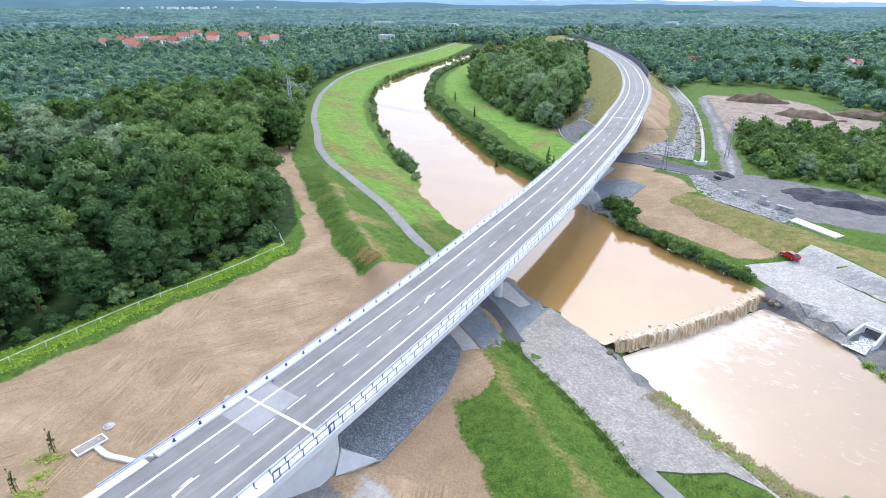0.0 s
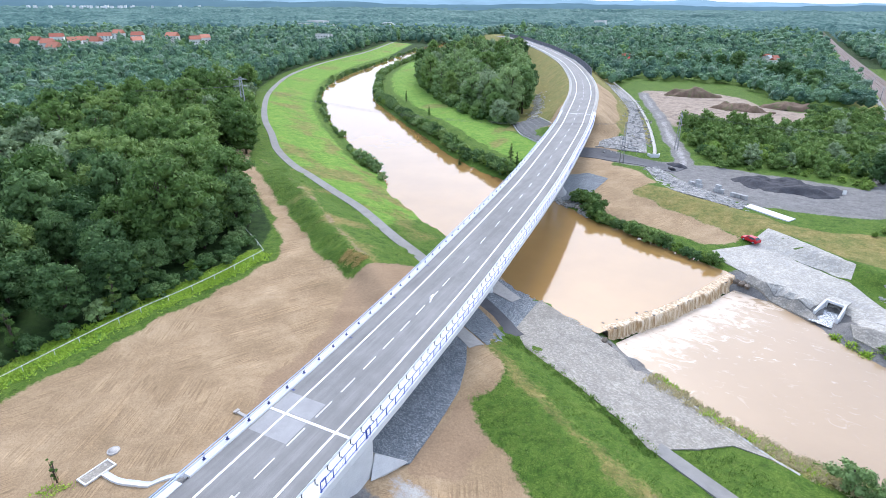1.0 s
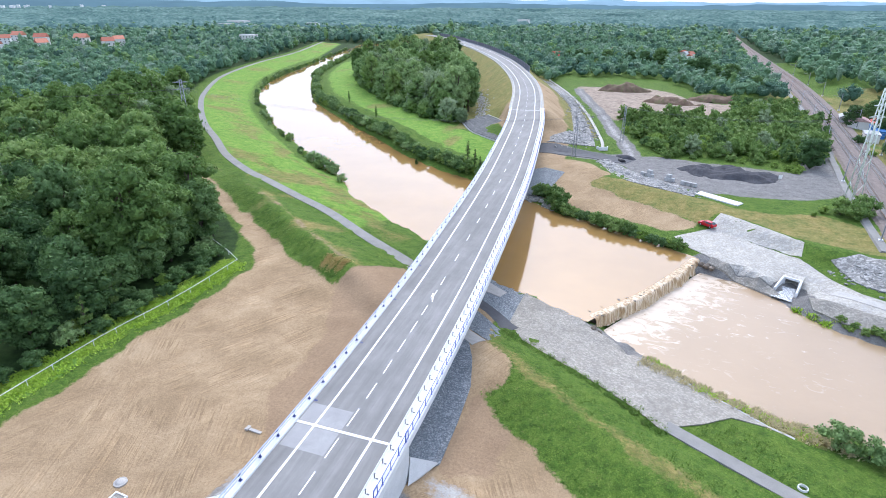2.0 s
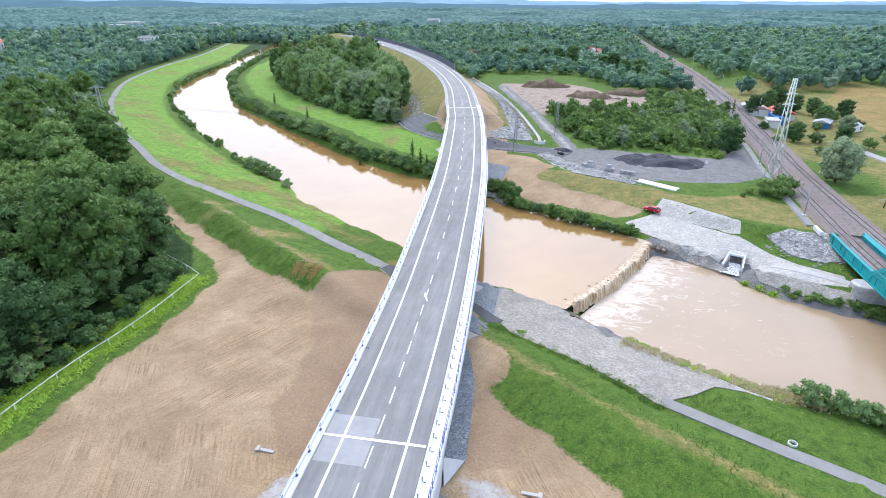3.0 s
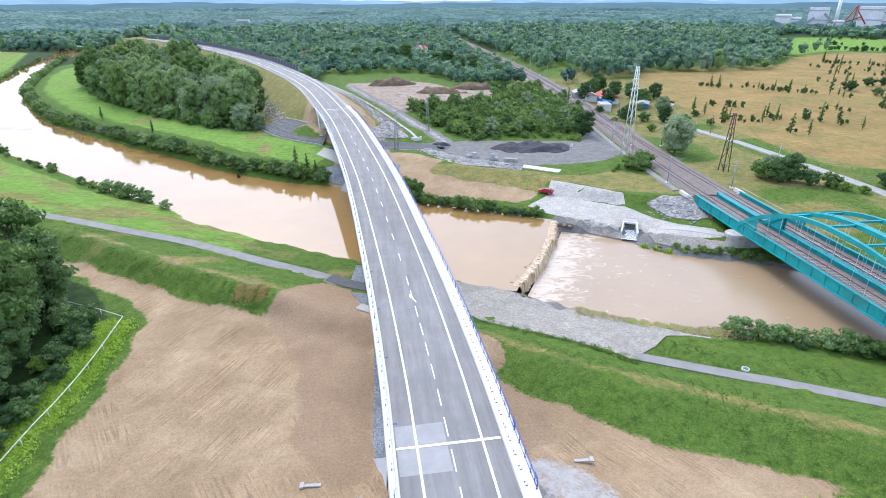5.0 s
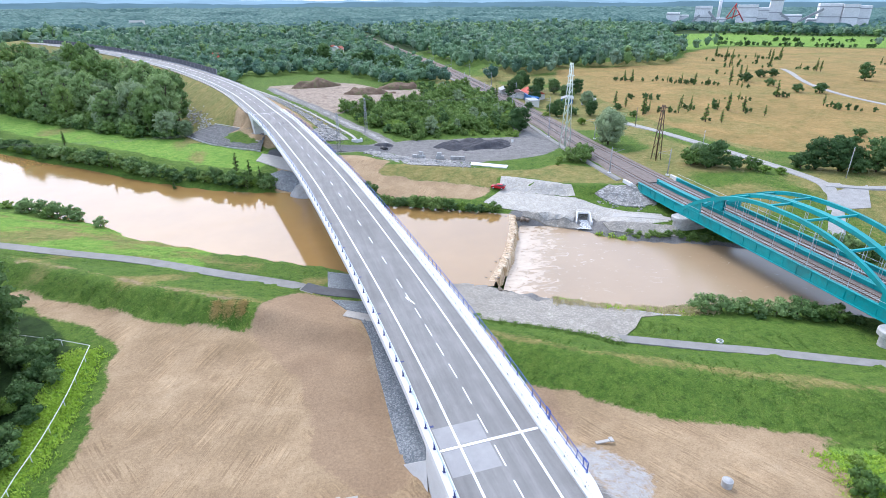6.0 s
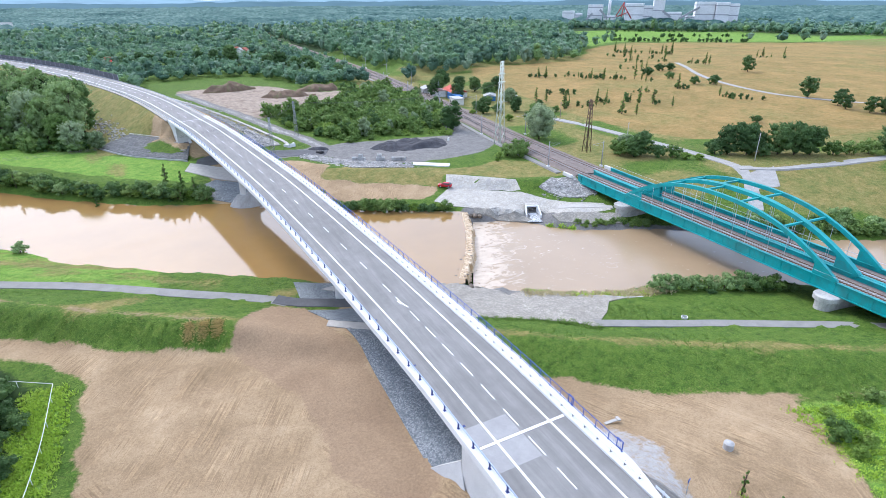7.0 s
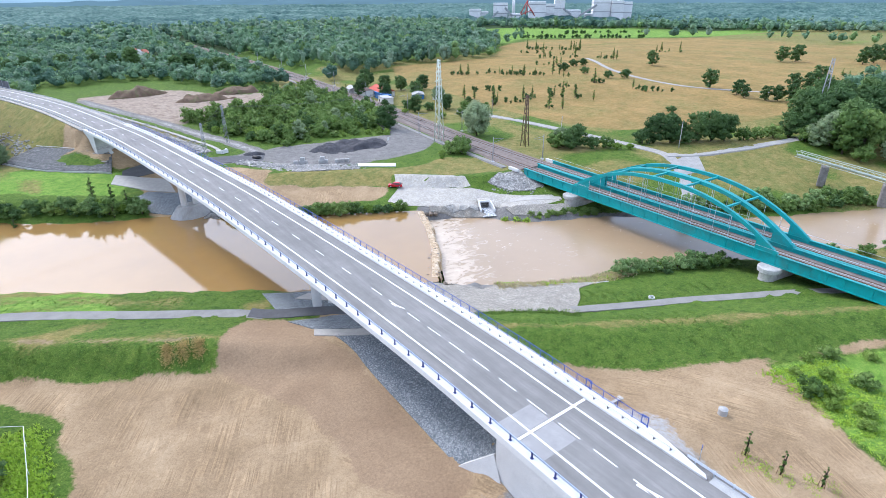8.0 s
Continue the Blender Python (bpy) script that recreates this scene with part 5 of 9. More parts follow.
for x, y, s in ((19.8, 96.6, 1.1), (20.9, 95.9, 0.9), (18.6, 97.9, 1.0), (40.8, 133.2, 1.3), (41.8, 132.6, 1.5), (42.8, 131.8, 1.2), (40.2, 134.4, 1.0), (22.3, 94.6, 0.6)):
    ob = new("rock", rocks[int(s * 10) % 4])
    ob.matrix_world = pose(x, y, -4.0 if s > 1.05 else -4.4, 0, 0, x * 40) @ Matrix.Diagonal((s * 1.6, s * 1.2, s * 1.6, 1))
    tagged(ob, "dark boulder beside the weir", "rock", "rocks of the weir")

# culvert outlet beside the weir
cul = thing("culvert", "white concrete culvert outlet with a dark mouth", "culvert")
BLACK = speckled("black_pipe_and_duct_shade", (0.02, 0.02, 0.022), 0.2, 3, 20, 0.5)
c, face = np.array((58.6, 128.6)), math.degrees(math.atan2(-6.2, -3.0)) + 90
m = pose(58.1, 128.4, -0.5, 0, 0, face) @ Matrix.Diagonal((0.8, 0.8, 0.82, 1))
part("headwall", boxes("headwall", [((0, 0.4, -2.6), (4.6, 0.5, 0.6), 0), ((-1.95, 0.4, -4.2), (0.7, 0.5, 2.8), 0), ((1.95, 0.4, -4.2), (0.7, 0.5, 2.8), 0)], CONCRETE), cul, "white headwall round a dark mouth", m)
# Inner faces are painted black to stand for the shade in the mouth.
part("duct", boxes("duct", [((0, 3.4, -4.1), (3.2, 0.2, 2.8), 0), ((-1.65, 2.0, -4.1), (0.12, 2.8, 2.8), 0), ((1.65, 2.0, -4.1), (0.12, 2.8, 2.8), 0), ((0, 2.0, -2.8), (3.4, 2.8, 0.12), 0)], BLACK), cul, "box duct painted black for its inner shade", m)
part("lid", boxes("lid", [((0, 2.1, -2.58), (4.6, 3.2, 0.36), 0)], STONE_LIGHT), cul, "stone-paved lid", m)
for sx in (-1, 1):
    v = [(sx * 1.9, 0.2, -2.3), (sx * 2.3, -4.8, -3.9), (sx * 2.3, -4.8, -6.2), (sx * 1.9, 0.2, -6.2)]
    v += [(x + sx * 0.5, yy, z) for x, yy, z in v]
    part("wing_wall", mesh_of("wing_wall", v, [(0, 1, 2, 3), (7, 6, 5, 4), (0, 4, 5, 1), (1, 5, 6, 2)], CONCRETE), cul, "white sloping wing wall", m)
part("floor", boxes("floor", [((0, -2.2, -5.3), (4.2, 5.4, 0.5), 0)], CONCRETE_GREY), cul, "", m)
m2, n2, l2, b2 = nodes_of("white_cascade", 0.3)
l2.new(ramp(n2, l2, tex_noise(n2, l2, 3, 6, 0.75, place_of(n2)), [(0.4, (0.12, 0.13, 0.13)), (0.62, (0.8, 0.82, 0.84))]), b2.inputs["Base Color"])
v = [(-1.5, -1.0, -4.6), (1.5, -1.0, -4.6), (2.0, -5.0, -5.1), (-2.0, -5.0, -5.1), (2.6, -7.6, -5.35), (-2.6, -7.6, -5.35)]
part("cascade", mesh_of("cascade", v, [(0, 3, 2, 1), (3, 5, 4, 2)], m2), cul, "thin white water running out", m)


# ---------- railway ----------
BALLAST = speckled("brown_ballast", (0.2, 0.165, 0.145), 0.25, 0.7, 7, 0.95, 0.9, 0.08)
RUST = speckled("rusty_rail", (0.2, 0.12, 0.08), 0.2, 2, 20, 0.5, 0.1, 0.005, metal=0.5)
SLEEPER = speckled("grey_sleeper", (0.3, 0.285, 0.27), 0.2, 2, 14, 0.9, 0.2, 0.02)
TEAL = speckled("teal_paint", (0.012, 0.29, 0.3), 0.14, 0.6, 16, 0.5, 0.08, 0.004, spec=0.4, stain=(0.03, 0.2, 0.2))
PIER_STONE = speckled("weathered_pier_stone", (0.45, 0.44, 0.42), 0.2, 0.6, 6, 0.9, 0.4, 0.04, stain=(0.25, 0.24, 0.22))


def track_line(side):
    o = np.interp(RAIL[:, 1], [0, 140, 230, 1400], [3.7, 3.6, 2.4, 2.4]) * side
    t = np.gradient(RAIL[:, :2], axis=0)
    t /= np.linalg.norm(t, axis=1)[:, None]
    out = RAIL.copy()
    out[:, 0] += t[:, 1] * o
    out[:, 1] -= t[:, 0] * o
    return out


for side, lab in ((-1, "railway track on brown ballast"), (1, "railway track on brown ballast")):
    tl = track_line(side)
    tr = thing("railway_track", lab, "railway", "railway tracks", kind="structure")
    tl = tl[(tl[:, 1] > -120)]
    for g in (-0.75, 0.75):
        part("rail", swept("rail", tl, [(g - 0.05, 0.2), (g - 0.07, 0.02), (g + 0.07, 0.02), (g + 0.05, 0.2)], RUST), tr, "rusty steel rail")
    d = np.r_[0, np.cumsum(np.hypot(*np.diff(tl[:, :2], axis=0).T))]
    v, f = [], []
    for s in np.arange(0, d[-1], 0.65):
        p = np.array([np.interp(s, d, tl[:, k]) for k in range(3)])
        if not 0 < p[1] < 420:
            continue
        q = np.array([np.interp(min(s + 1, d[-1]), d, tl[:, k]) for k in range(3)]) - p
        q /= np.linalg.norm(q[:2]) + 1e-9
        r = np.array((q[1], -q[0], 0))
        e = len(v)
        for zz in (0.06, -0.1):
            v += [p + r * a2 * 1.25 + q * b2 * 0.13 + (0, 0, zz) for a2, b2 in ((-1, -1), (1, -1), (1, 1), (-1, 1))]
        f += [(e, e + 1, e + 2, e + 3), (e, e + 4, e + 5, e + 1), (e + 1, e + 5, e + 6, e + 2), (e + 2, e + 6, e + 7, e + 3), (e + 3, e + 7, e + 4, e)]
    tagged(part("sleepers", mesh_of("sleepers", v, f, SLEEPER), tr, "grey concrete sleepers"), kind="stuff")
for y0, y1 in ((134.8, 1390), (-120, 30)):
    ln = sub(RAIL, y0, y1)
    tagged(new("ballast", swept("ballast", ln, [(-6.0, 0.0), (-7.4, -0.9), (7.4, -0.9), (6.0, 0.0), (0.9, -0.02), (0, -0.12), (-0.9, -0.02)], BALLAST)), "brown crushed stone ballast bed", "ballast", kind="structure")
service = offset(sub(RAIL, 140, 420), -8.6)
tagged(new("service_path", swept("service_path", np.c_[service[:, :2], height(service[:, 0], service[:, 1]) + 0.25], [(-0.9, 0.05), (-1.2, -0.5), (1.2, -0.5), (0.9, 0.05)], PATH_GREY)), "grey service path beside the railway", "path", kind="structure")

R0, R1, ARCH0, ARCH1 = 22.0, 135.5, 55.3, 112.5
for side, lab in ((-1, "teal steel tied-arch railway bridge"), (1, "teal steel tied-arch railway bridge")):
    rb = thing("railway_bridge", lab, "bridge", "twin railway bridges")
    mid = track_line(side)
    mid = mid[(mid[:, 1] >= R0) & (mid[:, 1] <= R1)]
    part("deck", swept("deck", mid, [(-3.1, -0.15), (-3.1, -0.7), (3.1, -0.7), (3.1, -0.15)], PATH_DARK), rb, "dark deck plate")
    part("ballast", swept("ballast", mid, [(-2.3, -0.02), (-2.6, -0.15), (2.6, -0.15), (2.3, -0.02)], BALLAST), rb, "brown ballast")
    for g in (-3.25, 3.25):
        part("girder", swept("girder", mid, [(g - 0.35, 0.85), (g - 0.35, 0.72), (g - 0.07, 0.72), (g - 0.07, -1.45), (g - 0.4, -1.45), (g - 0.4, -1.6), (g + 0.4, -1.6), (g + 0.4, -1.45), (g + 0.07, -1.45), (g + 0.07, 0.72), (g + 0.35, 0.72), (g + 0.35, 0.85)], TEAL), rb, "deep teal plate girder")
        for s in np.arange(R0 + 2, R1 - 1, 3.6):
            i = int(np.argmin(abs(mid[:, 1] - s)))
            d = mid[min(i + 1, len(mid) - 1)] - mid[i - 1]
            d /= np.linalg.norm(d)
            c = mid[i] + np.array((d[1], -d[0], 0)) * g
            part("stiffener", boxes("stiffener", [((0, 0, -0.4), (0.36, 0.05, 2.1), 0)], TEAL), rb, "", pose(*c, 0, 0, math.degrees(math.atan2(-d[0], d[1]))))
        seg = mid[(mid[:, 1] >= ARCH0 - 2) & (mid[:, 1] <= ARCH1 + 2)]
        u = np.clip((seg[:, 1] - ARCH0) / (ARCH1 - ARCH0), -0.03, 1.03)
        rise = 0.7 + 8.7 * (1 - np.abs(2 * u - 1) ** 2.4)
        t = np.gradient(seg[:, :2], axis=0)
        t /= np.linalg.norm(t, axis=1)[:, None]
        rib = np.c_[seg[:, 0] + t[:, 1] * g, seg[:, 1] - t[:, 0] * g, seg[:, 2] + rise]
        v, f = [], []
        sl = np.gradient(rib, axis=0)
        sl /= np.linalg.norm(sl, axis=1)[:, None]
        for c, s3, t2 in zip(rib, sl, t):
            across = np.array((t2[1], -t2[0], 0))
            up = np.cross(across, s3)
            v += [c + across * a2 * 0.36 + up * b2 * 0.42 for a2, b2 in ((-1, -1), (1, -1), (1, 1), (-1, 1))]
        for a3 in range(len(rib) - 1):
            f += [(a3 * 4 + k, a3 * 4 + (k + 1) % 4, a3 * 4 + 4 + (k + 1) % 4, a3 * 4 + 4 + k) for k in range(4)]
        f += [(3, 2, 1, 0), tuple(len(v) - 4 + k for k in range(4))]
        part("arch_rib", mesh_of("arch_rib", v, f, TEAL), rb, "curved teal box rib")
        for end, way in ((ARCH0, 1), (ARCH1, -1)):
            i, k = int(np.argmin(abs(rib[:, 1] - end))), int(np.argmin(abs(rib[:, 1] - (end + way * 4.5))))
            h = int(np.argmin(abs(rib[:, 1] - (end - way * 2.2))))
            zt = rib[i][2] + 0.1
            v = [(rib[q][0] + o, rib[q][1], z) for o in (-0.2, 0.2) for q, z in ((h, zt - 0.3), (i, zt + 0.5), (k, rib[k][2] - 0.2), (k, 1.9), (h, 1.9))]
            part("gusset", mesh_of("gusset", v, [(0, 1, 2, 3, 4), (9, 8, 7, 6, 5)] + [(q, q + 5, (q + 1) % 5 + 5, (q + 1) % 5) for q in range(5)], TEAL), rb, "flared foot of the arch")
        for yy in np.arange(ARCH0 + 6, ARCH1 - 3, 4.7):
            i = int(np.argmin(abs(rib[:, 1] - yy)))
            part("hanger", tube("hanger", [rib[i], (rib[i][0], rib[i][1], 2.3)], 0.045, STEEL, 6), rb, "slim steel hanger")
    for k, yy in enumerate((68.6, 78.8, 89.0, 99.2)):
        i = int(np.argmin(abs(mid[:, 1] - yy)))
        u = (mid[i, 1] - ARCH0) / (ARCH1 - ARCH0)
        z = mid[i, 2] + 0.7 + 8.7 * (1 - abs(2 * u - 1) ** 2.4)
        d = mid[i + 1] - mid[i - 1]
        part("brace", boxes("brace", [((0, 0, 0), (6.2, 0.5, 0.45), 0)], TEAL, 0.03), rb, "teal cross brace", pose(mid[i, 0], mid[i, 1], z, 0, 0, math.degrees(math.atan2(-d[0], d[1]))))
    for s, zt in ((1, 1.75), (-1, 1.75)):
        pts = [q + np.array((0, 0, zt)) for q in offset(mid, s * 3.6)[::6]]
        part("handrail", tube("handrail", pts, 0.035, STEEL, 5), rb, "thin grey handrail")

for k, (x, y) in enumerate(((81.9, 55.6), (84.9, 112.3))):
    pr = thing("bridge_pier", "broad weathered stone pier with a pale rounded cap", "pier", "railway bridge piers")
    for name, zz0, zz1, grow, lab in (("shaft", -9, -1.0, -0.3, ""), ("cap", -1.0, -0.02, 0.3, "pale rounded cap")):
        v, n = [], 0
        ring = [(-8.2 - grow + 2 * (1 - math.cos(q)) * 0, 0) for q in (0,)]
        out = [(8.0 + (1.9 + grow) * math.cos(q), (1.9 + grow) * math.sin(q)) for q in np.linspace(-math.pi / 2, math.pi / 2, 9)]
        out += [(-8.0 + (1.9 + grow) * math.cos(q), (1.9 + grow) * math.sin(q)) for q in np.linspace(math.pi / 2, 3 * math.pi / 2, 9)]
        n = len(out)
        v = [(a2, b2, zz0) for a2, b2 in out] + [(a2, b2, zz1 - 0.15) for a2, b2 in out] + [(a2 * 0.98, b2 * 0.9, zz1) for a2, b2 in out]
        f = [(r0 + i, r0 + (i + 1) % n, r0 + n + (i + 1) % n, r0 + n + i) for r0 in (0, n) for i in range(n)] + [tuple(2 * n + i for i in range(n))]
        part(name, mesh_of(name, v, f, PIER_STONE), pr, lab)
    pr.matrix_world = pose(x, y, 0, 0, 0, -3)
for y, lab in ((133.5, "pale stone railway abutment"),):
    ab = thing("abutment", lab, "abutment")
    part("wall", boxes("wall", [((86.4, 136.6, -1.4), (15.5, 2.4, 5.0), -4)], PIER_STONE, 0.05), ab)
    for px, py in ((78.0, 137.6), (94.6, 137.2)):
        part("parapet", boxes("parapet", [((px, py, 1.5), (0.7, 4.5, 1.0), -4)], CONCRETE, 0.03), ab, "white parapet stone")


# ---------- vegetation ----------
import collections

def leaf_material(name, dark, mid, light, patch=0.35, isle=0.24, fine_scale=2.6, relief=0.5, mass=False):
    m, n, l, b = nodes_of(name, 0.7, 0, 0.25)
    g = n.new("ShaderNodeNewGeometry")
    info = n.new("ShaderNodeObjectInfo").outputs["Random"]
    big = tex_noise(n, l, patch, 3, 0.6, g.outputs["Position"])
    fine = tex_noise(n, l, fine_scale, 4, 0.75, g.outputs["Position"])
    if mass:
        info = tex_noise(n, l, patch * 0.3, 2, 0.5, g.outputs["Position"])
    f = maths(n, l, "ADD", maths(n, l, "MULTIPLY", g.outputs["Random Per Island"], isle), maths(n, l, "MULTIPLY", info, 0.46))
    f = maths(n, l, "ADD", f, maths(n, l, "MULTIPLY", big, 0.62 - isle))
    c = ramp(n, l, f, [(0.2, dark), (0.52, mid), (0.86, light)])
    c = mixc(n, l, 0.8, c, ramp(n, l, fine, [(0.3, (0.58, 0.6, 0.6)), (0.5, (1, 1, 1)), (0.7, (1.45, 1.4, 1.3))]), "MULTIPLY")
    l.new(c, b.inputs["Base Color"])
    if relief:
        bump(n, l, b, fine, relief, 0.14)
    thin, both = n.new("ShaderNodeBsdfTranslucent"), n.new("ShaderNodeMixShader")
    l.new(c, thin.inputs["Color"])
    both.inputs[0].default_value = 0.3
    l.new(b.outputs[0], both.inputs[1])
    l.new(thin.outputs[0], both.inputs[2])
    l.new(both.outputs[0], n["Material Output"].inputs["Surface"])
    return m


LEAF_MID = leaf_material("leaves_green", (0.066, 0.128, 0.03), (0.132, 0.222, 0.053), (0.235, 0.33, 0.094))
LEAF_DARK = leaf_material("leaves_dark_green", (0.045, 0.095, 0.032), (0.086, 0.16, 0.051), (0.155, 0.25, 0.082))
LEAF_GREY = leaf_material("leaves_grey_green", (0.12, 0.185, 0.088), (0.225, 0.305, 0.155), (0.35, 0.43, 0.245))
LEAF_SOFT = leaf_material("leaves_soft_green", (0.115, 0.2, 0.062), (0.205, 0.31, 0.108), (0.32, 0.43, 0.18))
LEAF_LIME = leaf_material("leaves_yellow_green", (0.12, 0.205, 0.03), (0.19, 0.3, 0.05), (0.29, 0.385, 0.095))
BARK = speckled("bark", (0.1, 0.08, 0.06), 0.3, 3, 15, 0.95, 0.6, 0.05)


def leaf_cards(rng, centres, radii, count, size, squash=0.85, flat=0.35):
    """Leaf clumps over the shells of lobes: vertices and faces."""
    w = radii**2
    which = rng.choice(len(centres), count, p=w / w.sum())
    d = rng.normal(size=(count, 3))
    d[:, 2] = np.abs(d[:, 2]) * 0.9 + d[:, 2] * 0.35
    d /= np.linalg.norm(d, axis=1)[:, None]
    rad = radii[which] * (0.7 + 0.42 * rng.random(count) ** 0.8)
    c = centres[which] + (d * rad[:, None] + rng.normal(size=(count, 3)) * radii[which][:, None] * 0.1) * (1, 1, squash)
    nrm = d + rng.normal(size=(count, 3)) * 0.5
    nrm /= np.linalg.norm(nrm, axis=1)[:, None]
    a = np.cross(nrm, rng.normal(size=(count, 3)))
    a /= np.linalg.norm(a, axis=1)[:, None]
    b = np.cross(nrm, a)
    s = size * (0.5 + rng.random(count))[:, None]
    v = np.stack([c - a * s - b * s * 0.5, c + a * s - b * s * 0.4 - flat * s * nrm, c + b * s * 0.9 - flat * s * nrm], 1).reshape(-1, 3)
    return v, np.arange(count * 3).reshape(-1, 3)


def blob(rng, c, r, squash, rough=0.3, fine_=1):
    bm = bmesh.new()
    bmesh.ops.create_icosphere(bm, subdivisions=fine_, radius=1)
    v = np.array([q.co for q in bm.verts])
    f = [[q.index for q in p.verts] for p in bm.faces]
    bm.free()
    v = v * (1 + rough * (rng.random((len(v), 1)) - 0.5)) * r * (1, 1, squash) + c
    return v, f


def crown_mesh(seed, height_m, width, lobes, cards, size, material, shape="round"):
    rng = np.random.default_rng(seed)
    cs, rs = [], []
    half, mid_z, up = width * 0.5, height_m * (0.5 if shape != "shrub" else 0.42), height_m * (0.5 if shape != "shrub" else 0.5)
    for k in range(lobes):
        u = 1 - 2 * (k + 0.5) / lobes
        ang, ring_r = k * 2.4 + rng.uniform(-0.4, 0.4), math.sqrt(1 - u * u)
        if shape == "cone":
            ring_r *= 0.75 * (0.25 + 0.75 * (1 - u) / 2)
        if shape == "column":
            ring_r *= 0.5
        reach = rng.uniform(0.5, 0.8)
        r = half * rng.uniform(0.22, 0.44) * (1 if shape in ("round", "shrub") else 0.3 + 0.6 * (1 - u) / 2)
        cs.append((math.cos(ang) * ring_r * half * reach, math.sin(ang) * ring_r * half * reach, mid_z + u * up * (0.72 + 0.1 * rng.random())))
        rs.append(r)
    if shape in ("round", "shrub"):
        cs.append((0, 0, mid_z))
        rs.append(half * 0.62)
    cs, rs = np.array(cs), np.array(rs)
    v, f = leaf_cards(rng, cs, rs, cards, size)
    vs, fs, nv = [v], [list(map(int, q)) for q in f], len(v)
    for c, r in zip(cs, rs):
        bv, bf = blob(rng, c, r * 0.66, 0.88, 0.7, 1)
        vs.append(bv)
        fs += [[i + nv for i in q] for q in bf]
        nv += len(bv)
    me = mesh_of("crown", np.vstack(vs), fs, material)
    me.polygons.foreach_set("use_smooth", np.ones(len(fs), bool))
    return me, cs


def trunk_mesh(seed, height_m, girth, ends):
    rr = random.Random(seed)
    bits = [tube("t", [(0, 0, -0.6), (rr.uniform(-0.1, 0.1), rr.uniform(-0.1, 0.1), height_m * 0.3), (rr.uniform(-0.3, 0.3), rr.uniform(-0.3, 0.3), height_m * 0.75)], [girth * 1.25, girth, girth * 0.35], BARK, 7)]
    for c in ends[:5]:
        z0 = height_m * rr.uniform(0.2, 0.4)
        bits.append(tube("t", [(0, 0, z0), (c[0] * 0.5, c[1] * 0.5, (z0 + c[2]) / 2 + 0.3), tuple(c)], [girth * 0.5, girth * 0.35, girth * 0.12], BARK, 5))
    return joined("trunk", bits, [BARK])


KINDS = {}


def kind(name, label, category, seed, h, w, lobes, cards, size, mat, shape="round"):
    """One model of a tree or shrub, kept far below the land and copied from there."""
    ob = thing(name, label, category)
    crown, ends = crown_mesh(seed, h, w, lobes, cards, size, mat, shape)
    part("trunk" if shape != "shrub" else "stem", trunk_mesh(seed, h, 0.02 * h if shape != "shrub" else 0.03 * h, ends), ob)
    part("crown", crown, ob)
    return ob


def plant(model, x, y, s=1.0, turn=None, group="", label="", sink=0.0, rr=random.Random(11), tall=1.0):
    ob = copy_thing(KINDS[model], pose(x, y, float(height(x, y)) - sink, 0, 0, rr.uniform(0, 360)))
    ob.matrix_basis = ob.matrix_basis @ Matrix.Diagonal((s, s, s * tall, 1))
    return tagged(ob, label, "", group)


def thicket(name, label, places, category="scrub"):
    """Many plants grown into each other, as one mass: rows of model, x, y, size, height."""
    rr2_ = random.Random(len(places))
    by_mat = collections.defaultdict(lambda: ([], [], []))
    for model, x, y, s2, tall in places:
        me = next(c2 for c2 in KINDS[model + "_low" if model + "_low" in KINDS else model].children if c2.name.startswith("crown")).data
        v = np.empty(len(me.vertices) * 3)
        me.vertices.foreach_get("co", v)
        a = rr2_.uniform(0, 6.28)
        turn_ = np.array([[math.cos(a), math.sin(a), 0], [-math.sin(a), math.cos(a), 0], [0, 0, 1]])
        v = v.reshape(-1, 3) @ turn_ * (s2, s2, s2 * tall) + (x, y, float(height(x, y)) - 0.2)
        lv, ls = np.empty(len(me.loops), int), np.empty(len(me.polygons), int)
        me.loops.foreach_get("vertex_index", lv)
        me.polygons.foreach_get("loop_total", ls)
        by_mat[me.materials[0]][0].append(v)
        by_mat[me.materials[0]][1].append(lv)
        by_mat[me.materials[0]][2].append(ls)
    allv, alll, alls, allm, nv, mats = [], [], [], [], 0, []
    for k, (mat, (vs, lv, ls)) in enumerate(by_mat.items()):
        mats.append(mat)
        for v, a, b2 in zip(vs, lv, ls):
            allv.append(v)
            alll.append(a + nv)
            alls.append(b2)
            allm.append(np.full(len(b2), k))
            nv += len(v)
    v, a, b2, mi = np.vstack(allv), np.concatenate(alll), np.concatenate(alls), np.concatenate(allm)
    me = bpy.data.meshes.new(name)
    me.vertices.add(len(v))
    me.vertices.foreach_set("co", v.ravel())
    me.loops.add(len(a))
    me.loops.foreach_set("vertex_index", a)
    me.polygons.add(len(b2))
    me.polygons.foreach_set("loop_start", np.r_[0, np.cumsum(b2)[:-1]])
    me.polygons.foreach_set("material_index", mi)
    me.polygons.foreach_set("use_smooth", np.ones(len(b2), bool))
    me.update(calc_edges=True)
    for m in mats:
        me.materials.append(m)
    return tagged(new(name, me), label, category, kind="stuff")


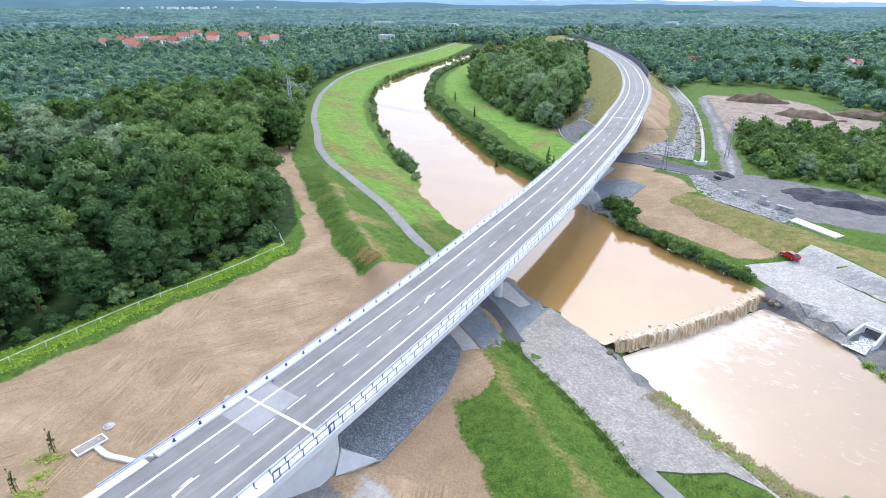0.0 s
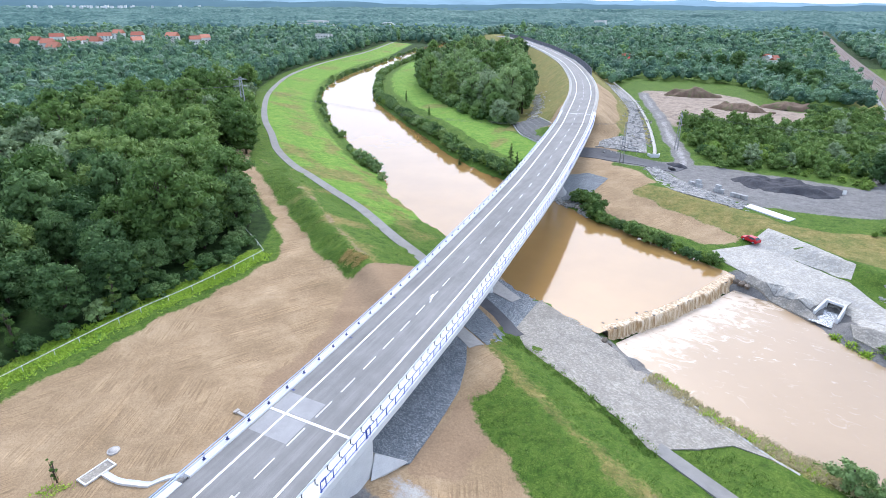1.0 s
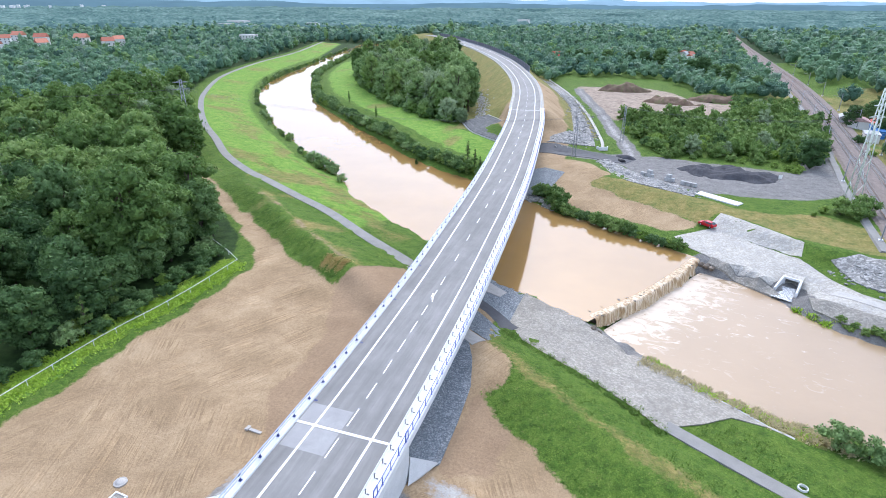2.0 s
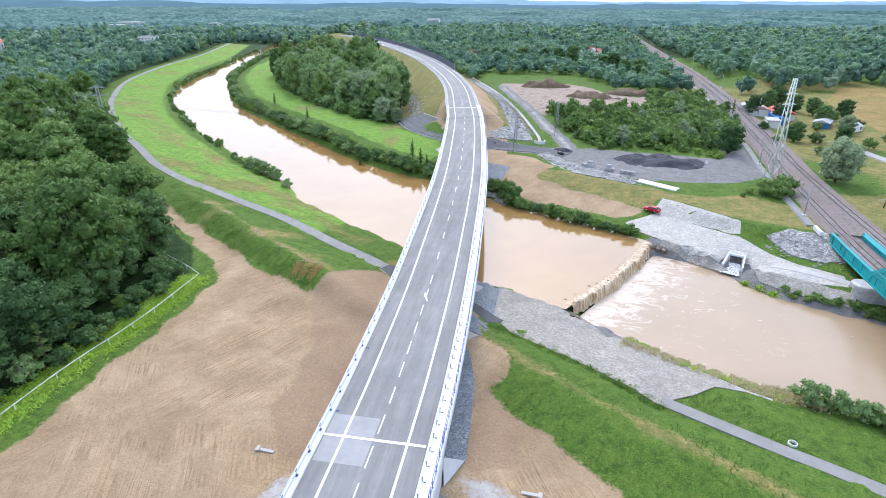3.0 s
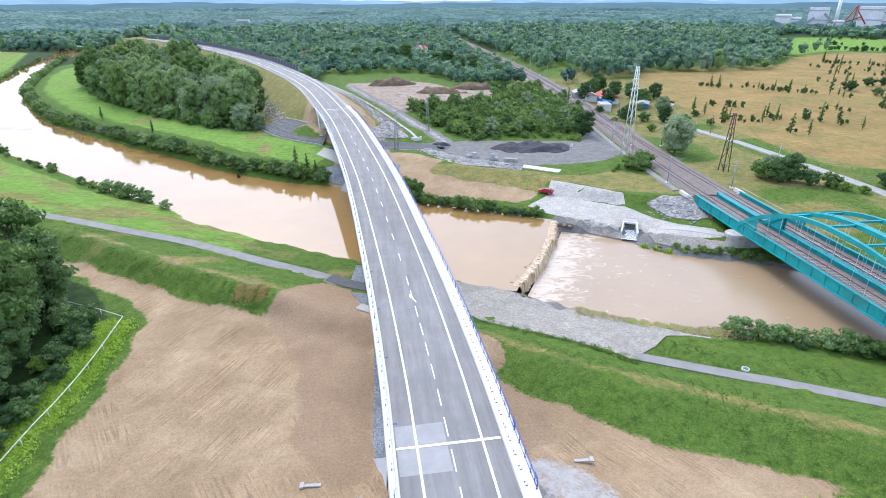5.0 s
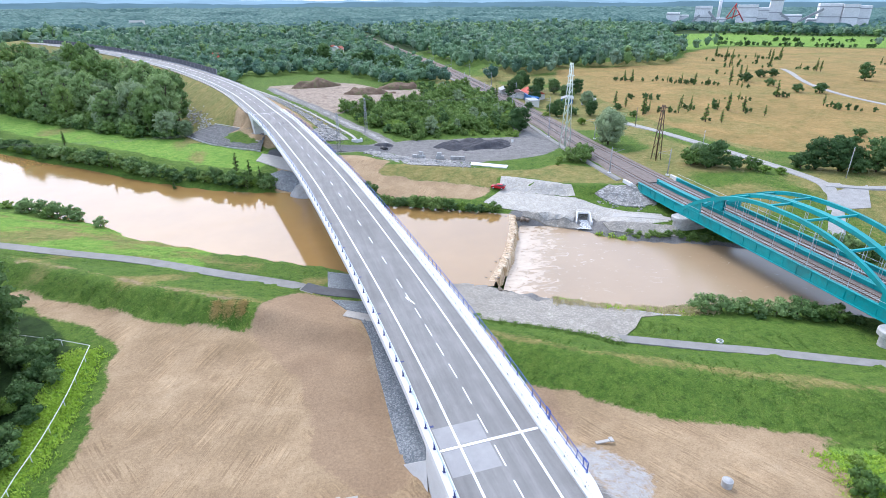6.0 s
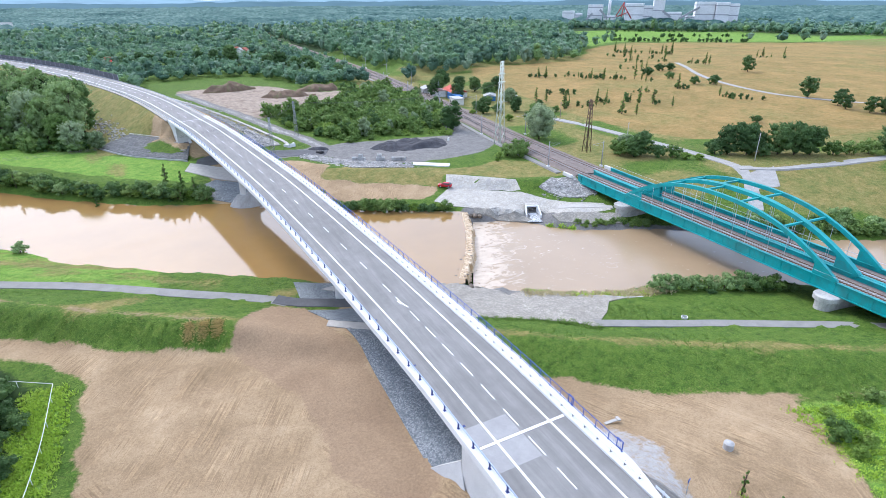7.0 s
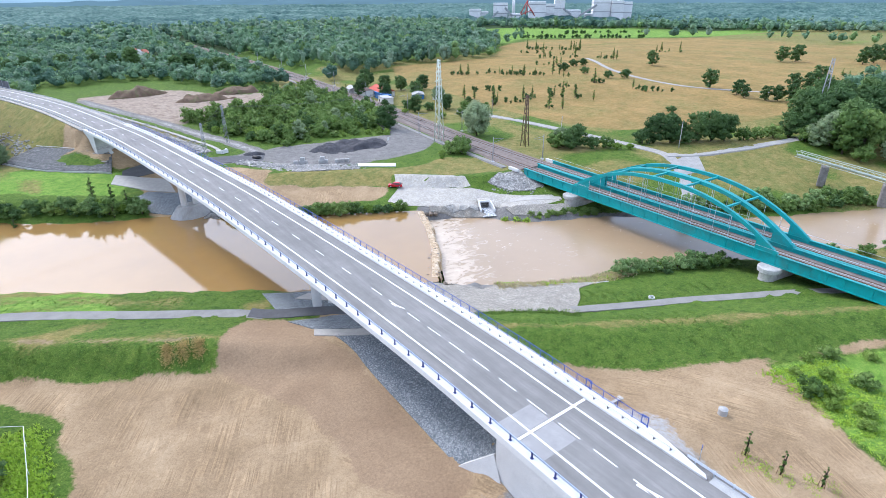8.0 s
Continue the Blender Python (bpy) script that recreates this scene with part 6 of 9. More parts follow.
MODELS = [
    ("poplar_a", "poplar_tree", "tall leafy green poplar at the edge of the wood", "poplar", 1, 18, 12, 34, 5400, 0.3, LEAF_MID, "round"),
    ("poplar_b", "poplar_tree", "broad leafy green poplar of the riverside wood", "poplar", 2, 15.5, 13, 34, 5400, 0.3, LEAF_MID, "round"),
    ("poplar_c", "poplar_tree", "light green poplar beside the far road", "poplar", 15, 17, 11, 32, 4600, 0.3, LEAF_SOFT, "round"),
    ("willow_a", "willow_tree", "grey-green willow with a soft rounded crown", "willow", 3, 13, 12, 32, 5200, 0.28, LEAF_GREY, "round"),
    ("willow_b", "willow_tree", "silvery grey-green willow of the riverside wood", "willow", 4, 11, 10.5, 28, 4400, 0.27, LEAF_GREY, "round"),
    ("dark_a", "broadleaf_tree", "dark green broadleaf tree in the wood", "broadleaf tree", 5, 14.5, 11, 32, 5200, 0.28, LEAF_DARK, "round"),
    ("dark_b", "broadleaf_tree", "dense dark green broadleaf tree with a round crown", "broadleaf tree", 6, 11, 10, 24, 2500, 0.3, LEAF_DARK, "round"),
    ("spire", "upright_tree", "young upright green tree with a narrow crown", "young tree", 7, 8, 3.6, 12, 800, 0.25, LEAF_MID, "cone"),
    ("sapling", "young_tree", "slim newly planted tree with sparse leaves", "young tree", 8, 4.5, 1.5, 7, 420, 0.12, LEAF_MID, "column"),
    ("shrub_a", "shrub", "dense green shrub on the bank", "shrub", 9, 3.4, 4.6, 10, 820, 0.17, LEAF_MID, "shrub"),
    ("shrub_b", "shrub", "low dense dark green shrub", "shrub", 10, 2.8, 4.0, 9, 740, 0.17, LEAF_DARK, "shrub"),
    ("shrub_c", "shrub", "grey-green willow shrub at the water", "shrub", 12, 4.2, 4.6, 11, 1000, 0.17, LEAF_SOFT, "shrub"),
    ("shrub_d", "shrub", "bright yellow-green shrub with soft leaves", "shrub", 13, 2.6, 3.6, 9, 740, 0.16, LEAF_LIME, "shrub"),
    ("bush_small", "bush", "small dark bush in the straw field", "bush", 14, 2.6, 2.2, 5, 90, 0.38, LEAF_DARK, "shrub"),
]
for key, name, label, cat, seed, h, w_, lobes, cards, size, mat, shape in MODELS:
    KINDS[key] = kind(name, label, cat, seed, h, w_, lobes, cards, size, mat, shape)
    if shape == "round":
        KINDS[key + "_mid"] = kind(name, label, cat, seed + 40, h, w_, lobes - 2, int(cards * 0.38), size * 1.36, mat, shape)
    else:
        KINDS[key + "_low"] = kind(name, label, cat, seed + 60, h, w_, lobes, int(cards * 0.42), size * 1.45, mat, shape)
    if shape == "round":
        KINDS[key + "_far"] = kind(name, label, cat, seed + 80, h, w_, lobes - 12, int(cards * 0.22), size * 1.7, mat, shape)

rr = random.Random(21)
wood_edge = spline([(-59, 28), (-58.5, 45), (-57.5, 60), (-57, 74), (-58, 86), (-65, 98), (-82, 112), (-106, 127), (-132, 152)], 1.0)
spots = []


def scatter(n, pick, gap, keep):
    """Up to n places from pick(), each at least gap from those before, where keep() holds."""
    out, tries = [], 0
    while len(out) < n and tries < n * 40:
        tries += 1
        x, y = pick()
        if keep(x, y) and all((x - a) ** 2 + (y - b) ** 2 > gap * gap for a, b in spots):
            spots.append((x, y))
            out.append((x, y))
    return out


pu = path_up[:, :2]


def west_of_path(x, y, clear=9):
    if y < 150:
        i = int(np.argmin(abs(wood_edge[:, 1] - y)))
        return x < wood_edge[i, 0] - (6.5 if y > 58 else 3) and ((x + 143) / 38) ** 2 + ((y - 82) / 11) ** 2 > 1
    d = np.hypot(pu[:, 0] - x, pu[:, 1] - y)
    i = int(np.argmin(d))
    t = pu[min(i + 1, len(pu) - 1)] - pu[max(i - 1, 0)]
    return d[i] > clear and (x - pu[i, 0]) * t[1] - (y - pu[i, 1]) * t[0] < 0


for x, y in scatter(320, lambda: (rr.uniform(-225, -58), rr.uniform(15, 275)), 7.6, west_of_path):
    q = vnoise(x, y, 38, 51)
    near_edge = x > -80 and y < 110
    m = rr.choice(["poplar_a", "poplar_b", "dark_a", "poplar_b"] if q > 0.56 else ["willow_a", "willow_b", "willow_a", "poplar_b", "willow_b"])
    if ((x + 158) / 48) ** 2 + ((y - 96) / 26) ** 2 < 1:
        m = rr.choice(["willow_a", "willow_b"])
    if ((x + 112) / 26) ** 2 + ((y - 116) / 22) ** 2 < 1:
        m = rr.choice(["poplar_a", "poplar_b"])
    if x > -125 and y < 98 and x < -82:
        m = rr.choice(["dark_a", "dark_b", "dark_a", "poplar_b"])
    if x > -82 and y < 72:
        m = rr.choice(["dark_a", "poplar_b", "dark_a", "dark_b"])
    if near_edge and y > 70:
        m = rr.choice(["poplar_a", "poplar_b", "poplar_a", "dark_a"])
    m += "" if m == "dark_b" or x > -92 and y < 118 else ("_mid" if x > -150 and y < 190 else "_far")
    plant(m, x, y, rr.uniform(0.72, 1.3), group="trees of the riverside wood", tall=rr.uniform(0.85, 1.12))
for x, y, k, m in ((-68, 97, 1.0, "dark_a"), (-71, 91, 1.05, "poplar_b"), (-67, 86, 0.9, "dark_a"), (-73, 101, 1.1, "poplar_a"), (-64.5, 78, 0.8, "dark_a"), (-63, 70, 0.85, "dark_b"), (-62, 62, 0.85, "dark_a")):
    plant(m, x, y, k, group="trees of the riverside wood")
for x, y, k in ((-57.8, 85, 1.0), (-56, 82.5, 0.85), (-56.5, 74, 0.9), (-57, 66, 1.1), (-58.5, 79, 1.2), (-60, 88.4, 1.2), (-58, 70, 1.1), (-57.6, 60, 1.0), (-59, 91, 1.0)):
    plant("shrub_b", x, y, k, group="shrubs at the wood's edge")
for x, y in scatter(46, lambda: (lambda c: (c[0] - rr.uniform(0.5, 5), c[1] + rr.uniform(-1, 1)))(wood_edge[rr.randrange(len(wood_edge))]), 2.4, lambda x, y: True):
    plant(rr.choice(["shrub_a", "shrub_b", "shrub_c", "shrub_d", "spire", "shrub_b"]), x, y, rr.uniform(0.7, 1.2), group="shrubs at the wood's edge")

# wood between the river and the far road
isle = [(-60, 246), (-84, 262), (-112, 292), (-150, 338), (-185, 400), (-205, 470), (-200, 540), (-160, 560), (-132, 500), (-100, 400), (-74, 330), (-58, 285)]
for x, y in scatter(170, lambda: (rr.uniform(-205, -56), rr.uniform(246, 560)), 6.6, lambda x, y: bool(inside(np.array(x), np.array(y), isle))):
    plant(rr.choice(["poplar_c", "poplar_a", "poplar_c", "willow_b", "poplar_c", "willow_a", "dark_a"]) + ("_mid" if y < 285 else "_far"), x, y, rr.uniform(0.8, 1.2), group="trees between river and road", tall=rr.uniform(0.95, 1.3))
plant("poplar_c", -61, 264, 1.25, group="trees between river and road", tall=1.15)
plant("willow_b", -53, 247, 0.62, group="trees between river and road")
plant("poplar_b", -72, 272, 1.1, group="trees between river and road")
plant("dark_b", -57, 249, 0.6, group="trees between river and road")
plant("poplar_b", -64, 256, 0.85, group="trees between river and road")

under = []
for x, y in scatter(170, lambda: (rr.uniform(-205, -52), rr.uniform(246, 560)), 3.0, lambda x, y: bool(inside(np.array(x), np.array(y), isle)) and (y < 330 or rr.random() < 0.4)):
    under.append((rr.choice(["shrub_a", "shrub_c", "shrub_b"]), x, y, rr.uniform(1.3, 2.1), rr.uniform(0.8, 1.2)))
for i in range(46):
    q = i / 46 * 4
    (x0, y0), (x1, y1) = isle[int(q)], isle[int(q) + 1]
    under.append((rr.choice(["shrub_a", "shrub_c", "shrub_b"]), x0 + (x1 - x0) * (q % 1) + rr.gauss(2, 1.2), y0 + (y1 - y0) * (q % 1) + rr.gauss(0, 1.2), rr.uniform(0.9, 1.7), rr.uniform(0.8, 1.2)))
thicket("undergrowth", "thick green undergrowth below the trees by the river", under)

# banks of the river
far_bank = []
for i in range(0, 330, 1):
    c = offset(far_up, 3.4)[20 + i]
    if c[1] > 640 or (-22 < c[0] < -4):
        continue
    near = c[1] < 330
    if not near and i % 2:
        continue
    s = rr.uniform(0.85, 1.55) if near else rr.uniform(1.1, 1.7)
    if rr.random() < 0.85:
        m, x, y = rr.choice(["shrub_a", "shrub_b", "shrub_a", "shrub_c", "shrub_c", "shrub_d", "shrub_b"]), c[0] + rr.uniform(-1.2, 1.8), c[1] + rr.uniform(-1, 2)
        if near:
            plant(m, x, y, s, group="shrubs on the far bank", sink=0.2)
            if rr.random() < 0.6:
                plant(rr.choice(["shrub_a", "shrub_c", "shrub_d"]), x - rr.uniform(1, 3), y + rr.uniform(1.5, 4), s * 0.9, group="shrubs on the far bank", sink=0.2)
        else:
            far_bank.append((m, x, y, s, 1.0))
for x, y, s in ((-33, 191, 0.95), (-29, 186, 0.85), (-26, 182, 0.8), (-30, 180, 0.6), (-75, 217, 0.9), (-97, 250, 0.75), (-52, 189, 0.6), (-130, 285, 0.8), (-62, 208, 0.4)):
    plant("spire", x, y, s, group="young trees on the far bank")
for i in range(3, 26, 1):
    c = far_up[i]
    if c[0] > 0.5:
        plant(rr.choice(["shrub_a", "shrub_b", "shrub_a", "shrub_d"]), c[0] + rr.uniform(-0.6, 0.6) * 0.8 + 0.8, c[1] + rr.uniform(0.4, 1.8), rr.uniform(0.85, 1.2), group="shrubs above the weir", sink=0.2)
for i in range(60, 330, 2):
    c = offset(near_up, -2.0)[i]
    if rr.random() < 0.72 and c[1] > 162:
        far_bank.append((rr.choice(["shrub_a", "shrub_b", "shrub_a", "shrub_d", "shrub_c"]), c[0] + rr.uniform(-1.5, 0.8), c[1] + rr.uniform(-1, 1), rr.uniform(0.35, 1.0) * (1 if c[1] < 330 else 1.3), 1.0))
thicket("bank_scrub", "line of green shrubs along the upper river", far_bank)
for x, y, s in ((-88.5, 178.5, 1.15), (-84, 175.5, 1.2), (-80, 172.5, 1.25), (-76, 169, 1.1), (-73.5, 166.5, 0.9), (-66.8, 159.5, 0.85)):
    plant("shrub_c", x, y, s, group="willows on the near bank", sink=0.2)
for x, y, s, m in ((54.5, 77.6, 1.15, "shrub_c"), (57.6, 76.2, 0.95, "shrub_c"), (60.8, 75, 1.0, "shrub_c"), (64, 73.4, 0.9, "shrub_c"), (67, 72, 1.05, "shrub_c"), (70, 70.2, 1.2, "shrub_c"), (73, 68.8, 1.1, "shrub_a"), (76, 67, 1.1, "shrub_a"), (62.4, 74.8, 1.0, "shrub_d"), (68.6, 71.6, 0.9, "shrub_d"), (74.6, 68.2, 1.0, "shrub_b"),
                   (79, 65, 0.7, "shrub_b"), (62.5, 71.5, 0.5, "shrub_b"), (94, 56, 0.9, "shrub_a"), (101, 54, 1, "shrub_c"), (108, 49, 1, "shrub_a"), (116, 46, 1.1, "shrub_c")):
    plant(m, x, y, s, group="shrubs on the lower bank", sink=0.2)
for x, y, s, m in ((66, 114, 0.35, "shrub_a"), (69, 112.5, 0.4, "shrub_a"), (72.5, 111, 0.5, "shrub_a"), (75, 109.5, 0.45, "shrub_a"), (78, 108, 0.7, "shrub_a"), (80, 106.5, 0.6, "shrub_c")):
    plant(m, x, y, s, group="shrubs beside the railway bridge", sink=0.15)

low_bank = [(rr.choice(["shrub_a", "shrub_d", "shrub_a"]), 64.5 + 17 * q + rr.uniform(-0.6, 0.6), 114.6 - 8.2 * q + rr.uniform(-0.6, 1.4), rr.uniform(0.28, 0.55), 0.8) for q in np.linspace(0, 1, 34)]
thicket("bank_scrub", "low lush green growth along the stone bank", low_bank)

# right of the bridge and beyond the river
for x, y, s, m in ((37.5, 33, 0.9, "shrub_a"), (39.5, 31, 0.8, "shrub_d"), (36.5, 30.2, 0.7, "shrub_d"), (41, 36.5, 0.6, "shrub_d"), (38, 26.5, 0.9, "shrub_d"), (43.5, 33.5, 0.7, "shrub_d"), (35.5, 25.5, 0.7, "shrub_d"), (46.5, 37.4, 0.6, "shrub_d"), (50, 35.5, 0.7, "shrub_a"), (54, 31, 0.7, "shrub_d"), (45, 29, 0.8, "shrub_a")):
    plant(m, x, y, s, group="shrubs at the field's edge", sink=0.3)
for x, y, s in ((17.6, 32.6, 1.0), (17.9, 28.6, 0.95), (19.9, 24.9, 0.8), (-29.9, 30.9, 0.95), (-26.9, 25.5, 0.9)):
    plant("sapling", x, y, s, group="newly planted trees")
scrub = [(16, 286), (20, 246), (33, 214), (46, 215), (64, 214), (74, 205), (80, 215), (88, 232), (100, 300), (97, 330), (84, 336), (70, 336), (62, 300), (40, 288)]
mass = []
for x, y in scatter(250, lambda: (rr.uniform(14, 104), rr.uniform(205, 338)), 3.0, lambda x, y: bool(inside(np.array(x), np.array(y), scrub))):
    m = rr.choice(["shrub_a", "shrub_a", "shrub_d", "shrub_b", "shrub_a", "spire"]) if y > 216 else rr.choice(["shrub_a", "shrub_d", "shrub_d"])
    mass.append((m, x, y, (rr.uniform(0.6, 1.0) if m == "spire" else rr.uniform(1.2, 2.0)) if y > 222 else rr.uniform(0.7, 1.1), rr.uniform(0.8, 1.2)))
for k, (x, y) in enumerate(scatter(46, lambda: (rr.uniform(18, 102), rr.uniform(222, 332)), 2.4, lambda x, y: bool(inside(np.array(x), np.array(y), scrub)))):
    mass.append((("poplar_b_far", "dark_b_far", "willow_b_far")[k % 3], x, y, rr.uniform(0.42, 0.68), rr.uniform(0.9, 1.3)))
thicket("scrub", "dense green scrub of saplings and shrubs beside the gravel track", mass)
plant("dark_b", 79, 216, 0.95, label="dark round tree beside the gravel loop")
plant("willow_a", 101.5, 184.2, 1.05, label="large silvery willow beside the railway")
for x, y, s, m in ((76, 168, 1.4, "shrub_a"), (79, 165, 1.5, "shrub_a"), (81, 168.5, 1.6, "shrub_a"), (72, 168, 0.8, "shrub_d"), (69, 164, 0.5, "shrub_d")):
    plant(m, x, y, s, group="shrubs beside the railway bank")
for x, y, s, m in ((111, 150, 1.7, "shrub_a"), (113.5, 145.5, 0.72, "dark_b"), (117.5, 146, 0.8, "dark_b"), (120, 141, 1.7, "shrub_b"), (115, 152, 0.6, "willow_b"), (124, 138, 1.3, "shrub_a"), (126, 134, 1.0, "shrub_d"), (129, 131, 0.9, "shrub_d"),
                   (139, 133, 1.9, "shrub_b"), (143, 131, 0.95, "dark_b"), (147.5, 127, 0.95, "dark_b"), (151, 123, 1.8, "shrub_b"), (157, 122, 1.0, "dark_b"), (161.5, 119, 1.05, "dark_b"), (165.5, 116, 0.95, "dark_b"), (154, 128, 0.7, "dark_b"),
                   (172, 112, 1.5, "shrub_a"), (178, 110, 1.4, "shrub_a"), (184, 107, 1.6, "shrub_a"), (190, 104, 0.9, "dark_b"), (188, 97, 1.8, "shrub_a"), (186, 92, 0.9, "willow_b_mid"), (191, 90, 1.0, "willow_a_mid"), (197, 99, 1.05, "dark_a_mid"), (205, 105, 1.1, "dark_a_mid"), (213, 110, 1.1, "dark_a_mid"),
                   (187, 84, 1.0, "poplar_b_mid"), (193, 80, 1.0, "poplar_b_mid"), (199, 87, 1.15, "dark_a_mid"), (207, 96, 1.2, "dark_a_mid"), (216, 99, 1.2, "dark_a_mid"), (222, 90, 1.2, "dark_a_mid"), (231, 104, 1.2, "dark_a_mid"), (212, 84, 1.1, "dark_a_mid"), (203, 75, 1.1, "dark_a_mid"), (241, 91, 1.2, "dark_a_mid"),
                   (250, 100, 1.2, "dark_a_mid"), (238, 112, 1.2, "dark_a_mid"), (225, 113, 1.0, "dark_a_mid"), (260, 88, 1.2, "dark_a_mid"), (185, 77, 1.8, "shrub_a"), (192, 70, 0.9, "willow_b_mid"), (208, 66, 1.1, "dark_a_mid"), (220, 74, 1.1, "dark_a_mid"), (232, 80, 1.1, "dark_a_mid"), (200, 60, 1.0, "poplar_b_mid")):
    plant(m, x, y, s, group="trees along the field lane")
east_bank = []
for k in range(60):
    q = rr.random()
    east_bank.append((rr.choice(["shrub_a", "shrub_c", "shrub_a", "shrub_b"]), 101 + 50 * q + rr.uniform(-1.5, 2), 90 - 27 * q + rr.uniform(-2, 3.5), rr.uniform(0.8, 1.4), rr.uniform(0.8, 1.2)))
thicket("bank_scrub", "dense green shrubs along the bank past the railway bridge", east_bank)
for x, y, s, m in ((272, 183, 1.0, "dark_b_far"), (264, 163, 0.75, "dark_b_far"), (258, 156, 0.65, "dark_b_far"), (259, 146, 0.7, "dark_b_far"), (262, 141, 0.75, "dark_b_far"), (268, 137, 0.8, "dark_b_far"), (256, 241, 1.7, "shrub_b"), (265, 235, 2.0, "shrub_b"), (438, 219, 1.1, "dark_b_far"), (448, 213, 1.2, "dark_b_far"), (474, 176, 1.2, "dark_b_far"), (490, 174, 1.3, "dark_b_far"), (509, 172, 1.3, "dark_b_far"), (257, 279, 2.0, "shrub_b"), (259, 262, 1.6, "shrub_b"), (300, 150, 0.9, "dark_b_far"), (310, 147, 0.9, "dark_b_far"), (330, 150, 1.1, "dark_b_far"), (175, 150, 1.5, "shrub_b"), (180, 148, 1.4, "shrub_b"), (196, 158, 1.2, "shrub_b"), (330, 260, 1.0, "dark_b_far"), (280, 290, 1.8, "shrub_b"), (288, 288, 1.8, "shrub_b")):
    plant(m, x, y, s, group="bushes of the straw field")
for x0, y0, x1, y1, n in ((196, 325, 206, 314, 12), (216, 306, 230, 275, 26), (146, 229, 160, 220, 14), (170, 228, 173, 220, 7), (188, 231, 181, 219, 5), (189, 214, 190, 202, 9), (236, 273, 239, 260, 5), (233, 238, 237, 232, 6),
                          (232, 210, 242, 190, 12), (334, 317, 338, 296, 9), (356, 425, 396, 372, 34), (330, 400, 345, 345, 12), (300, 352, 330, 330, 8), (380, 159, 408, 141, 12), (165, 262, 176, 250, 7), (205, 240, 214, 226, 6), (270, 316, 284, 300, 6), (160, 205, 163, 196, 4), (420, 330, 440, 300, 8)):
    for k in range(n):
        q = rr.random()
        plant("spire" if rr.random() < 0.22 else "bush_small", x0 + (x1 - x0) * q + rr.gauss(0, 2.2), y0 + (y1 - y0) * q + rr.gauss(0, 2.2), rr.uniform(0.5, 1.15), group="bushes of the straw field", tall=rr.uniform(0.9, 1.5))
for x0, y0, x1, y1, n in ((461, 545, 598, 455, 44), (619, 700, 770, 610, 40), (520, 600, 690, 520, 26)):
    for k in range(n):
        q = rr.random()
        plant("bush_small", x0 + (x1 - x0) * q + rr.gauss(0, 5), y0 + (y1 - y0) * q + rr.gauss(0, 5), rr.uniform(1.4, 2.4), group="rows of bushes on the far field")
for x, y, s, m in ((104, 300, 1.0, "spire"), (113, 300, 0.9, "dark_b"), (120, 285, 0.8, "dark_b"), (118, 262, 0.9, "shrub_b"), (128, 265, 1.0, "shrub_a"), (112, 250, 1.6, "shrub_b"), (118, 240, 1.5, "shrub_b"), (127, 322, 0.9, "dark_b"), (134, 330, 1.0, "dark_b"), (140, 300, 0.8, "dark_b"), (125, 235, 0.7, "dark_b"), (131, 228, 1.3, "shrub_a"), (135, 256, 0.7, "willow_b"), (135, 277, 0.8, "dark_b"), (120, 216, 1.3, "shrub_a"), (112, 221, 1.2, "shrub_d"), (111, 242, 0.75, "dark_b"), (106, 262, 1.3, "shrub_b"), (135, 310, 0.8, "dark_b"), (142, 286, 1.5, "shrub_a"), (145, 268, 1.3, "shrub_b"), (148, 250, 1.0, "spire"), (150, 244, 0.8, "spire"), (143, 240, 1.1, "shrub_b"), (139, 222, 0.9, "shrub_a"), (150, 292, 0.8, "dark_b"), (127, 300, 1.4, "shrub_a"), (104, 240, 1.0, "shrub_d")):
    plant(m, x, y, s, group="garden trees beside the railway")
for x, y, s, m in ((-43, 535, 1.0, "dark_b"), (-33, 525, 1.2, "dark_b"), (-25, 530, 1.0, "dark_b"), (-10, 540, 1.1, "dark_b"), (0, 530, 1, "dark_b"), (10, 525, 1.1, "dark_b"), (22, 520, 1.2, "dark_b"), (34, 515, 1.2, "dark_a"), (46, 505, 1.1, "dark_b"), (57, 480, 1.1, "dark_b"), (68, 440, 1.2, "dark_b"), (75, 420, 1.1, "dark_b"), (88, 400, 1.0, "dark_b"), (62, 460, 1.1, "dark_a"), (80, 450, 1.2, "dark_b")):
    plant(m, x, y, s, group="trees behind the spoil heap")


# distant woods: crowns over a lower storey
clearings = ([(-38, 372), (-34, 440), (30, 448), (52, 400), (52, 372)], [(97, 340), (114, 345), (150, 420), (124, 470), (112, 420)], [(45, 560), (70, 560), (78, 640), (50, 640)])


VILLAGE = ((-640, 360), (-618, 378), (-560, 350), (-632, 425), (-602, 420), (-610, 402), (-690, 510), (-575, 450), (-640, 500), (-660, 470), (-596, 515), (-555, 528), (-668, 395), (-540, 500), (-705, 440))


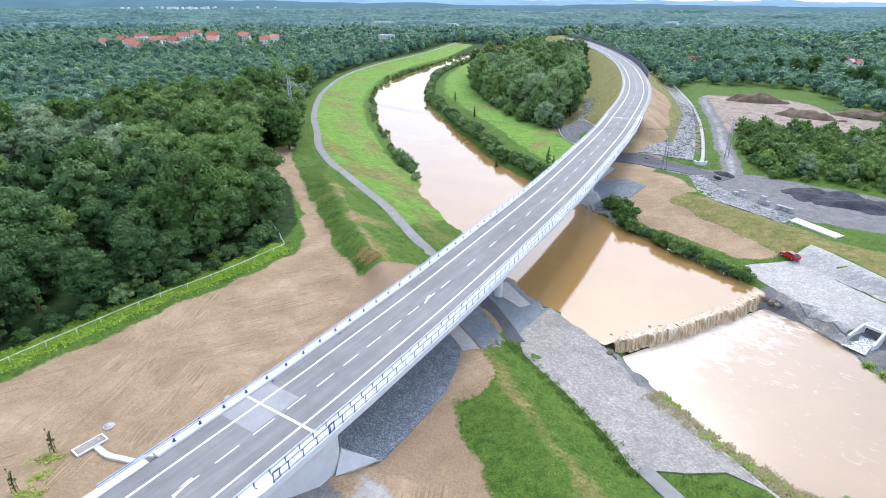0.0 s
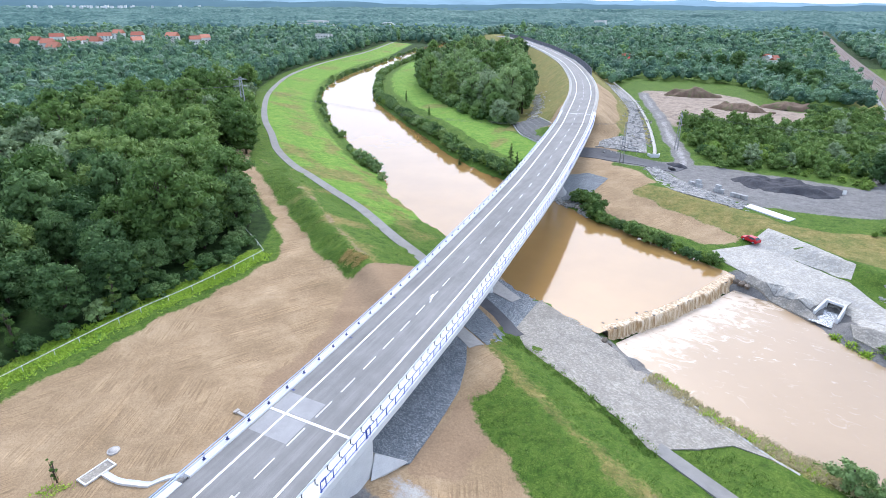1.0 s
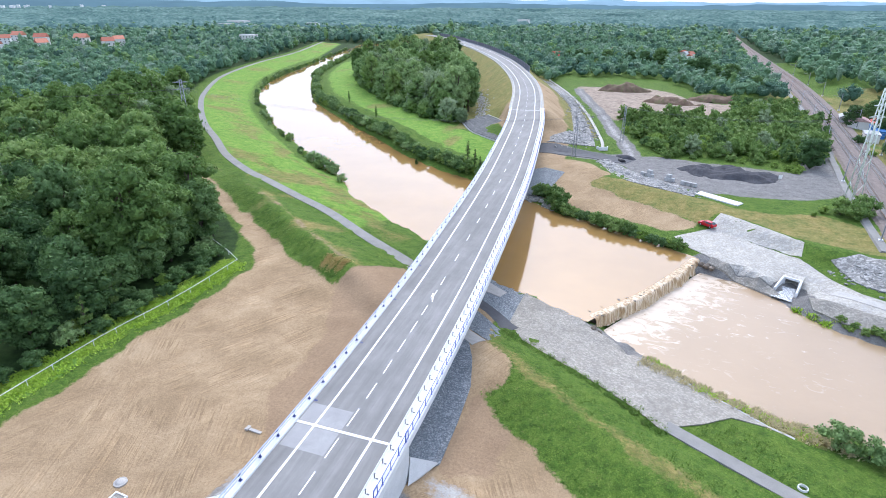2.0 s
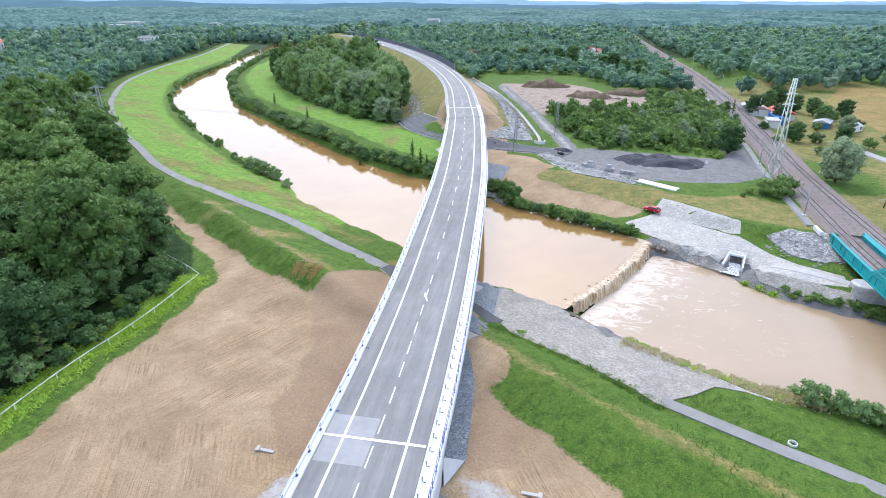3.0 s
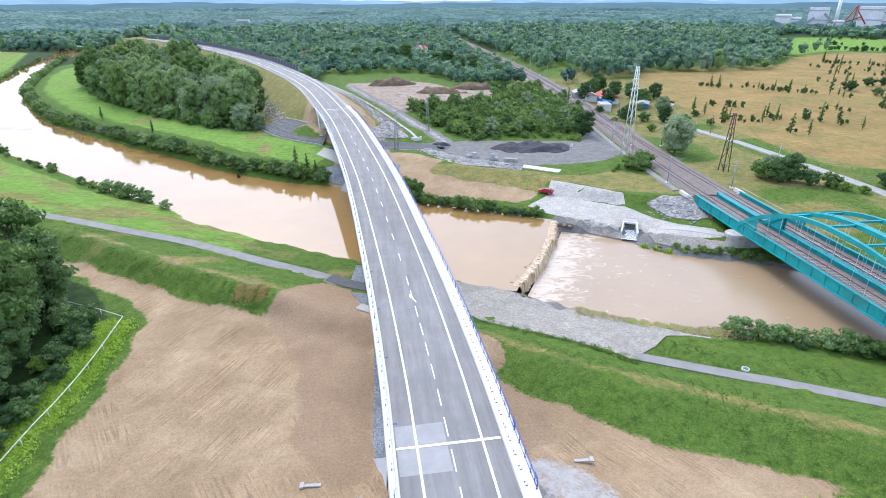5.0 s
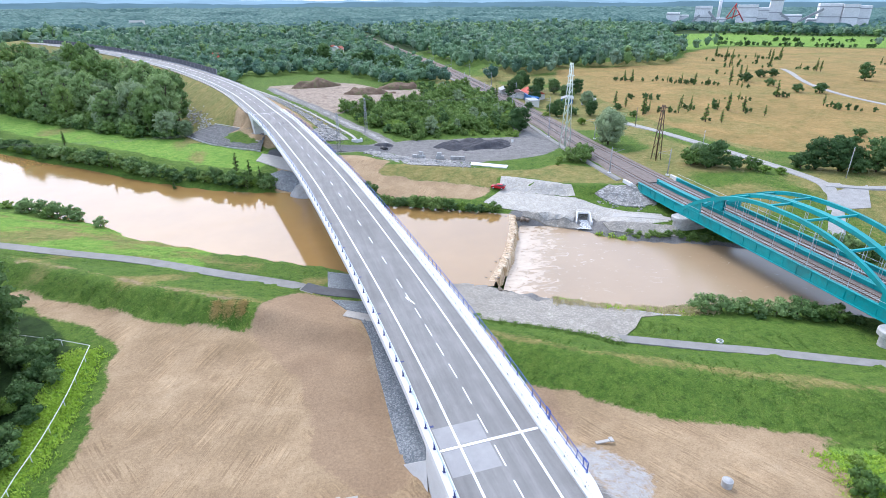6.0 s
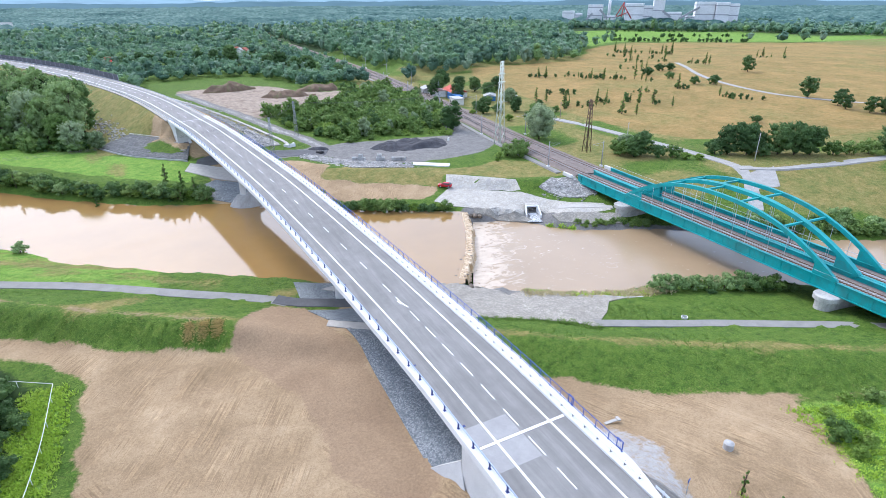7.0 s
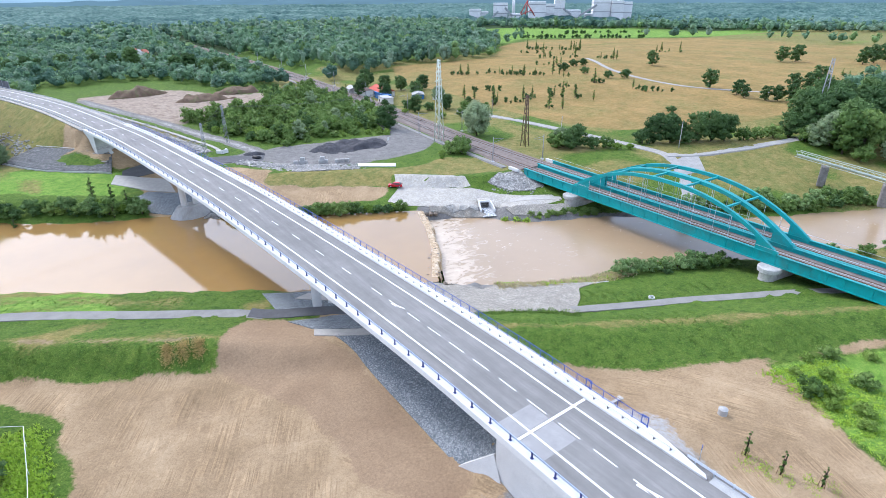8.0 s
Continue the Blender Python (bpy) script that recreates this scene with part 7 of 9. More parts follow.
def wooded(x, y):
    """Where the wide woods stand."""
    dist = np.hypot(x, y)
    path_x, road_x = np.interp(y, pu[:, 1], pu[:, 0]), np.interp(y, ROAD[:, 1], ROAD[:, 0])
    river_gap = (x > path_x - 9) & (x < road_x + 18) & (y < 760)
    ok = ((x < path_x - 9) & (dist > 258)) | ((x > road_x + 20) & (y > 372) & (x < 400)) | (dist > 640) | ((x > 250) & (y < 118))
    ok &= ~river_gap & ~inside(x, y, straw_field) & ~inside(x, y, green_field) & ~far_field(x, y)
    ok &= (to_line(x, y, ROAD[::6])[0] > 18) & (to_line(x, y, RAIL[::6])[0] > 14)
    ok &= ~((x > -215) & (x < -58) & (y < 265)) & ~((abs(x) < 130) & (y < 372))
    for c in clearings:
        ok &= ~inside(x, y, c)
    for a, b in VILLAGE:
        ok &= to_line(x, y, np.array(((a * 1.03, b * 1.03), (a * 0.94, b * 0.94))))[0] > 11
    return ok


def raw_mesh(name, v, f, materials, index=None, smooth=False):
    """A mesh of triangles or quads from arrays."""
    k = f.shape[1]
    me = bpy.data.meshes.new(name)
    me.vertices.add(len(v))
    me.vertices.foreach_set("co", v.ravel())
    me.loops.add(len(f) * k)
    me.loops.foreach_set("vertex_index", f.ravel())
    me.polygons.add(len(f))
    me.polygons.foreach_set("loop_start", np.arange(len(f)) * k)
    if index is not None:
        me.polygons.foreach_set("material_index", index)
    me.polygons.foreach_set("use_smooth", np.full(len(f), smooth))
    me.update(calc_edges=True)
    for m in materials:
        me.materials.append(m)
    return me


# Leaf greens of the far trees, shifted towards blue to carry distance haze.
HAZY_FAR_LEAVES = [leaf_material("hazy_far_leaves_green", (0.085, 0.168, 0.09), (0.15, 0.262, 0.145), (0.25, 0.378, 0.21), 0.12, 0.3, 1.4, 0.5, True),
              leaf_material("hazy_far_leaves_dark", (0.048, 0.108, 0.076), (0.09, 0.175, 0.116), (0.16, 0.262, 0.172), 0.12, 0.3, 1.4, 0.5, True),
              leaf_material("hazy_far_leaves_silver", (0.13, 0.21, 0.14), (0.21, 0.31, 0.21), (0.32, 0.43, 0.3), 0.12, 0.3, 1.4, 0.5, True),
              leaf_material("hazy_far_leaves_lime", (0.125, 0.225, 0.075), (0.19, 0.31, 0.11), (0.29, 0.405, 0.17), 0.12, 0.3, 1.4, 0.5, True)]


def far_woods():
    rng = np.random.default_rng(77)
    bm = bmesh.new()
    bmesh.ops.create_icosphere(bm, subdivisions=1, radius=1)
    iv, jf = np.array([q.co for q in bm.verts]), np.array([[q.index for q in p.verts] for p in bm.faces])
    bm.free()
    places = []
    for d0, d1, gap in ((250, 480, 7.6), (480, 760, 10.0), (760, 1180, 14.5)):
        g = np.arange(-d1, d1, gap)
        x, y = (q.ravel() for q in np.meshgrid(g, g[g > -200]))
        x, y = x + rng.uniform(-0.48, 0.48, len(x)) * gap, y + rng.uniform(-0.48, 0.48, len(y)) * gap
        d = np.hypot(x, y)
        keep = (d >= d0) & (d < d1) & (abs(np.arctan2(x, y)) < 1.32) & (vnoise(x, y, 30, 91) > 0.12)
        keep[keep] = wooded(x[keep], y[keep])
        places.append(np.c_[x[keep], y[keep], d[keep]])
    places = np.vstack(places)
    tone, kindv, ground_z = vnoise(places[:, 0], places[:, 1], 34, 92), rng.random(len(places)), height(places[:, 0], places[:, 1])
    tall_v = vnoise(places[:, 0], places[:, 1], 70, 93)
    vs, fs, ms, nv = [], [], [], 0
    for (x, y, d), tn, q, z, tl in zip(places, tone, kindv, ground_z, tall_v):
        garden = x > -60 and x < 140 and y < 720
        h = rng.uniform(5, 10.5) if garden else rng.uniform(8, 15) * (0.8 + 0.5 * tl)
        w2 = rng.uniform(6.5, 11) * (1.0 if d < 480 else 1.22 if d < 760 else 1.6)
        pick = tn * 0.55 + q * 0.45
        mat = 1 if pick < 0.36 else 0 if pick < 0.58 else 2 if pick < 0.68 else 3 if pick < 0.72 else 0
        slim = 0.55 if q > 0.93 else 1.0
        w2, h = w2 * slim, h * (1.35 if slim < 1 else 1)
        k, cnt, size = (6, 90, 0.58) if d < 480 else (4, 40, 0.9) if d < 760 else (3, 14, 1.45)
        cs, rs = [(x, y, z + h * 0.45)], [w2 * 0.4]
        for o in range(k - 1):
            a, r0 = rng.uniform(0, 6.28), w2 * 0.3 * math.sqrt(rng.random())
            cs.append((x + math.cos(a) * r0, y + math.sin(a) * r0, z + h * rng.uniform(0.5, 0.86)))
            rs.append(w2 * rng.uniform(0.18, 0.3))
        for i, (c, r0) in enumerate(zip(cs, rs)):
            up = h * 0.4 if i == 0 else r0 * 0.9
            vs.append(iv * (1 + 0.5 * (rng.random((12, 1)) - 0.5)) * (r0, r0, up) * (0.74 if d < 760 else 0.9) + c)
            fs.append(jf + nv)
            nv += 12
        cv, cf = leaf_cards(rng, np.array(cs), np.array(rs) * 1.08, cnt, size, squash=1.0)
        vs.append(cv)
        fs.append(cf + nv)
        nv += len(cv)
        ms.append(np.full(len(jf) * k + cnt, mat))
    return raw_mesh("far_woods", np.vstack(vs), np.vstack(fs), HAZY_FAR_LEAVES, np.concatenate(ms))


tagged(new("far_woods", far_woods()), "dense mixed green woodland reaching far across the plain", "woodland", kind="stuff")


def domes(x, y, size, seed):
    """Rounded crowns side by side, 0 to 1."""
    gx, gy = np.floor(x / size), np.floor(y / size)
    out = np.zeros(x.shape)
    for i in (-1, 0, 1):
        for j in (-1, 0, 1):
            a, b = gx + i, gy + j
            r = [np.sin(a * k1 + b * k2 + seed) * 43758.5453 for k1, k2 in ((127.1, 311.7), (269.5, 183.3), (419.2, 371.9))]
            r = [q - np.floor(q) for q in r]
            d = ((x / size - a - r[0]) ** 2 + (y / size - b - r[1]) ** 2) / 0.62
            out = np.maximum(out, (0.45 + 0.55 * r[2]) * np.sqrt(np.clip(1 - d, 0, 1)))
    return out


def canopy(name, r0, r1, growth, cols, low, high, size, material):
    """A rolling sheet of crowns between two distances."""
    a = np.linspace(-1.4, 1.4, cols)
    r = r0 * growth ** np.arange(int(math.log(r1 / r0) / math.log(growth)) + 1)
    A, Rr = np.meshgrid(a, r, indexing="ij")
    x, y = np.sin(A) * Rr, np.cos(A) * Rr
    top = low + (high - low) * domes(x, y, size, 3.0) * (0.7 + 0.6 * vnoise(x, y, 120, 72))
    full = wooded(x, y)
    z = height(x, y) + np.where(full, top, -3.0)
    z[:, 0] = height(x[:, 0], y[:, 0]) - 2
    i = np.arange(x.size).reshape(x.shape)
    f = np.stack([i[:-1, :-1], i[1:, :-1], i[1:, 1:], i[:-1, 1:]], -1).reshape(-1, 4)
    return raw_mesh(name, np.stack([x, y, z], -1).reshape(-1, 3), f, [material], None, True)


def hazy_canopy_material():
    m, n, l, b = nodes_of("hazy_distant_canopy", 0.95, 0, 0.1)
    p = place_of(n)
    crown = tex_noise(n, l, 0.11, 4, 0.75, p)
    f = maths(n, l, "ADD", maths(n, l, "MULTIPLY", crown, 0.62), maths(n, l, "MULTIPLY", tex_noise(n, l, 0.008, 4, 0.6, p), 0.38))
    # Blue-green ramp: the haze of distance is put into the crown colour.
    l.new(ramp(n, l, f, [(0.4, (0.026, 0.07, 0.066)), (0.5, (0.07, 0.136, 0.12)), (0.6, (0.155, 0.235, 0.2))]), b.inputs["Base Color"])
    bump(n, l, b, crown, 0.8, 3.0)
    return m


tagged(new("far_canopy", canopy("far_canopy", 1060, 4700, 1.0125, 640, 3.0, 17, 16, hazy_canopy_material())), "distant woodland canopy tinted blue-green for haze", "woodland", kind="stuff")


# tufts of grass and tall weeds
def tufts(name, spots_xy, size, material, label, blades=5):
    rng = np.random.default_rng(len(spots_xy))
    v, f = [], []
    xy = np.asarray(spots_xy)
    if material == GRASS_BLADE:
        xy = xy[~inside(xy[:, 0], xy[:, 1], soil_field) & ~inside(xy[:, 0], xy[:, 1], bridge_fill)]
    z = height(xy[:, 0], xy[:, 1])
    for (x, y), zz in zip(xy, z):
        for _ in range(blades):
            a, s = rng.uniform(0, 6.28), size * rng.uniform(0.6, 1.4)
            ox, oy = rng.normal(0, size * 0.5, 2)
            dx, dy = math.cos(a), math.sin(a)
            w2 = s * 0.3
            k = len(v)
            v += [(x + ox - dy * w2, y + oy + dx * w2, zz - 0.05), (x + ox + dy * w2, y + oy - dx * w2, zz - 0.05), (x + ox + dx * s * 0.9, y + oy + dy * s * 0.9, zz + s * 0.75)]
            f.append((k, k + 1, k + 2))
    return tagged(new(name, mesh_of(name, v, f, material)), label, "grass", kind="stuff")


rng = np.random.default_rng(5)
GRASS_BLADE = leaf_material("grass_blades", (0.07, 0.14, 0.02), (0.12, 0.21, 0.032), (0.22, 0.29, 0.075), relief=0, mass=True)
WEED = leaf_material("tall_yellow_green_weeds", (0.22, 0.35, 0.028), (0.34, 0.5, 0.05), (0.48, 0.58, 0.11), relief=0, mass=True)


def strip_spots(line, n, lo, hi):
    i = rng.integers(0, len(line), n)
    t = np.gradient(line[:, :2], axis=0)
    t /= np.linalg.norm(t, axis=1)[:, None] + 1e-9
    o = rng.uniform(lo, hi, n)
    return np.c_[line[i, 0] + t[i, 1] * o + rng.normal(0, 0.5, n), line[i, 1] - t[i, 0] * o + rng.normal(0, 0.5, n)]


fence_line = spline([(-55.5, 20), (-55.4, 50), (-54.6, 61.5), (-53.6, 68), (-52.9, 77), (-52.8, 89.5)], 1.0)
tufts("tall_weeds", np.vstack([strip_spots(fence_line, 5200, -4, 0.5), strip_spots(fence_line, 900, 0.3, 2.0)]), 0.3, WEED, "tall yellow-green weeds along the fence", 6)
tufts("bank_weeds", np.vstack([strip_spots(spline([(5.5, 86), (8.6, 84.6), (19.4, 78.3), (27.3, 73), (31, 70.5)]), 900, -0.9, 0.6)]), 0.3, GRASS_BLADE, "green weeds along the edge of the apron", 6)
tufts("bank_grass", np.vstack([strip_spots(offset(crest_down, 4)[:50], 5200, -4.5, 9), strip_spots(offset(crest_down, -3)[:50], 1800, -3, 2), strip_spots(offset(crest_up, 3.5)[:44], 3800, -2.5, 5.0), strip_spots(offset(path_up, 5)[:60], 2200, -3, 6.5), strip_spots(offset(path_up, -4)[:50], 1600, -2.5, 2.0), strip_spots(offset(path_down, -5)[:30], 2200, -3.5, 3.5)]), 0.15, GRASS_BLADE, "rough green grass of the dikes", 4)
for k in list(KINDS):
    for o in (*KINDS[k].children_recursive, KINDS[k]):
        bpy.data.objects.remove(o)


# ---------- land forms and things beyond the river ----------
COAL = speckled("black_spoil", (0.055, 0.055, 0.062), 0.3, 0.5, 4, 0.9, 0.9, 0.15)
EARTH = speckled("bare_earth", (0.17, 0.118, 0.08), 0.25, 0.4, 5, 0.95, 0.8, 0.15, stain=(0.12, 0.15, 0.05))
ROOF_RED = speckled("red_roof", (0.45, 0.07, 0.045), 0.18, 0.8, 8, 0.7, 0.3, 0.03)
ROOF_TILE = object_tinted("orange_tiles", (0.34, 0.11, 0.07), (0.52, 0.22, 0.14), 0.8, 0, 3)
WALL_WHITE = object_tinted("rendered_wall", (0.6, 0.58, 0.52), (0.78, 0.77, 0.74), 0.85, 0, 2)
WALL_BLUE = speckled("blue_sheet", (0.05, 0.17, 0.42), 0.15, 1, 8, 0.6)
GLASS_DARK = speckled("dark_glass", (0.03, 0.035, 0.04), 0.2, 2, 10, 0.1, 0.02, 0.001, spec=0.6)
BROWN_STEEL = speckled("rusty_brown_steel", (0.13, 0.085, 0.06), 0.25, 2, 12, 0.7, 0.1, 0.004, metal=0.3)
PALE_STEEL = speckled("pale_green_steel", (0.68, 0.73, 0.66), 0.12, 2, 12, 0.6, 0.1, 0.004, metal=0.2)
GREY_STEEL = speckled("grey_steel", (0.33, 0.34, 0.36), 0.15, 2, 12, 0.6, 0.1, 0.004, metal=0.4)
WOOD_POLE = speckled("weathered_pole", (0.22, 0.19, 0.16), 0.2, 2, 12, 0.9, 0.3, 0.01)


def mound(name, x, y, lx, ly, turn, h, mat, label, seed, n=26):
    """A heap of loose stuff on the land."""
    u = np.linspace(-1, 1, n)
    U, V = np.meshgrid(u, u, indexing="ij")
    c, s = math.cos(radians(turn)), math.sin(radians(turn))
    X, Y = x + lx * U * c - ly * V * s, y + lx * U * s + ly * V * c
    r = np.clip(1 - (U**2 + V**2) * (0.75 + 1.3 * vnoise(X, Y, 5.5, seed + 3)), 0, None)
    Z = height(X, Y) - 0.25 + h * r**0.7 * (0.45 + 1.0 * vnoise(X, Y, 3.6, seed)) + 0.5 * (vnoise(X, Y, 1.5, seed + 1) - 0.5) * (r > 0)
    i = np.arange(n * n).reshape(n, n)
    f = np.stack([i[:-1, :-1], i[1:, :-1], i[1:, 1:], i[:-1, 1:]], -1).reshape(-1, 4)
    return tagged(new(name, mesh_of(name, np.stack([X, Y, Z], -1).reshape(-1, 3), f, mat, False)), label, "heap")


mound("black_mound", 53, 199, 15, 10, -8, 2.0, COAL, "long black heap of coal spoil beside the track", 3, 40)
mound("black_mound", 44, 203, 9, 5, 12, 1.5, COAL, "low black heap of spoil at the scrub's edge", 15, 30)
mound("black_mound", 20, 212, 5, 2.4, -30, 1.1, COAL, "small black heap beside the culvert", 5)
mound("earth_mound", 12, 379, 21, 6, 6, 4.6, EARTH, "long brown earth heap with weeds on it", 7, 34)
mound("earth_mound", 62, 356, 15, 6, -10, 4.0, EARTH, "brown earth heap at the spoil yard", 8)
mound("earth_mound", 37, 341, 18, 6, -12, 3.6, EARTH, "brown ridge of dug earth across the pit", 12, 34)
mound("earth_mound", 86, 347, 12, 8, 20, 2.4, EARTH, "low grey earth heap near the railway", 9)


def rubble(name, line, n, spread, smin, smax, mat, label, seed):
    """Loose stones strewn along a line."""
    rng2 = np.random.default_rng(seed)
    bm = bmesh.new()
    bmesh.ops.create_icosphere(bm, subdivisions=1, radius=0.5)
    iv, jf = np.array([q.co for q in bm.verts]), np.array([[q.index for q in p.verts] for p in bm.faces])
    bm.free()
    vs, fs = [], []
    for k in range(n):
        c = line[rng2.integers(0, len(line))][:2] + rng2.normal(0, spread, 2)
        s = rng2.uniform(smin, smax)
        v = iv * (0.7 + 0.6 * rng2.random((len(iv), 1))) * (s * 1.2, s, s * 0.7) + (c[0], c[1], float(height(*c)) + 0.1 * s)
        vs.append(v)
        fs.append(jf + k * len(iv))
    return tagged(new(name, mesh_of(name, np.vstack(vs), np.vstack(fs), mat)), label, "rubble", kind="stuff")


STONES = leaf_material("loose_grey_stones", (0.2, 0.2, 0.195), (0.36, 0.355, 0.34), (0.52, 0.51, 0.49))
rubble("riprap", spline([(-3, 221), (3, 228), (3, 240), (-1, 265), (-7, 300), (-20, 345)]), 700, 2.4, 0.5, 1.2, STONES, "coarse grey riprap along the embankment foot", 1)
rubble("ditch_stones", spline([(13, 205), (18, 193), (26, 184), (34, 178), (40, 172.5)]), 420, 1.5, 0.35, 0.9, STONES, "grey stones lining the ditch", 2)
rubble("bank_stones", spline([(-14, 169), (-9, 165.5), (-3, 161.5), (2, 157)]), 200, 1.0, 0.5, 1.2, STONES, "grey boulders at the water's edge", 3)
rubble("drain_stones", spline([(-44, 248), (-48, 265), (-58, 300), (-70, 335)]), 420, 1.6, 0.5, 1.1, STONES, "grey stones in the embankment drain", 4)
rubble("abutment_stones", spline([(70, 134), (73, 131), (76, 128)]), 240, 1.8, 0.3, 0.8, STONES, "pale rubble at the railway abutment", 5)
rubble("bank_gravel", spline([(-12, 119), (-4, 112.5), (3, 106.5), (6, 103.6)]), 160, 0.7, 0.25, 0.6, STONES, "small stones at the foot of the bank", 6)
DRY = leaf_material("dry_orange_grass", (0.42, 0.31, 0.11), (0.54, 0.42, 0.17), (0.62, 0.52, 0.25), relief=0, mass=True)
REED = leaf_material("flattened_dry_reeds", (0.24, 0.22, 0.09), (0.38, 0.33, 0.16), (0.52, 0.45, 0.26), relief=0)
tufts("washed_reeds", strip_spots(spline([(30, 90.6), (36, 87.6), (43, 84), (50, 80.8), (56, 78.4)]), 1500, -0.8, 3.0), 0.42, REED, "flattened dry reeds on the low bank", 5)
tufts("bar_grass", np.vstack([strip_spots(spline([(30.5, 91), (33, 90)]), 60, 0, 1.2), strip_spots(spline([(58, 119), (62, 115)]), 90, -0.4, 0.6), strip_spots(spline([(38, 86), (52, 79.5)]), 120, 0.5, 2)]), 0.45, WEED, "green tufts on the gravel bars", 6)
tufts("dry_tuft", strip_spots(spline([(-34.5, 94.6), (-30.2, 93.4)]), 1900, -1.5, 1.5), 0.11, DRY, "patch of dry orange grass on the dike", 6)


POND = water_material("dark_pond_water", (0.03, 0.032, 0.022), 0.08, 0.04, 0.0, 1.33)
q = np.linspace(0, 2 * math.pi, 40, endpoint=False)
pond_v = [(-164 + (21 + 3 * math.sin(3 * a)) * math.cos(a), 87 + (8 + 1.5 * math.sin(2 * a + 1)) * math.sin(a), float(height(-164, 87)) + 0.35) for a in q]
tagged(new("water", mesh_of("pond", pond_v, [tuple(range(40))], POND)), "dark still pond among the trees", "pond", kind="structure")


# lattice towers and poles
def lattice(name, x, y, h, wide, top, mat, label, arms=(), turn=0.0, category="pylon", fine=1.0):
    ob = thing(name, label, category, at=(x, y, float(height(x, y))), turn=turn)
    r = 0.05 * fine + 0.0025 * h
    legs = [(sx * wide / 2, sy * wide / 2) for sx, sy in ((-1, -1), (1, -1), (1, 1), (-1, 1))]
    for a2, b2 in legs:
        part("leg", tube("leg", [(a2, b2, -0.5), (a2 * top / wide, b2 * top / wide, h)], r * 1.3, mat, 4), ob)
    zs, z, k = [], 0.3, 0
    while z < h - 0.3:
        zs.append(z)
        z += max(1.1, (wide + (top - wide) * z / h) * 1.5)
    zs.append(h)
    bits = []
    for a2, b2 in zip(zs[:-1], zs[1:]):
        for i in range(4):
            p0, p1 = legs[i], legs[(i + 1) % 4]
            s0, s1 = 1 + (top / wide - 1) * a2 / h, 1 + (top / wide - 1) * b2 / h
            if (k + i) % 2:
                p0, p1 = p1, p0
            bits.append(tube("b", [(p0[0] * s0, p0[1] * s0, a2), (p1[0] * s1, p1[1] * s1, b2)], r * 0.65, mat, 3))
        k += 1
    part("bracing", joined("bracing", bits, [mat]), ob, "crossed lattice bracing")
    for z, half in arms:
        part("arm", joined("arm", [tube("b", [(-half, 0, z), (0, 0, z + 0.5), (half, 0, z)], r, mat, 4), tube("b", [(-half, 0, z), (half, 0, z)], r, mat, 4)], [mat]), ob, "cross arm")
    return ob


lattice("lattice_tower", 83.4, 185, 30, 2.7, 0.7, PALE_STEEL, "tall pale green lattice tower beside the railway", ((25.5, 2.0), (22.5, 2.4)), 20, "tower", 0.7)
lattice("lattice_pylon", 104.8, 160, 18.5, 2.2, 0.6, BROWN_STEEL, "rusty brown lattice pylon on the meadow", ((17.5, 2.2),), 10, "pylon", 1.2)
lattice("lattice_pole", 2.4, 206, 14.5, 1.3, 0.4, GREY_STEEL, "slim grey lattice pole beside the bridge", (), 15, "pylon", 0.3)
lattice("lattice_pole", 17.6, 234, 14.5, 1.2, 0.4, GREY_STEEL, "slim grey lattice pole beside the lane", (), 15, "pylon", 0.3)
lattice("lattice_pylon", -136, 170, 24, 2.2, 0.7, GREY_STEEL, "grey lattice pylon standing in the wood", ((23, 2.6), (20.5, 3.0)), 40, "pylon")
lattice("lattice_pylon", 214, 104, 27, 3.0, 0.8, GREY_STEEL, "grey lattice pylon among dark trees", ((25, 3), (22, 3.6)), 25, "pylon")


wires = thing("power_lines", "thin dark overhead wires sagging between pylons", "wire")
for (x0, y0, z0), (x1, y1, z1), sag in (((-136, 170, 22), (2.4, 206, 14.2), 5.0), ((2.4, 206, 14.2), (17.6, 234, 14.6), 0.8), ((17.6, 234, 14.6), (83.7, 185, 23), 2.5), ((-260, 136, 22), (-136, 170, 22), 4)):
    for o in (-1.4, 0, 1.4):
        part("wire", tube("wire", [(x0 + (x1 - x0) * q, y0 + o + (y1 - y0) * q, z0 + (z1 - z0) * q - sag * 4 * q * (1 - q)) for q in np.linspace(0, 1, 14)], 0.022, STEEL_DARK, 3), wires)


def mast(x, y, h, arm, turn, label="grey railway mast with a bracket arm"):
    ob = thing("railway_mast", label, "mast", "railway masts", at=(x, y, float(height(x, y))), turn=turn)
    part("pole", tube("pole", [(0, 0, -0.4), (0, 0, h)], [0.19, 0.12], GREY_STEEL, 7), ob)
    part("footing", boxes("footing", [((0, 0, 0.2), (0.9, 0.9, 0.7), 0)], CONCRETE, 0.04), ob, "white concrete footing")
    part("arm", joined("arm", [tube("a", [(0, 0, h - 0.5), (arm, 0, h - 0.9)], 0.05, GREY_STEEL, 5), tube("a", [(0, 0, h - 1.8), (arm, 0, h - 0.9)], 0.04, GREY_STEEL, 5)], [GREY_STEEL]), ob, "slanting bracket arm")


for y in (146, 196, 248, 300, 352, 404, 460, 520):
    i = int(np.argmin(abs(RAIL[:, 1] - y)))
    d = RAIL[i + 1] - RAIL[i - 1]
    a = math.degrees(math.atan2(-d[0], d[1]))
    for s in (-1, 1):
        c = offset(RAIL, s * 8.0)[i]
        mast(c[0], c[1] - 3 * s, 8.5, -s * 4.2, a)


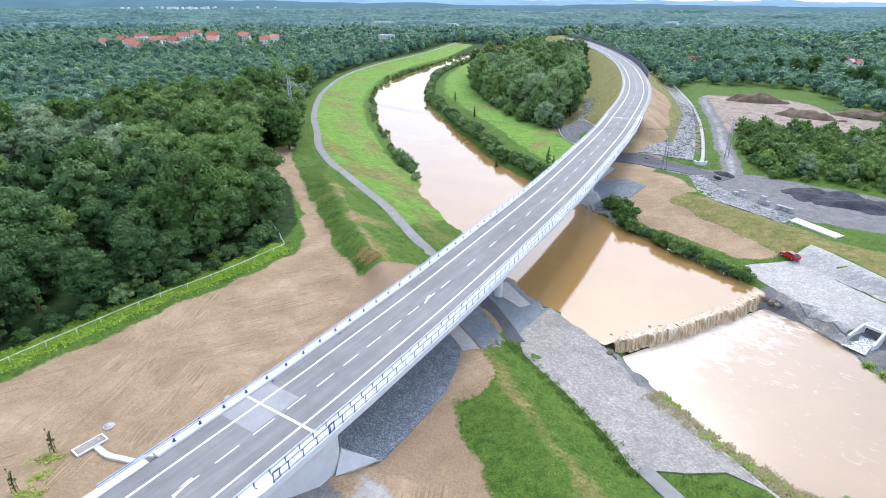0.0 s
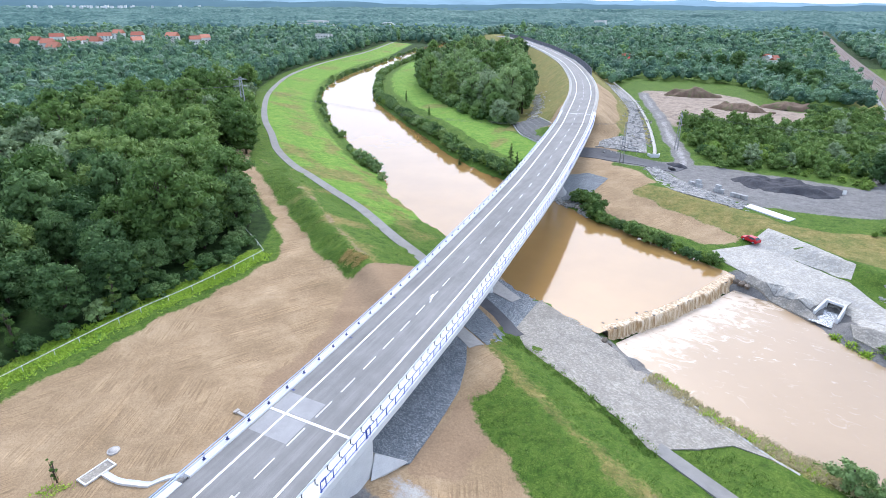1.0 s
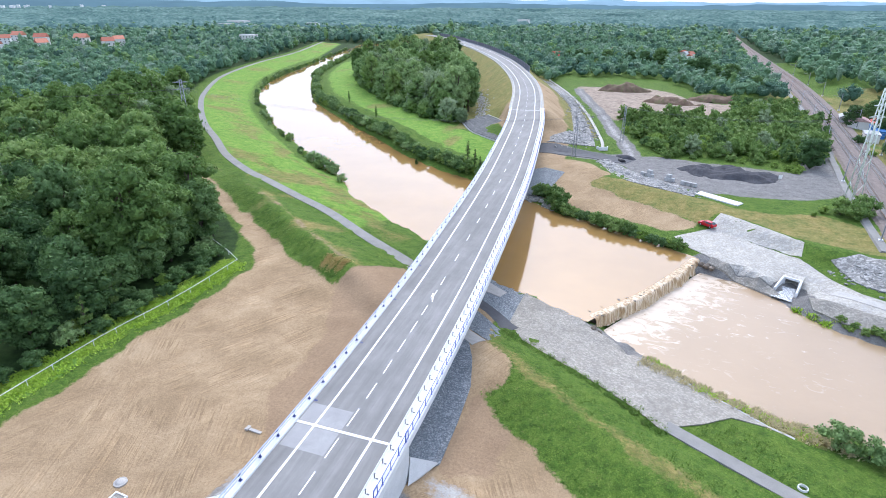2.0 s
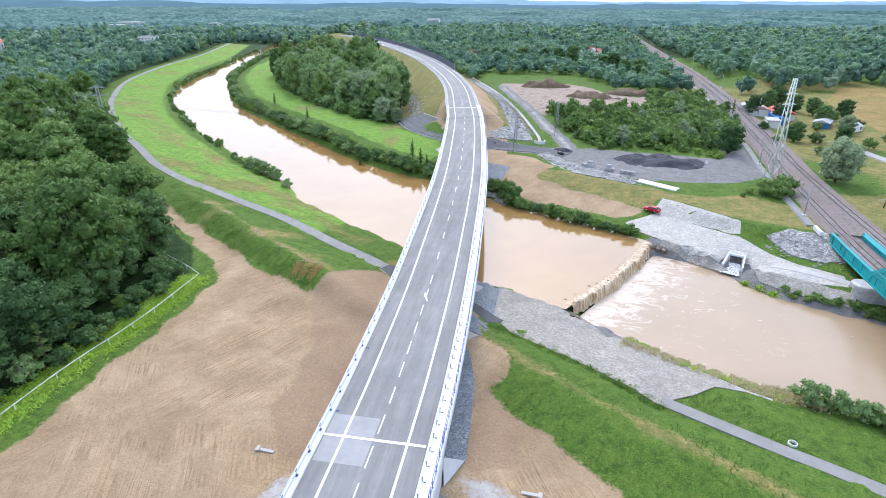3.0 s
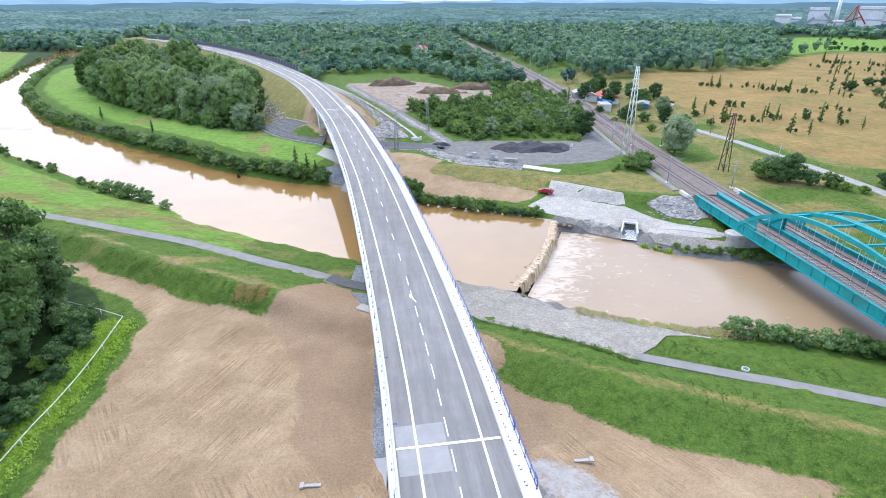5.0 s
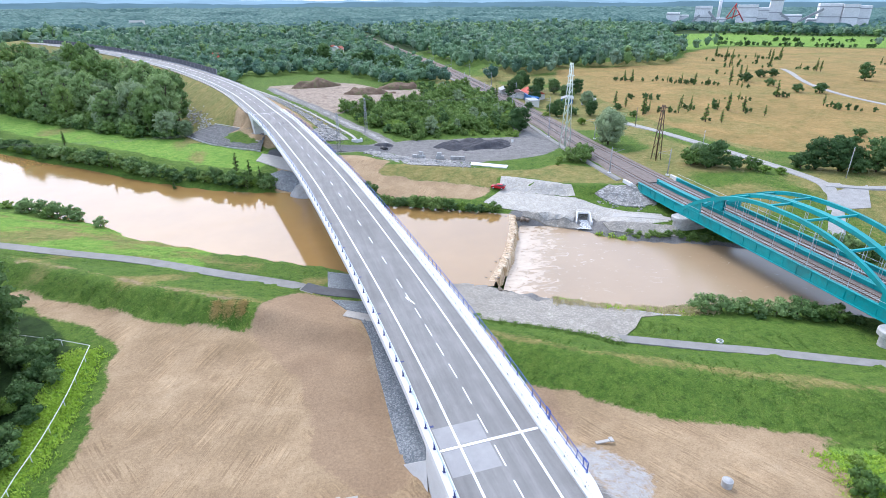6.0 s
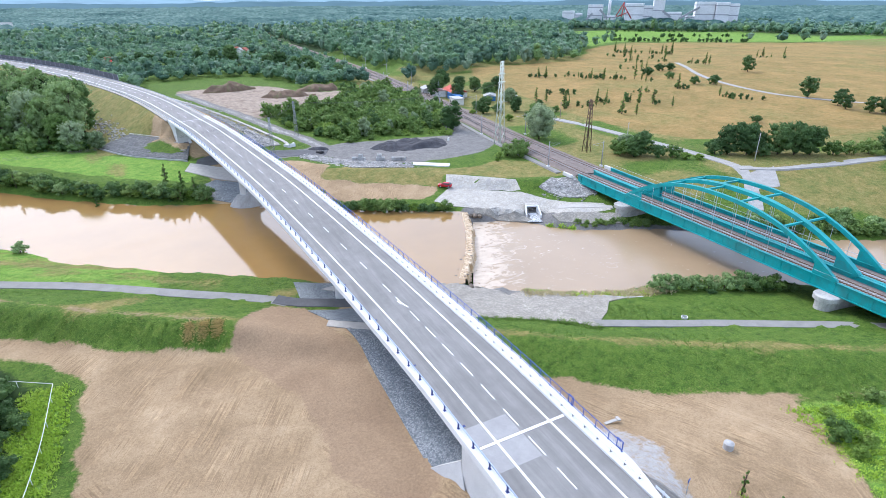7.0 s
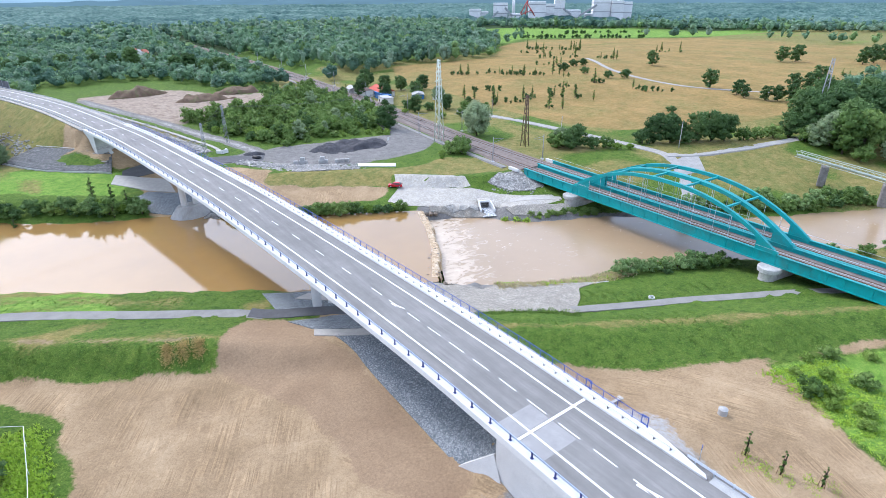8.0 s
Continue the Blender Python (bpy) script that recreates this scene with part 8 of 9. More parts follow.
def street_pole(x, y, h, label, mat=WOOD_POLE, head=False):
    ob = thing("pole", label, "pole", at=(x, y, float(height(x, y))))
    part("post", tube("post", [(0, 0, -0.4), (0.05, 0, h)], [0.16, 0.1], mat, 7), ob)
    part("crossbar", boxes("crossbar", [((0, 0, h - 0.4), (1.4, 0.12, 0.14), 30)], mat), ob)


street_pole(142.7, 120.4, 9.5, "leaning pale concrete pole at the lane junction", CONCRETE_GREY)
street_pole(121, 157, 9.0, "grey concrete pole beside the field lane", CONCRETE_GREY)
street_pole(129, 206, 8.0, "wooden pole beside the field lane")

# lanes
LANE = speckled("pale_lane_gravel", (0.33, 0.32, 0.3), 0.15, 0.5, 6, 0.95, 0.4, 0.03)
for ln, wdt, lab in ((spline([(127, 228), (129.5, 207), (132.5, 178), (134, 152), (134, 131), (131, 117), (119, 103), (105, 91), (98, 84)]), 1.9, "pale gravel field lane"),
                     (spline([(131, 118), (142, 112), (154, 108.3), (170, 104.2), (200, 98), (300, 78)]), 1.9, "pale gravel lane to the fields"),
                     (spline([(330, 320), (284, 256), (267, 199), (283, 158), (303, 130), (360, 90)], 4), 1.6, "pale sandy trail across the straw field")):
    tagged(new("lane", swept("lane", np.c_[ln[:, :2], height(ln[:, 0], ln[:, 1]) + 0.16], [(-wdt, 0.0), (-wdt - 0.3, -0.6), (wdt + 0.3, -0.6), (wdt, 0.0)], LANE)), lab, "lane", kind="structure")
tri = [(119, 106), (127, 113), (134, 113.5), (142, 113), (131, 103)]
paved("lane_junction", tri, LANE, "pale gravel forecourt where the lanes meet", 0.2, 3)
chan = spline([(11, 218, 0), (11, 226, 0), (4.6, 262.5, 0), (-5, 306, 0), (-19.8, 359, 0), (-45.9, 433, 0)], 3)
tagged(new("drain_channel", swept("drain_channel", np.c_[chan[:, :2], height(chan[:, 0], chan[:, 1]) + 0.1], [(-0.6, 0.2), (-0.7, -0.4), (0.7, -0.4), (0.6, 0.2), (0.25, 0.02), (-0.25, 0.02)], SAND_SLAB)), "pale concrete drainage channel", "drain", kind="structure")
hd = thing("culvert_inlet", "white broken concrete culvert head beside the track", "culvert", at=(12, 218.5, float(height(12, 218.5))), turn=25)
for k, (a2, b2, c2, s3, t3) in enumerate(((0, 0, 0.6, (2.6, 0.5, 1.6), 0), (-1.6, 1.2, 0.5, (0.5, 2.4, 1.4), 12), (1.7, 1.0, 0.5, (0.5, 2.4, 1.4), -25))):
    part("wall", boxes("wall", [((a2, b2, c2), s3, t3)], CONCRETE, 0.04), hd)
bl = thing("culvert_pipe", "dark round culvert pipe under the track", "pipe", at=(18.5, 206, float(height(18.5, 206)) + 0.2))
part("pipe", tube("pipe", [(0, 1.5, 0), (1.3, -1.2, 0)], 0.8, BLACK, 12), bl)
block = boxes("block", [((0, 0, 0.55), (1.5, 1.1, 1.1), 0)], CONCRETE_GREY, 0.06)
for x, y, z, t3 in ((26.5, 189.2, 0, -35), (28.0, 188.3, 0, -30), (28.9, 187.2, 0, -40), (28.4, 187.9, 1.1, -35), (33.6, 184.6, 0, -30), (34.9, 183.9, 0, -20), (34.0, 184.4, 1.1, -28), (38.2, 181.8, 0, -35), (39.6, 181.0, 0, -30), (41, 180.2, 0, -45)):
    ob = new("concrete_block", block)
    ob.matrix_world = pose(x, y, float(height(x, y)) + z, 0, 0, t3)
    tagged(ob, "weathered grey concrete block beside the track", "block", "concrete blocks")
sg = thing("sign", "small white sign board beside the black heap", "sign", at=(66.5, 195, float(height(66.5, 195))))
part("post", tube("post", [(0, 0, -0.3), (0, 0, 1.6)], 0.05, GREY_STEEL, 5), sg)
part("board", boxes("board", [((0, -0.06, 1.5), (1.0, 0.06, 1.2), 10)], WALL_WHITE), sg, "blank white board")


# ---------- red car ----------
def red_car(x, y, turn):
    ob = thing("car", "red hatchback parked on the pale paving", "car", at=(x, y, float(height(x, y)) + 0.14), turn=turn)
    paint, pn, pl, pb = nodes_of("red_car_paint", 0.25, 0, 0.5)
    pl.new(ramp(pn, pl, tex_noise(pn, pl, 3, 3, 0.5, place_of(pn)), [(0.3, (0.42, 0.012, 0.022)), (0.7, (0.52, 0.02, 0.03))]), pb.inputs["Base Color"])
    rubber = speckled("tyre_rubber", (0.02, 0.02, 0.02), 0.2, 4, 30, 0.9)
    lampm = speckled("lamp_glass", (0.75, 0.75, 0.72), 0.1, 4, 20, 0.1, 0.02, 0.001)
    tail = speckled("tail_lamp_red", (0.35, 0.01, 0.01), 0.1, 4, 20, 0.2, 0.02, 0.001)
    side = [(-2.1, 0.28), (-2.15, 0.62), (-2.05, 0.86), (-1.2, 0.95), (-0.55, 1.4), (0.2, 1.47), (1.25, 1.42), (1.95, 0.98), (2.1, 0.9), (2.12, 0.45), (2.0, 0.26)]
    v = []
    for sx in (-1, 1):
        v += [(px, sx * (0.87 if pz < 1.0 else 0.66), pz) for px, pz in side]
    n = len(side)
    f = [tuple(range(n)), tuple(range(2 * n - 1, n - 1, -1))] + [(i, i + n, (i + 1) % n + n, (i + 1) % n) for i in range(n)]
    me = mesh_of("body", v, f, paint)
    bm = bmesh.new()
    bm.from_mesh(me)
    bmesh.ops.recalc_face_normals(bm, faces=bm.faces[:])
    bmesh.ops.bevel(bm, geom=bm.edges[:], offset=0.05, segments=2, affect="EDGES")
    bm.to_mesh(me)
    bm.free()
    part("body", me, ob)
    for sx in (-1, 1):
        vv = [(-1.05, sx * 0.82, 0.98), (-0.5, sx * 0.69, 1.36), (1.2, sx * 0.69, 1.36), (1.75, sx * 0.82, 1.0)]
        part("side_window", mesh_of("side_window", [(a2, b2 + sx * 0.02, c2) for a2, b2, c2 in vv] + [(a2, b2 - sx * 0.03, c2) for a2, b2, c2 in vv], [(0, 1, 2, 3), (7, 6, 5, 4), (0, 4, 5, 1), (1, 5, 6, 2), (2, 6, 7, 3), (3, 7, 4, 0)], GLASS_DARK), ob, "dark side glass")
        part("headlight", boxes("headlight", [((-2.1, sx * 0.62, 0.68), (0.14, 0.36, 0.18), 0)], lampm, 0.02), ob, "clear headlight")
        part("tail_light", boxes("tail_light", [((2.1, sx * 0.68, 0.8), (0.12, 0.26, 0.3), 0)], tail, 0.02), ob, "red tail light")
        part("mirror", boxes("mirror", [((-0.85, sx * 1.0, 1.02), (0.2, 0.24, 0.16), 0)], paint, 0.03), ob)
        for wx in (-1.32, 1.3):
            wheel = part("wheel", tube("wheel", [(0, -0.11, 0), (0, 0.11, 0)], 0.32, rubber, 14), ob, "black tyre", pose(wx, sx * 0.82, 0.32))
            part("rim", tube("rim", [(0, -0.12, 0), (0, 0.12, 0)], 0.19, STEEL, 10), wheel, "silver rim")
    for pts, nm in (([(-1.15, 0.7, 0.98), (-1.15, -0.7, 0.98), (-0.56, -0.6, 1.41), (-0.56, 0.6, 1.41)], "windscreen"), ([(1.32, 0.6, 1.4), (1.32, -0.6, 1.4), (1.92, -0.7, 1.02), (1.92, 0.7, 1.02)], "rear_window")):
        dx = -0.035 if nm == "windscreen" else 0.035
        part(nm, mesh_of(nm, [(a2 + dx, b2, c2 + 0.03) for a2, b2, c2 in pts] + list(pts), [(0, 1, 2, 3), (7, 6, 5, 4), (0, 4, 5, 1), (1, 5, 6, 2), (2, 6, 7, 3), (3, 7, 4, 0)], GLASS_DARK), ob, "dark glass")


red_car(43.0, 152.9, -38)

# ---------- near field ----------
fence = thing("fence", "low white tape fence on thin posts along the weeds", "fence")
WHITE_TAPE = speckled("white_tape", (0.75, 0.76, 0.76), 0.1, 3, 20, 0.6)
fl = np.c_[fence_line, height(fence_line[:, 0], fence_line[:, 1])]
for q in fl[::5]:
    part("post", tube("post", [(0, 0, -0.3), (0, 0, 1.15)], 0.05, WHITE_TAPE, 6), fence, "", pose(*q))
part("rail", tube("rail", [q + (0, 0, 1.05) for q in fl[::2]], 0.05, WHITE_TAPE, 5), fence, "white top rail")
back = np.array([fl[-1], (-57.5, 92.5, float(height(-57.5, 92.5))), (-66, 97.2, float(height(-66, 97.2)))])
part("rail", tube("rail", [q + (0, 0, 1.05) for q in back], 0.05, WHITE_TAPE, 5), fence, "white top rail")
for q in back[1:]:
    part("post", tube("post", [(0, 0, -0.3), (0, 0, 1.15)], 0.05, WHITE_TAPE, 6), fence, "", pose(*q))


def ring(x, y, r, h, label, cover=True, mat=None):
    ob = thing("manhole", label, "manhole", at=(x, y, float(height(x, y))))
    prof = [(r, -0.4), (r, h), (r * 0.82, h + 0.03), (r * 0.8, -0.2 if not cover else h - 0.02)]
    v, n = [], 18
    for k in range(n):
        a2 = 2 * math.pi * k / n
        v += [(q * math.cos(a2), q * math.sin(a2), z) for q, z in prof]
    f = [(k * 4 + j, ((k + 1) % n) * 4 + j, ((k + 1) % n) * 4 + j + 1, k * 4 + j + 1) for k in range(n) for j in range(3)]
    part("rim", mesh_of("rim", v, f, mat or CONCRETE_GREY), ob)
    if cover:
        part("cover", tube("cover", [(0, 0, h - 0.12), (0, 0, h)], r * 0.82, mat or CONCRETE, 18), ob, "pale round cover")


ring(-28.7, 37.1, 0.75, 0.15, "pale round manhole cover in the soil", True, SAND_SLAB)
ring(22.9, 38.3, 0.62, 0.95, "grey concrete manhole ring standing in the soil", True, CONCRETE_GREY)
ring(47.2, 65.5, 0.6, 0.3, "open white concrete ring in the grass", False, CONCRETE)
inlet = thing("drain_basin", "stone-paved drain basin with a white concrete rim", "drain", at=(-27.1, 33.9, float(height(-27.1, 33.9)) + 0.12), turn=-3)
part("basin", boxes("basin", [((0, 0, 0.02), (1.4, 3.4, 0.16), 0)], STONE_PAVE), inlet, "grey stone setts")
for c, s3 in (((0, 1.8, 0.06), (1.8, 0.2, 0.26)), ((0, -1.8, 0.06), (1.8, 0.2, 0.26)), ((0.8, 0, 0.06), (0.2, 3.4, 0.26)), ((-0.8, 0, 0.06), (0.2, 3.4, 0.26))):
    part("rim", boxes("rim", [(c, s3, 0)], CONCRETE, 0.02), inlet, "white rim")
ch = spline([(-26.2, 34.2), (-23.5, 34.2), (-20.5, 35.2), (-17, 36.2), (-13.5, 36.0), (-11, 35.4)], 0.7)
tagged(new("drain_channel", swept("drain_channel", np.c_[ch, height(ch[:, 0], ch[:, 1]) + 0.16], [(-0.35, 0.12), (-0.4, -0.4), (0.4, -0.4), (0.35, 0.12), (0.12, 0.0), (-0.12, 0.0)], CONCRETE)), "white concrete drain channel down the bank", "drain", kind="structure")
for x, y, t3 in ((-18.8, 48.9, -5), (13.0, 48.5, -4)):
    ob = thing("drain_outlet", "white concrete drain outlet lying on the soil", "drain", "drain outlets", at=(x, y, float(height(x, y)) + 0.08), turn=t3)
    part("slab", boxes("slab", [((0, 0, 0.05), (1.9, 0.45, 0.16), 0)], SAND_SLAB, 0.03), ob)
    part("head", boxes("head", [((-1.2 if x < 0 else 1.2, 0, 0.12), (0.5, 0.8, 0.25), 0)], SAND_SLAB, 0.04), ob)
lp = thing("marker_post", "slim grey post with a small blue plate", "post", at=(11.6, 35.2, float(height(11.6, 35.2))))
part("post", tube("post", [(0, 0, -0.3), (0, 0, 2.0)], 0.05, STEEL, 6), lp)
part("plate", boxes("plate", [((0, 0, 1.95), (0.5, 0.08, 0.4), 20)], BLUE), lp, "small blue plate")
stk = speckled("wooden_stake", (0.35, 0.25, 0.15), 0.2, 4, 20, 0.9)
for x, y in ((17.6, 32.6), (17.9, 28.6), (19.9, 24.9), (-29.9, 30.9), (-26.9, 25.5)):
    ob = thing("tree_stake", "wooden stakes propping a young tree", "stake", "tree stakes", at=(x, y, float(height(x, y))))
    for k in range(3):
        a2 = 2.1 * k
        part("stake", tube("stake", [(0.4 * math.cos(a2), 0.4 * math.sin(a2), -0.3), (0.3 * math.cos(a2), 0.3 * math.sin(a2), 1.8)], 0.04, stk, 5), ob)
tufts("field_weeds", np.vstack([strip_spots(spline([(17, 32), (18, 28), (21, 24)]), 200, -1.0, 1.5), strip_spots(spline([(-29, 30), (-25, 26), (-22, 22)]), 300, -1.5, 1.5), strip_spots(spline([(38, 39), (33, 28), (29, 20)]), 2600, -12, 0.5)]), 0.24, WEED, "green weeds at the field's edge", 6)

# pipe bridge over the lower river
PIPE_STEEL = speckled("dull_green_steel", (0.34, 0.4, 0.36), 0.15, 2, 12, 0.6, 0.1, 0.004, metal=0.2)
pb_ = thing("pipe_bridge", "slender pale green truss pipe bridge", "bridge")
a0, a1 = np.array((154.5, 86.0, 4.2)), np.array((128.0, 15.0, 4.2))
for off2, z in ((-0.9, 0), (0.9, 0), (-0.9, 1.8), (0.9, 1.8)):
    d = (a1 - a0) / np.linalg.norm(a1 - a0)
    r = np.array((d[1], -d[0], 0))
    part("chord", tube("chord", [a0 + r * off2 + (0, 0, z), a1 + r * off2 + (0, 0, z)], 0.11, PIPE_STEEL, 5), pb_)
bits = []
for k in range(38):
    for o in (-0.9, 0.9):
        p0, p1 = a0 + d * (k * 2) + r * o, a0 + d * (k * 2 + 2) + r * o
        bits.append(tube("b", [p0 + (0, 0, 0 if k % 2 else 1.8), p1 + (0, 0, 1.8 if k % 2 else 0)], 0.06, PIPE_STEEL, 3))
part("lattice", joined("lattice", bits, [PIPE_STEEL]), pb_, "zigzag lattice")
part("pipe", tube("pipe", [a0 + (0, 0, 0.5), a1 + (0, 0, 0.5)], 0.4, PIPE_STEEL, 8), pb_, "pale carried pipe")
PIER_DARK = speckled("rough_pier_masonry", (0.2, 0.19, 0.18), 0.3, 0.9, 5, 0.95, 0.8, 0.08)
for k, s2 in ((0.14, 1), (0.4, 1)):
    q = a0 + (a1 - a0) * k
    part("pier", boxes("pier", [((q[0], q[1], 0.6), (3.0, 2.2, 6.4), 20)], PIER_DARK, 0.25), pb_, "rough stone pier")


# ---------- buildings ----------
def house(x, y, w2, d2, h, roof_h, turn, walls, roof, label, category="house", group="", windows=True, flat=False):
    z = float(height(x, y))
    ob = thing("house" if category == "house" else category.replace(" ", "_"), label, category, group, at=(x, y, z - 0.3), turn=turn)
    part("wall", boxes("wall", [((0, 0, h / 2), (w2, d2, h), 0)], walls), ob)
    e = 0.4
    if flat:
        part("roof", boxes("roof", [((0, 0, h + 0.15), (w2 + 0.5, d2 + 0.5, 0.35), 0)], roof), ob)
    else:
        v = [(-w2 / 2 - e, -d2 / 2 - e, h - 0.1), (w2 / 2 + e, -d2 / 2 - e, h - 0.1), (w2 / 2 + e, d2 / 2 + e, h - 0.1), (-w2 / 2 - e, d2 / 2 + e, h - 0.1), (-w2 / 2 - e, 0, h + roof_h), (w2 / 2 + e, 0, h + roof_h)]
        part("roof", mesh_of("roof", v, [(0, 1, 5, 4), (2, 3, 4, 5), (1, 2, 5), (3, 0, 4), (3, 2, 1, 0)], roof), ob)
        if category == "house":
            part("chimney", boxes("chimney", [((w2 * 0.2, d2 * 0.12, h + roof_h * 0.9), (0.6, 0.6, 1.6), 0)], roof), ob)
    if windows:
        for sx in np.linspace(-w2 / 2 + 1.6, w2 / 2 - 1.6, max(2, int(w2 / 3.2))):
            for zz in np.arange(1.6, h - 0.6, 2.8):
                for sd in (-1, 1):
                    part("window", boxes("window", [((sx, sd * (d2 / 2 + 0.02), zz), (1.1, 0.08, 1.3), 0)], GLASS_DARK), ob)
    return ob


house(124.5, 296, 17, 9, 3.4, 2.2, 80, WALL_WHITE, ROOF_RED, "low shed with a bright red roof beside the railway", "shed")
house(118.5, 285, 15, 3.5, 3.2, 0, 82, WALL_BLUE, WALL_BLUE, "long blue sheet-metal container shed", "container", "", False, True)
house(116.0, 302, 10, 8, 3.6, 1.6, 80, WALL_WHITE, speckled("rust_streaked_roof", (0.42, 0.3, 0.27), 0.3, 0.8, 6, 0.8), "whitewashed shed with a rust-streaked roof", "shed")
house(112.5, 272, 9, 5, 3.4, 0, 80, WALL_WHITE, CONCRETE_GREY, "white flat-roofed shed beside the rails", "shed", "", True, True)
house(114.5, 312, 9, 6, 3.2, 1.2, 78, CONCRETE_GREY, CONCRETE_GREY, "grey shed with a pitched roof", "shed")
house(133, 272, 10, 6, 2.8, 1.2, 60, WALL_BLUE, CONCRETE_GREY, "garden hut with a grey roof and blue walls", "hut")
house(140, 262, 8, 5, 2.6, 1.0, 40, WALL_WHITE, CONCRETE_GREY, "small pale garden hut", "hut")
house(-61, 556, 15, 10, 4.5, 3.6, 15, WALL_WHITE, ROOF_RED, "house with a steep red roof behind the road")
house(-67, 545, 9, 6, 4, 0, 15, WALL_WHITE, WALL_WHITE, "white flat-roofed annex beside the red-roofed house", "annex", "", True, True)
rr2 = random.Random(8)
for x, y in VILLAGE:
    house(x, y, rr2.uniform(10, 15), rr2.uniform(8, 11), rr2.uniform(9, 12), rr2.uniform(3.5, 5), rr2.uniform(10, 70), WALL_WHITE, ROOF_TILE, "village house with an orange tiled roof", "house", "village houses")
for x, y, w2, d2, h, lab in ((-700, 905, 40, 14, 14, "long white flat-roofed building in the wood"), (-745, 990, 48, 16, 16, "white two-storey building in the wood"), (-432, 603, 18, 12, 15, "white building behind the dike trees"), (-215, 1180, 22, 12, 19, "pale blue-white tall building above the wood"),
                             (-165, 1190, 26, 12, 15, "long grey flat-roofed building above the wood"), (-660, 905, 30, 12, 13, "white flat-roofed hall in the wood")):
    house(x, y, w2, d2, h, 0, rr2.uniform(-20, 20), WALL_WHITE, CONCRETE_GREY, lab, "building", "", True, True)
for k in range(12):
    x, y = rr2.uniform(-20, 90), rr2.uniform(560, 700)
    house(x, y, rr2.uniform(5, 8), rr2.uniform(4, 6), 4.5, 2.0, rr2.uniform(0, 90), WALL_WHITE, rr2.choice([ROOF_TILE, CONCRETE_GREY]), "small allotment hut among the trees", "hut", "allotment huts", False)

# white arch bridge far upstream
fb = thing("arch_bridge", "distant white concrete arch bridge over the river", "bridge", at=(-575, 985, 2), turn=-28)
arc = [(-30 + 60 * k / 16, 0, 3 + 11 * (1 - (2 * k / 16 - 1) ** 2)) for k in range(17)]
for o in (-4, 4):
    part("arch", tube("arch", [(a2, o, c2) for a2, b2, c2 in arc], 1.0, CONCRETE, 5), fb, "white arch")
    for a2, b2, c2 in arc[2:-2:2]:
        part("hanger", tube("hanger", [(a2, o, 4), (a2, o, c2)], 0.35, CONCRETE, 4), fb)
part("deck", boxes("deck", [((0, 0, 4), (90, 10, 1.6), 0)], CONCRETE), fb)

# noise wall along the far road
wall_line = offset(sub(ROAD, 360, 740), 7.6)
nb = thing("noise_barrier", "long dark grey noise barrier along the road", "barrier")
DARK_PANEL = speckled("dark_grey_panel", (0.1, 0.105, 0.12), 0.2, 0.5, 6, 0.85)
part("panel", swept("panel", wall_line, [(-0.1, 3.4), (-0.1, -0.6), (0.1, -0.6), (0.1, 3.4)], DARK_PANEL), nb)
for q in wall_line[::8]:
    part("post", boxes("post", [((0, 0, 1.4), (0.35, 0.35, 4.2), 0)], GREY_STEEL), nb, "", pose(*q))
for side in (-1, 1):
    gl = sub(ROAD, 236, 700)
    gr = thing("guard_rail", "galvanised guard rail along the far road", "barrier", "guard rails")
    o = side * 6.3
    part("beam", swept("beam", gl, [(o - 0.04, 0.75), (o - 0.04, 0.45), (o + 0.04, 0.45), (o + 0.04, 0.75)], STEEL), gr)
    part("verge", swept("verge", gl, [(side * 5.5, -0.02), (side * 5.5, -0.3), (side * 7.2, -0.4), (side * 7.2, -0.06)], STONE_LIGHT), gr, "pale gravel verge")
    for q in offset(gl, o)[::4]:
        part("post", boxes("post", [((0, 0, 0.3), (0.1, 0.14, 1.0), 0)], STEEL), gr, "", pose(*q))

# power station on the skyline
ps = thing("power_station", "pale grey power station blocks with a tall chimney", "power station")
PANEL_PALE = speckled("pale_panel_wall", (0.7, 0.7, 0.71), 0.12, 0.05, 0.6, 0.8)
RED_STEEL = speckled("red_steel", (0.42, 0.06, 0.05), 0.2, 0.3, 3, 0.6)
yard = pose(772, 775, 0, 0, 0, -42.6)
for a2, w2, h2, d2 in ((-138, 20, 34, 20), (-121, 13, 30, 18), (-92, 26, 44, 24), (-66, 22, 26, 20), (-26, 30, 46, 26), (-5, 26, 42, 30), (14, 18, 58, 22), (34, 36, 32, 24), (68, 16, 26, 18), (88, 30, 48, 26), (114, 20, 47, 26), (133, 18, 45, 22), (-180, 34, 20, 20), (-215, 26, 18, 16)):
    part("block", boxes("block", [((a2, (a2 * 7.3) % 18 - 9, h2 / 2), (w2, d2, h2), 0)], PANEL_PALE, 0.3), ps, "", yard)
    part("stripe", boxes("stripe", [((a2, (a2 * 7.3) % 18 - 9, h2 * q), (w2 + 0.6, d2 + 0.6, 1.2), 0) for q in (0.3, 0.6, 0.9)], GREY_STEEL), ps, "grey cladding bands", yard)
part("chimney", tube("chimney", [(-68, 30, 0), (-68, 30, 80)], [3.0, 2.2], PANEL_PALE, 10), ps, "tall pale chimney", yard)
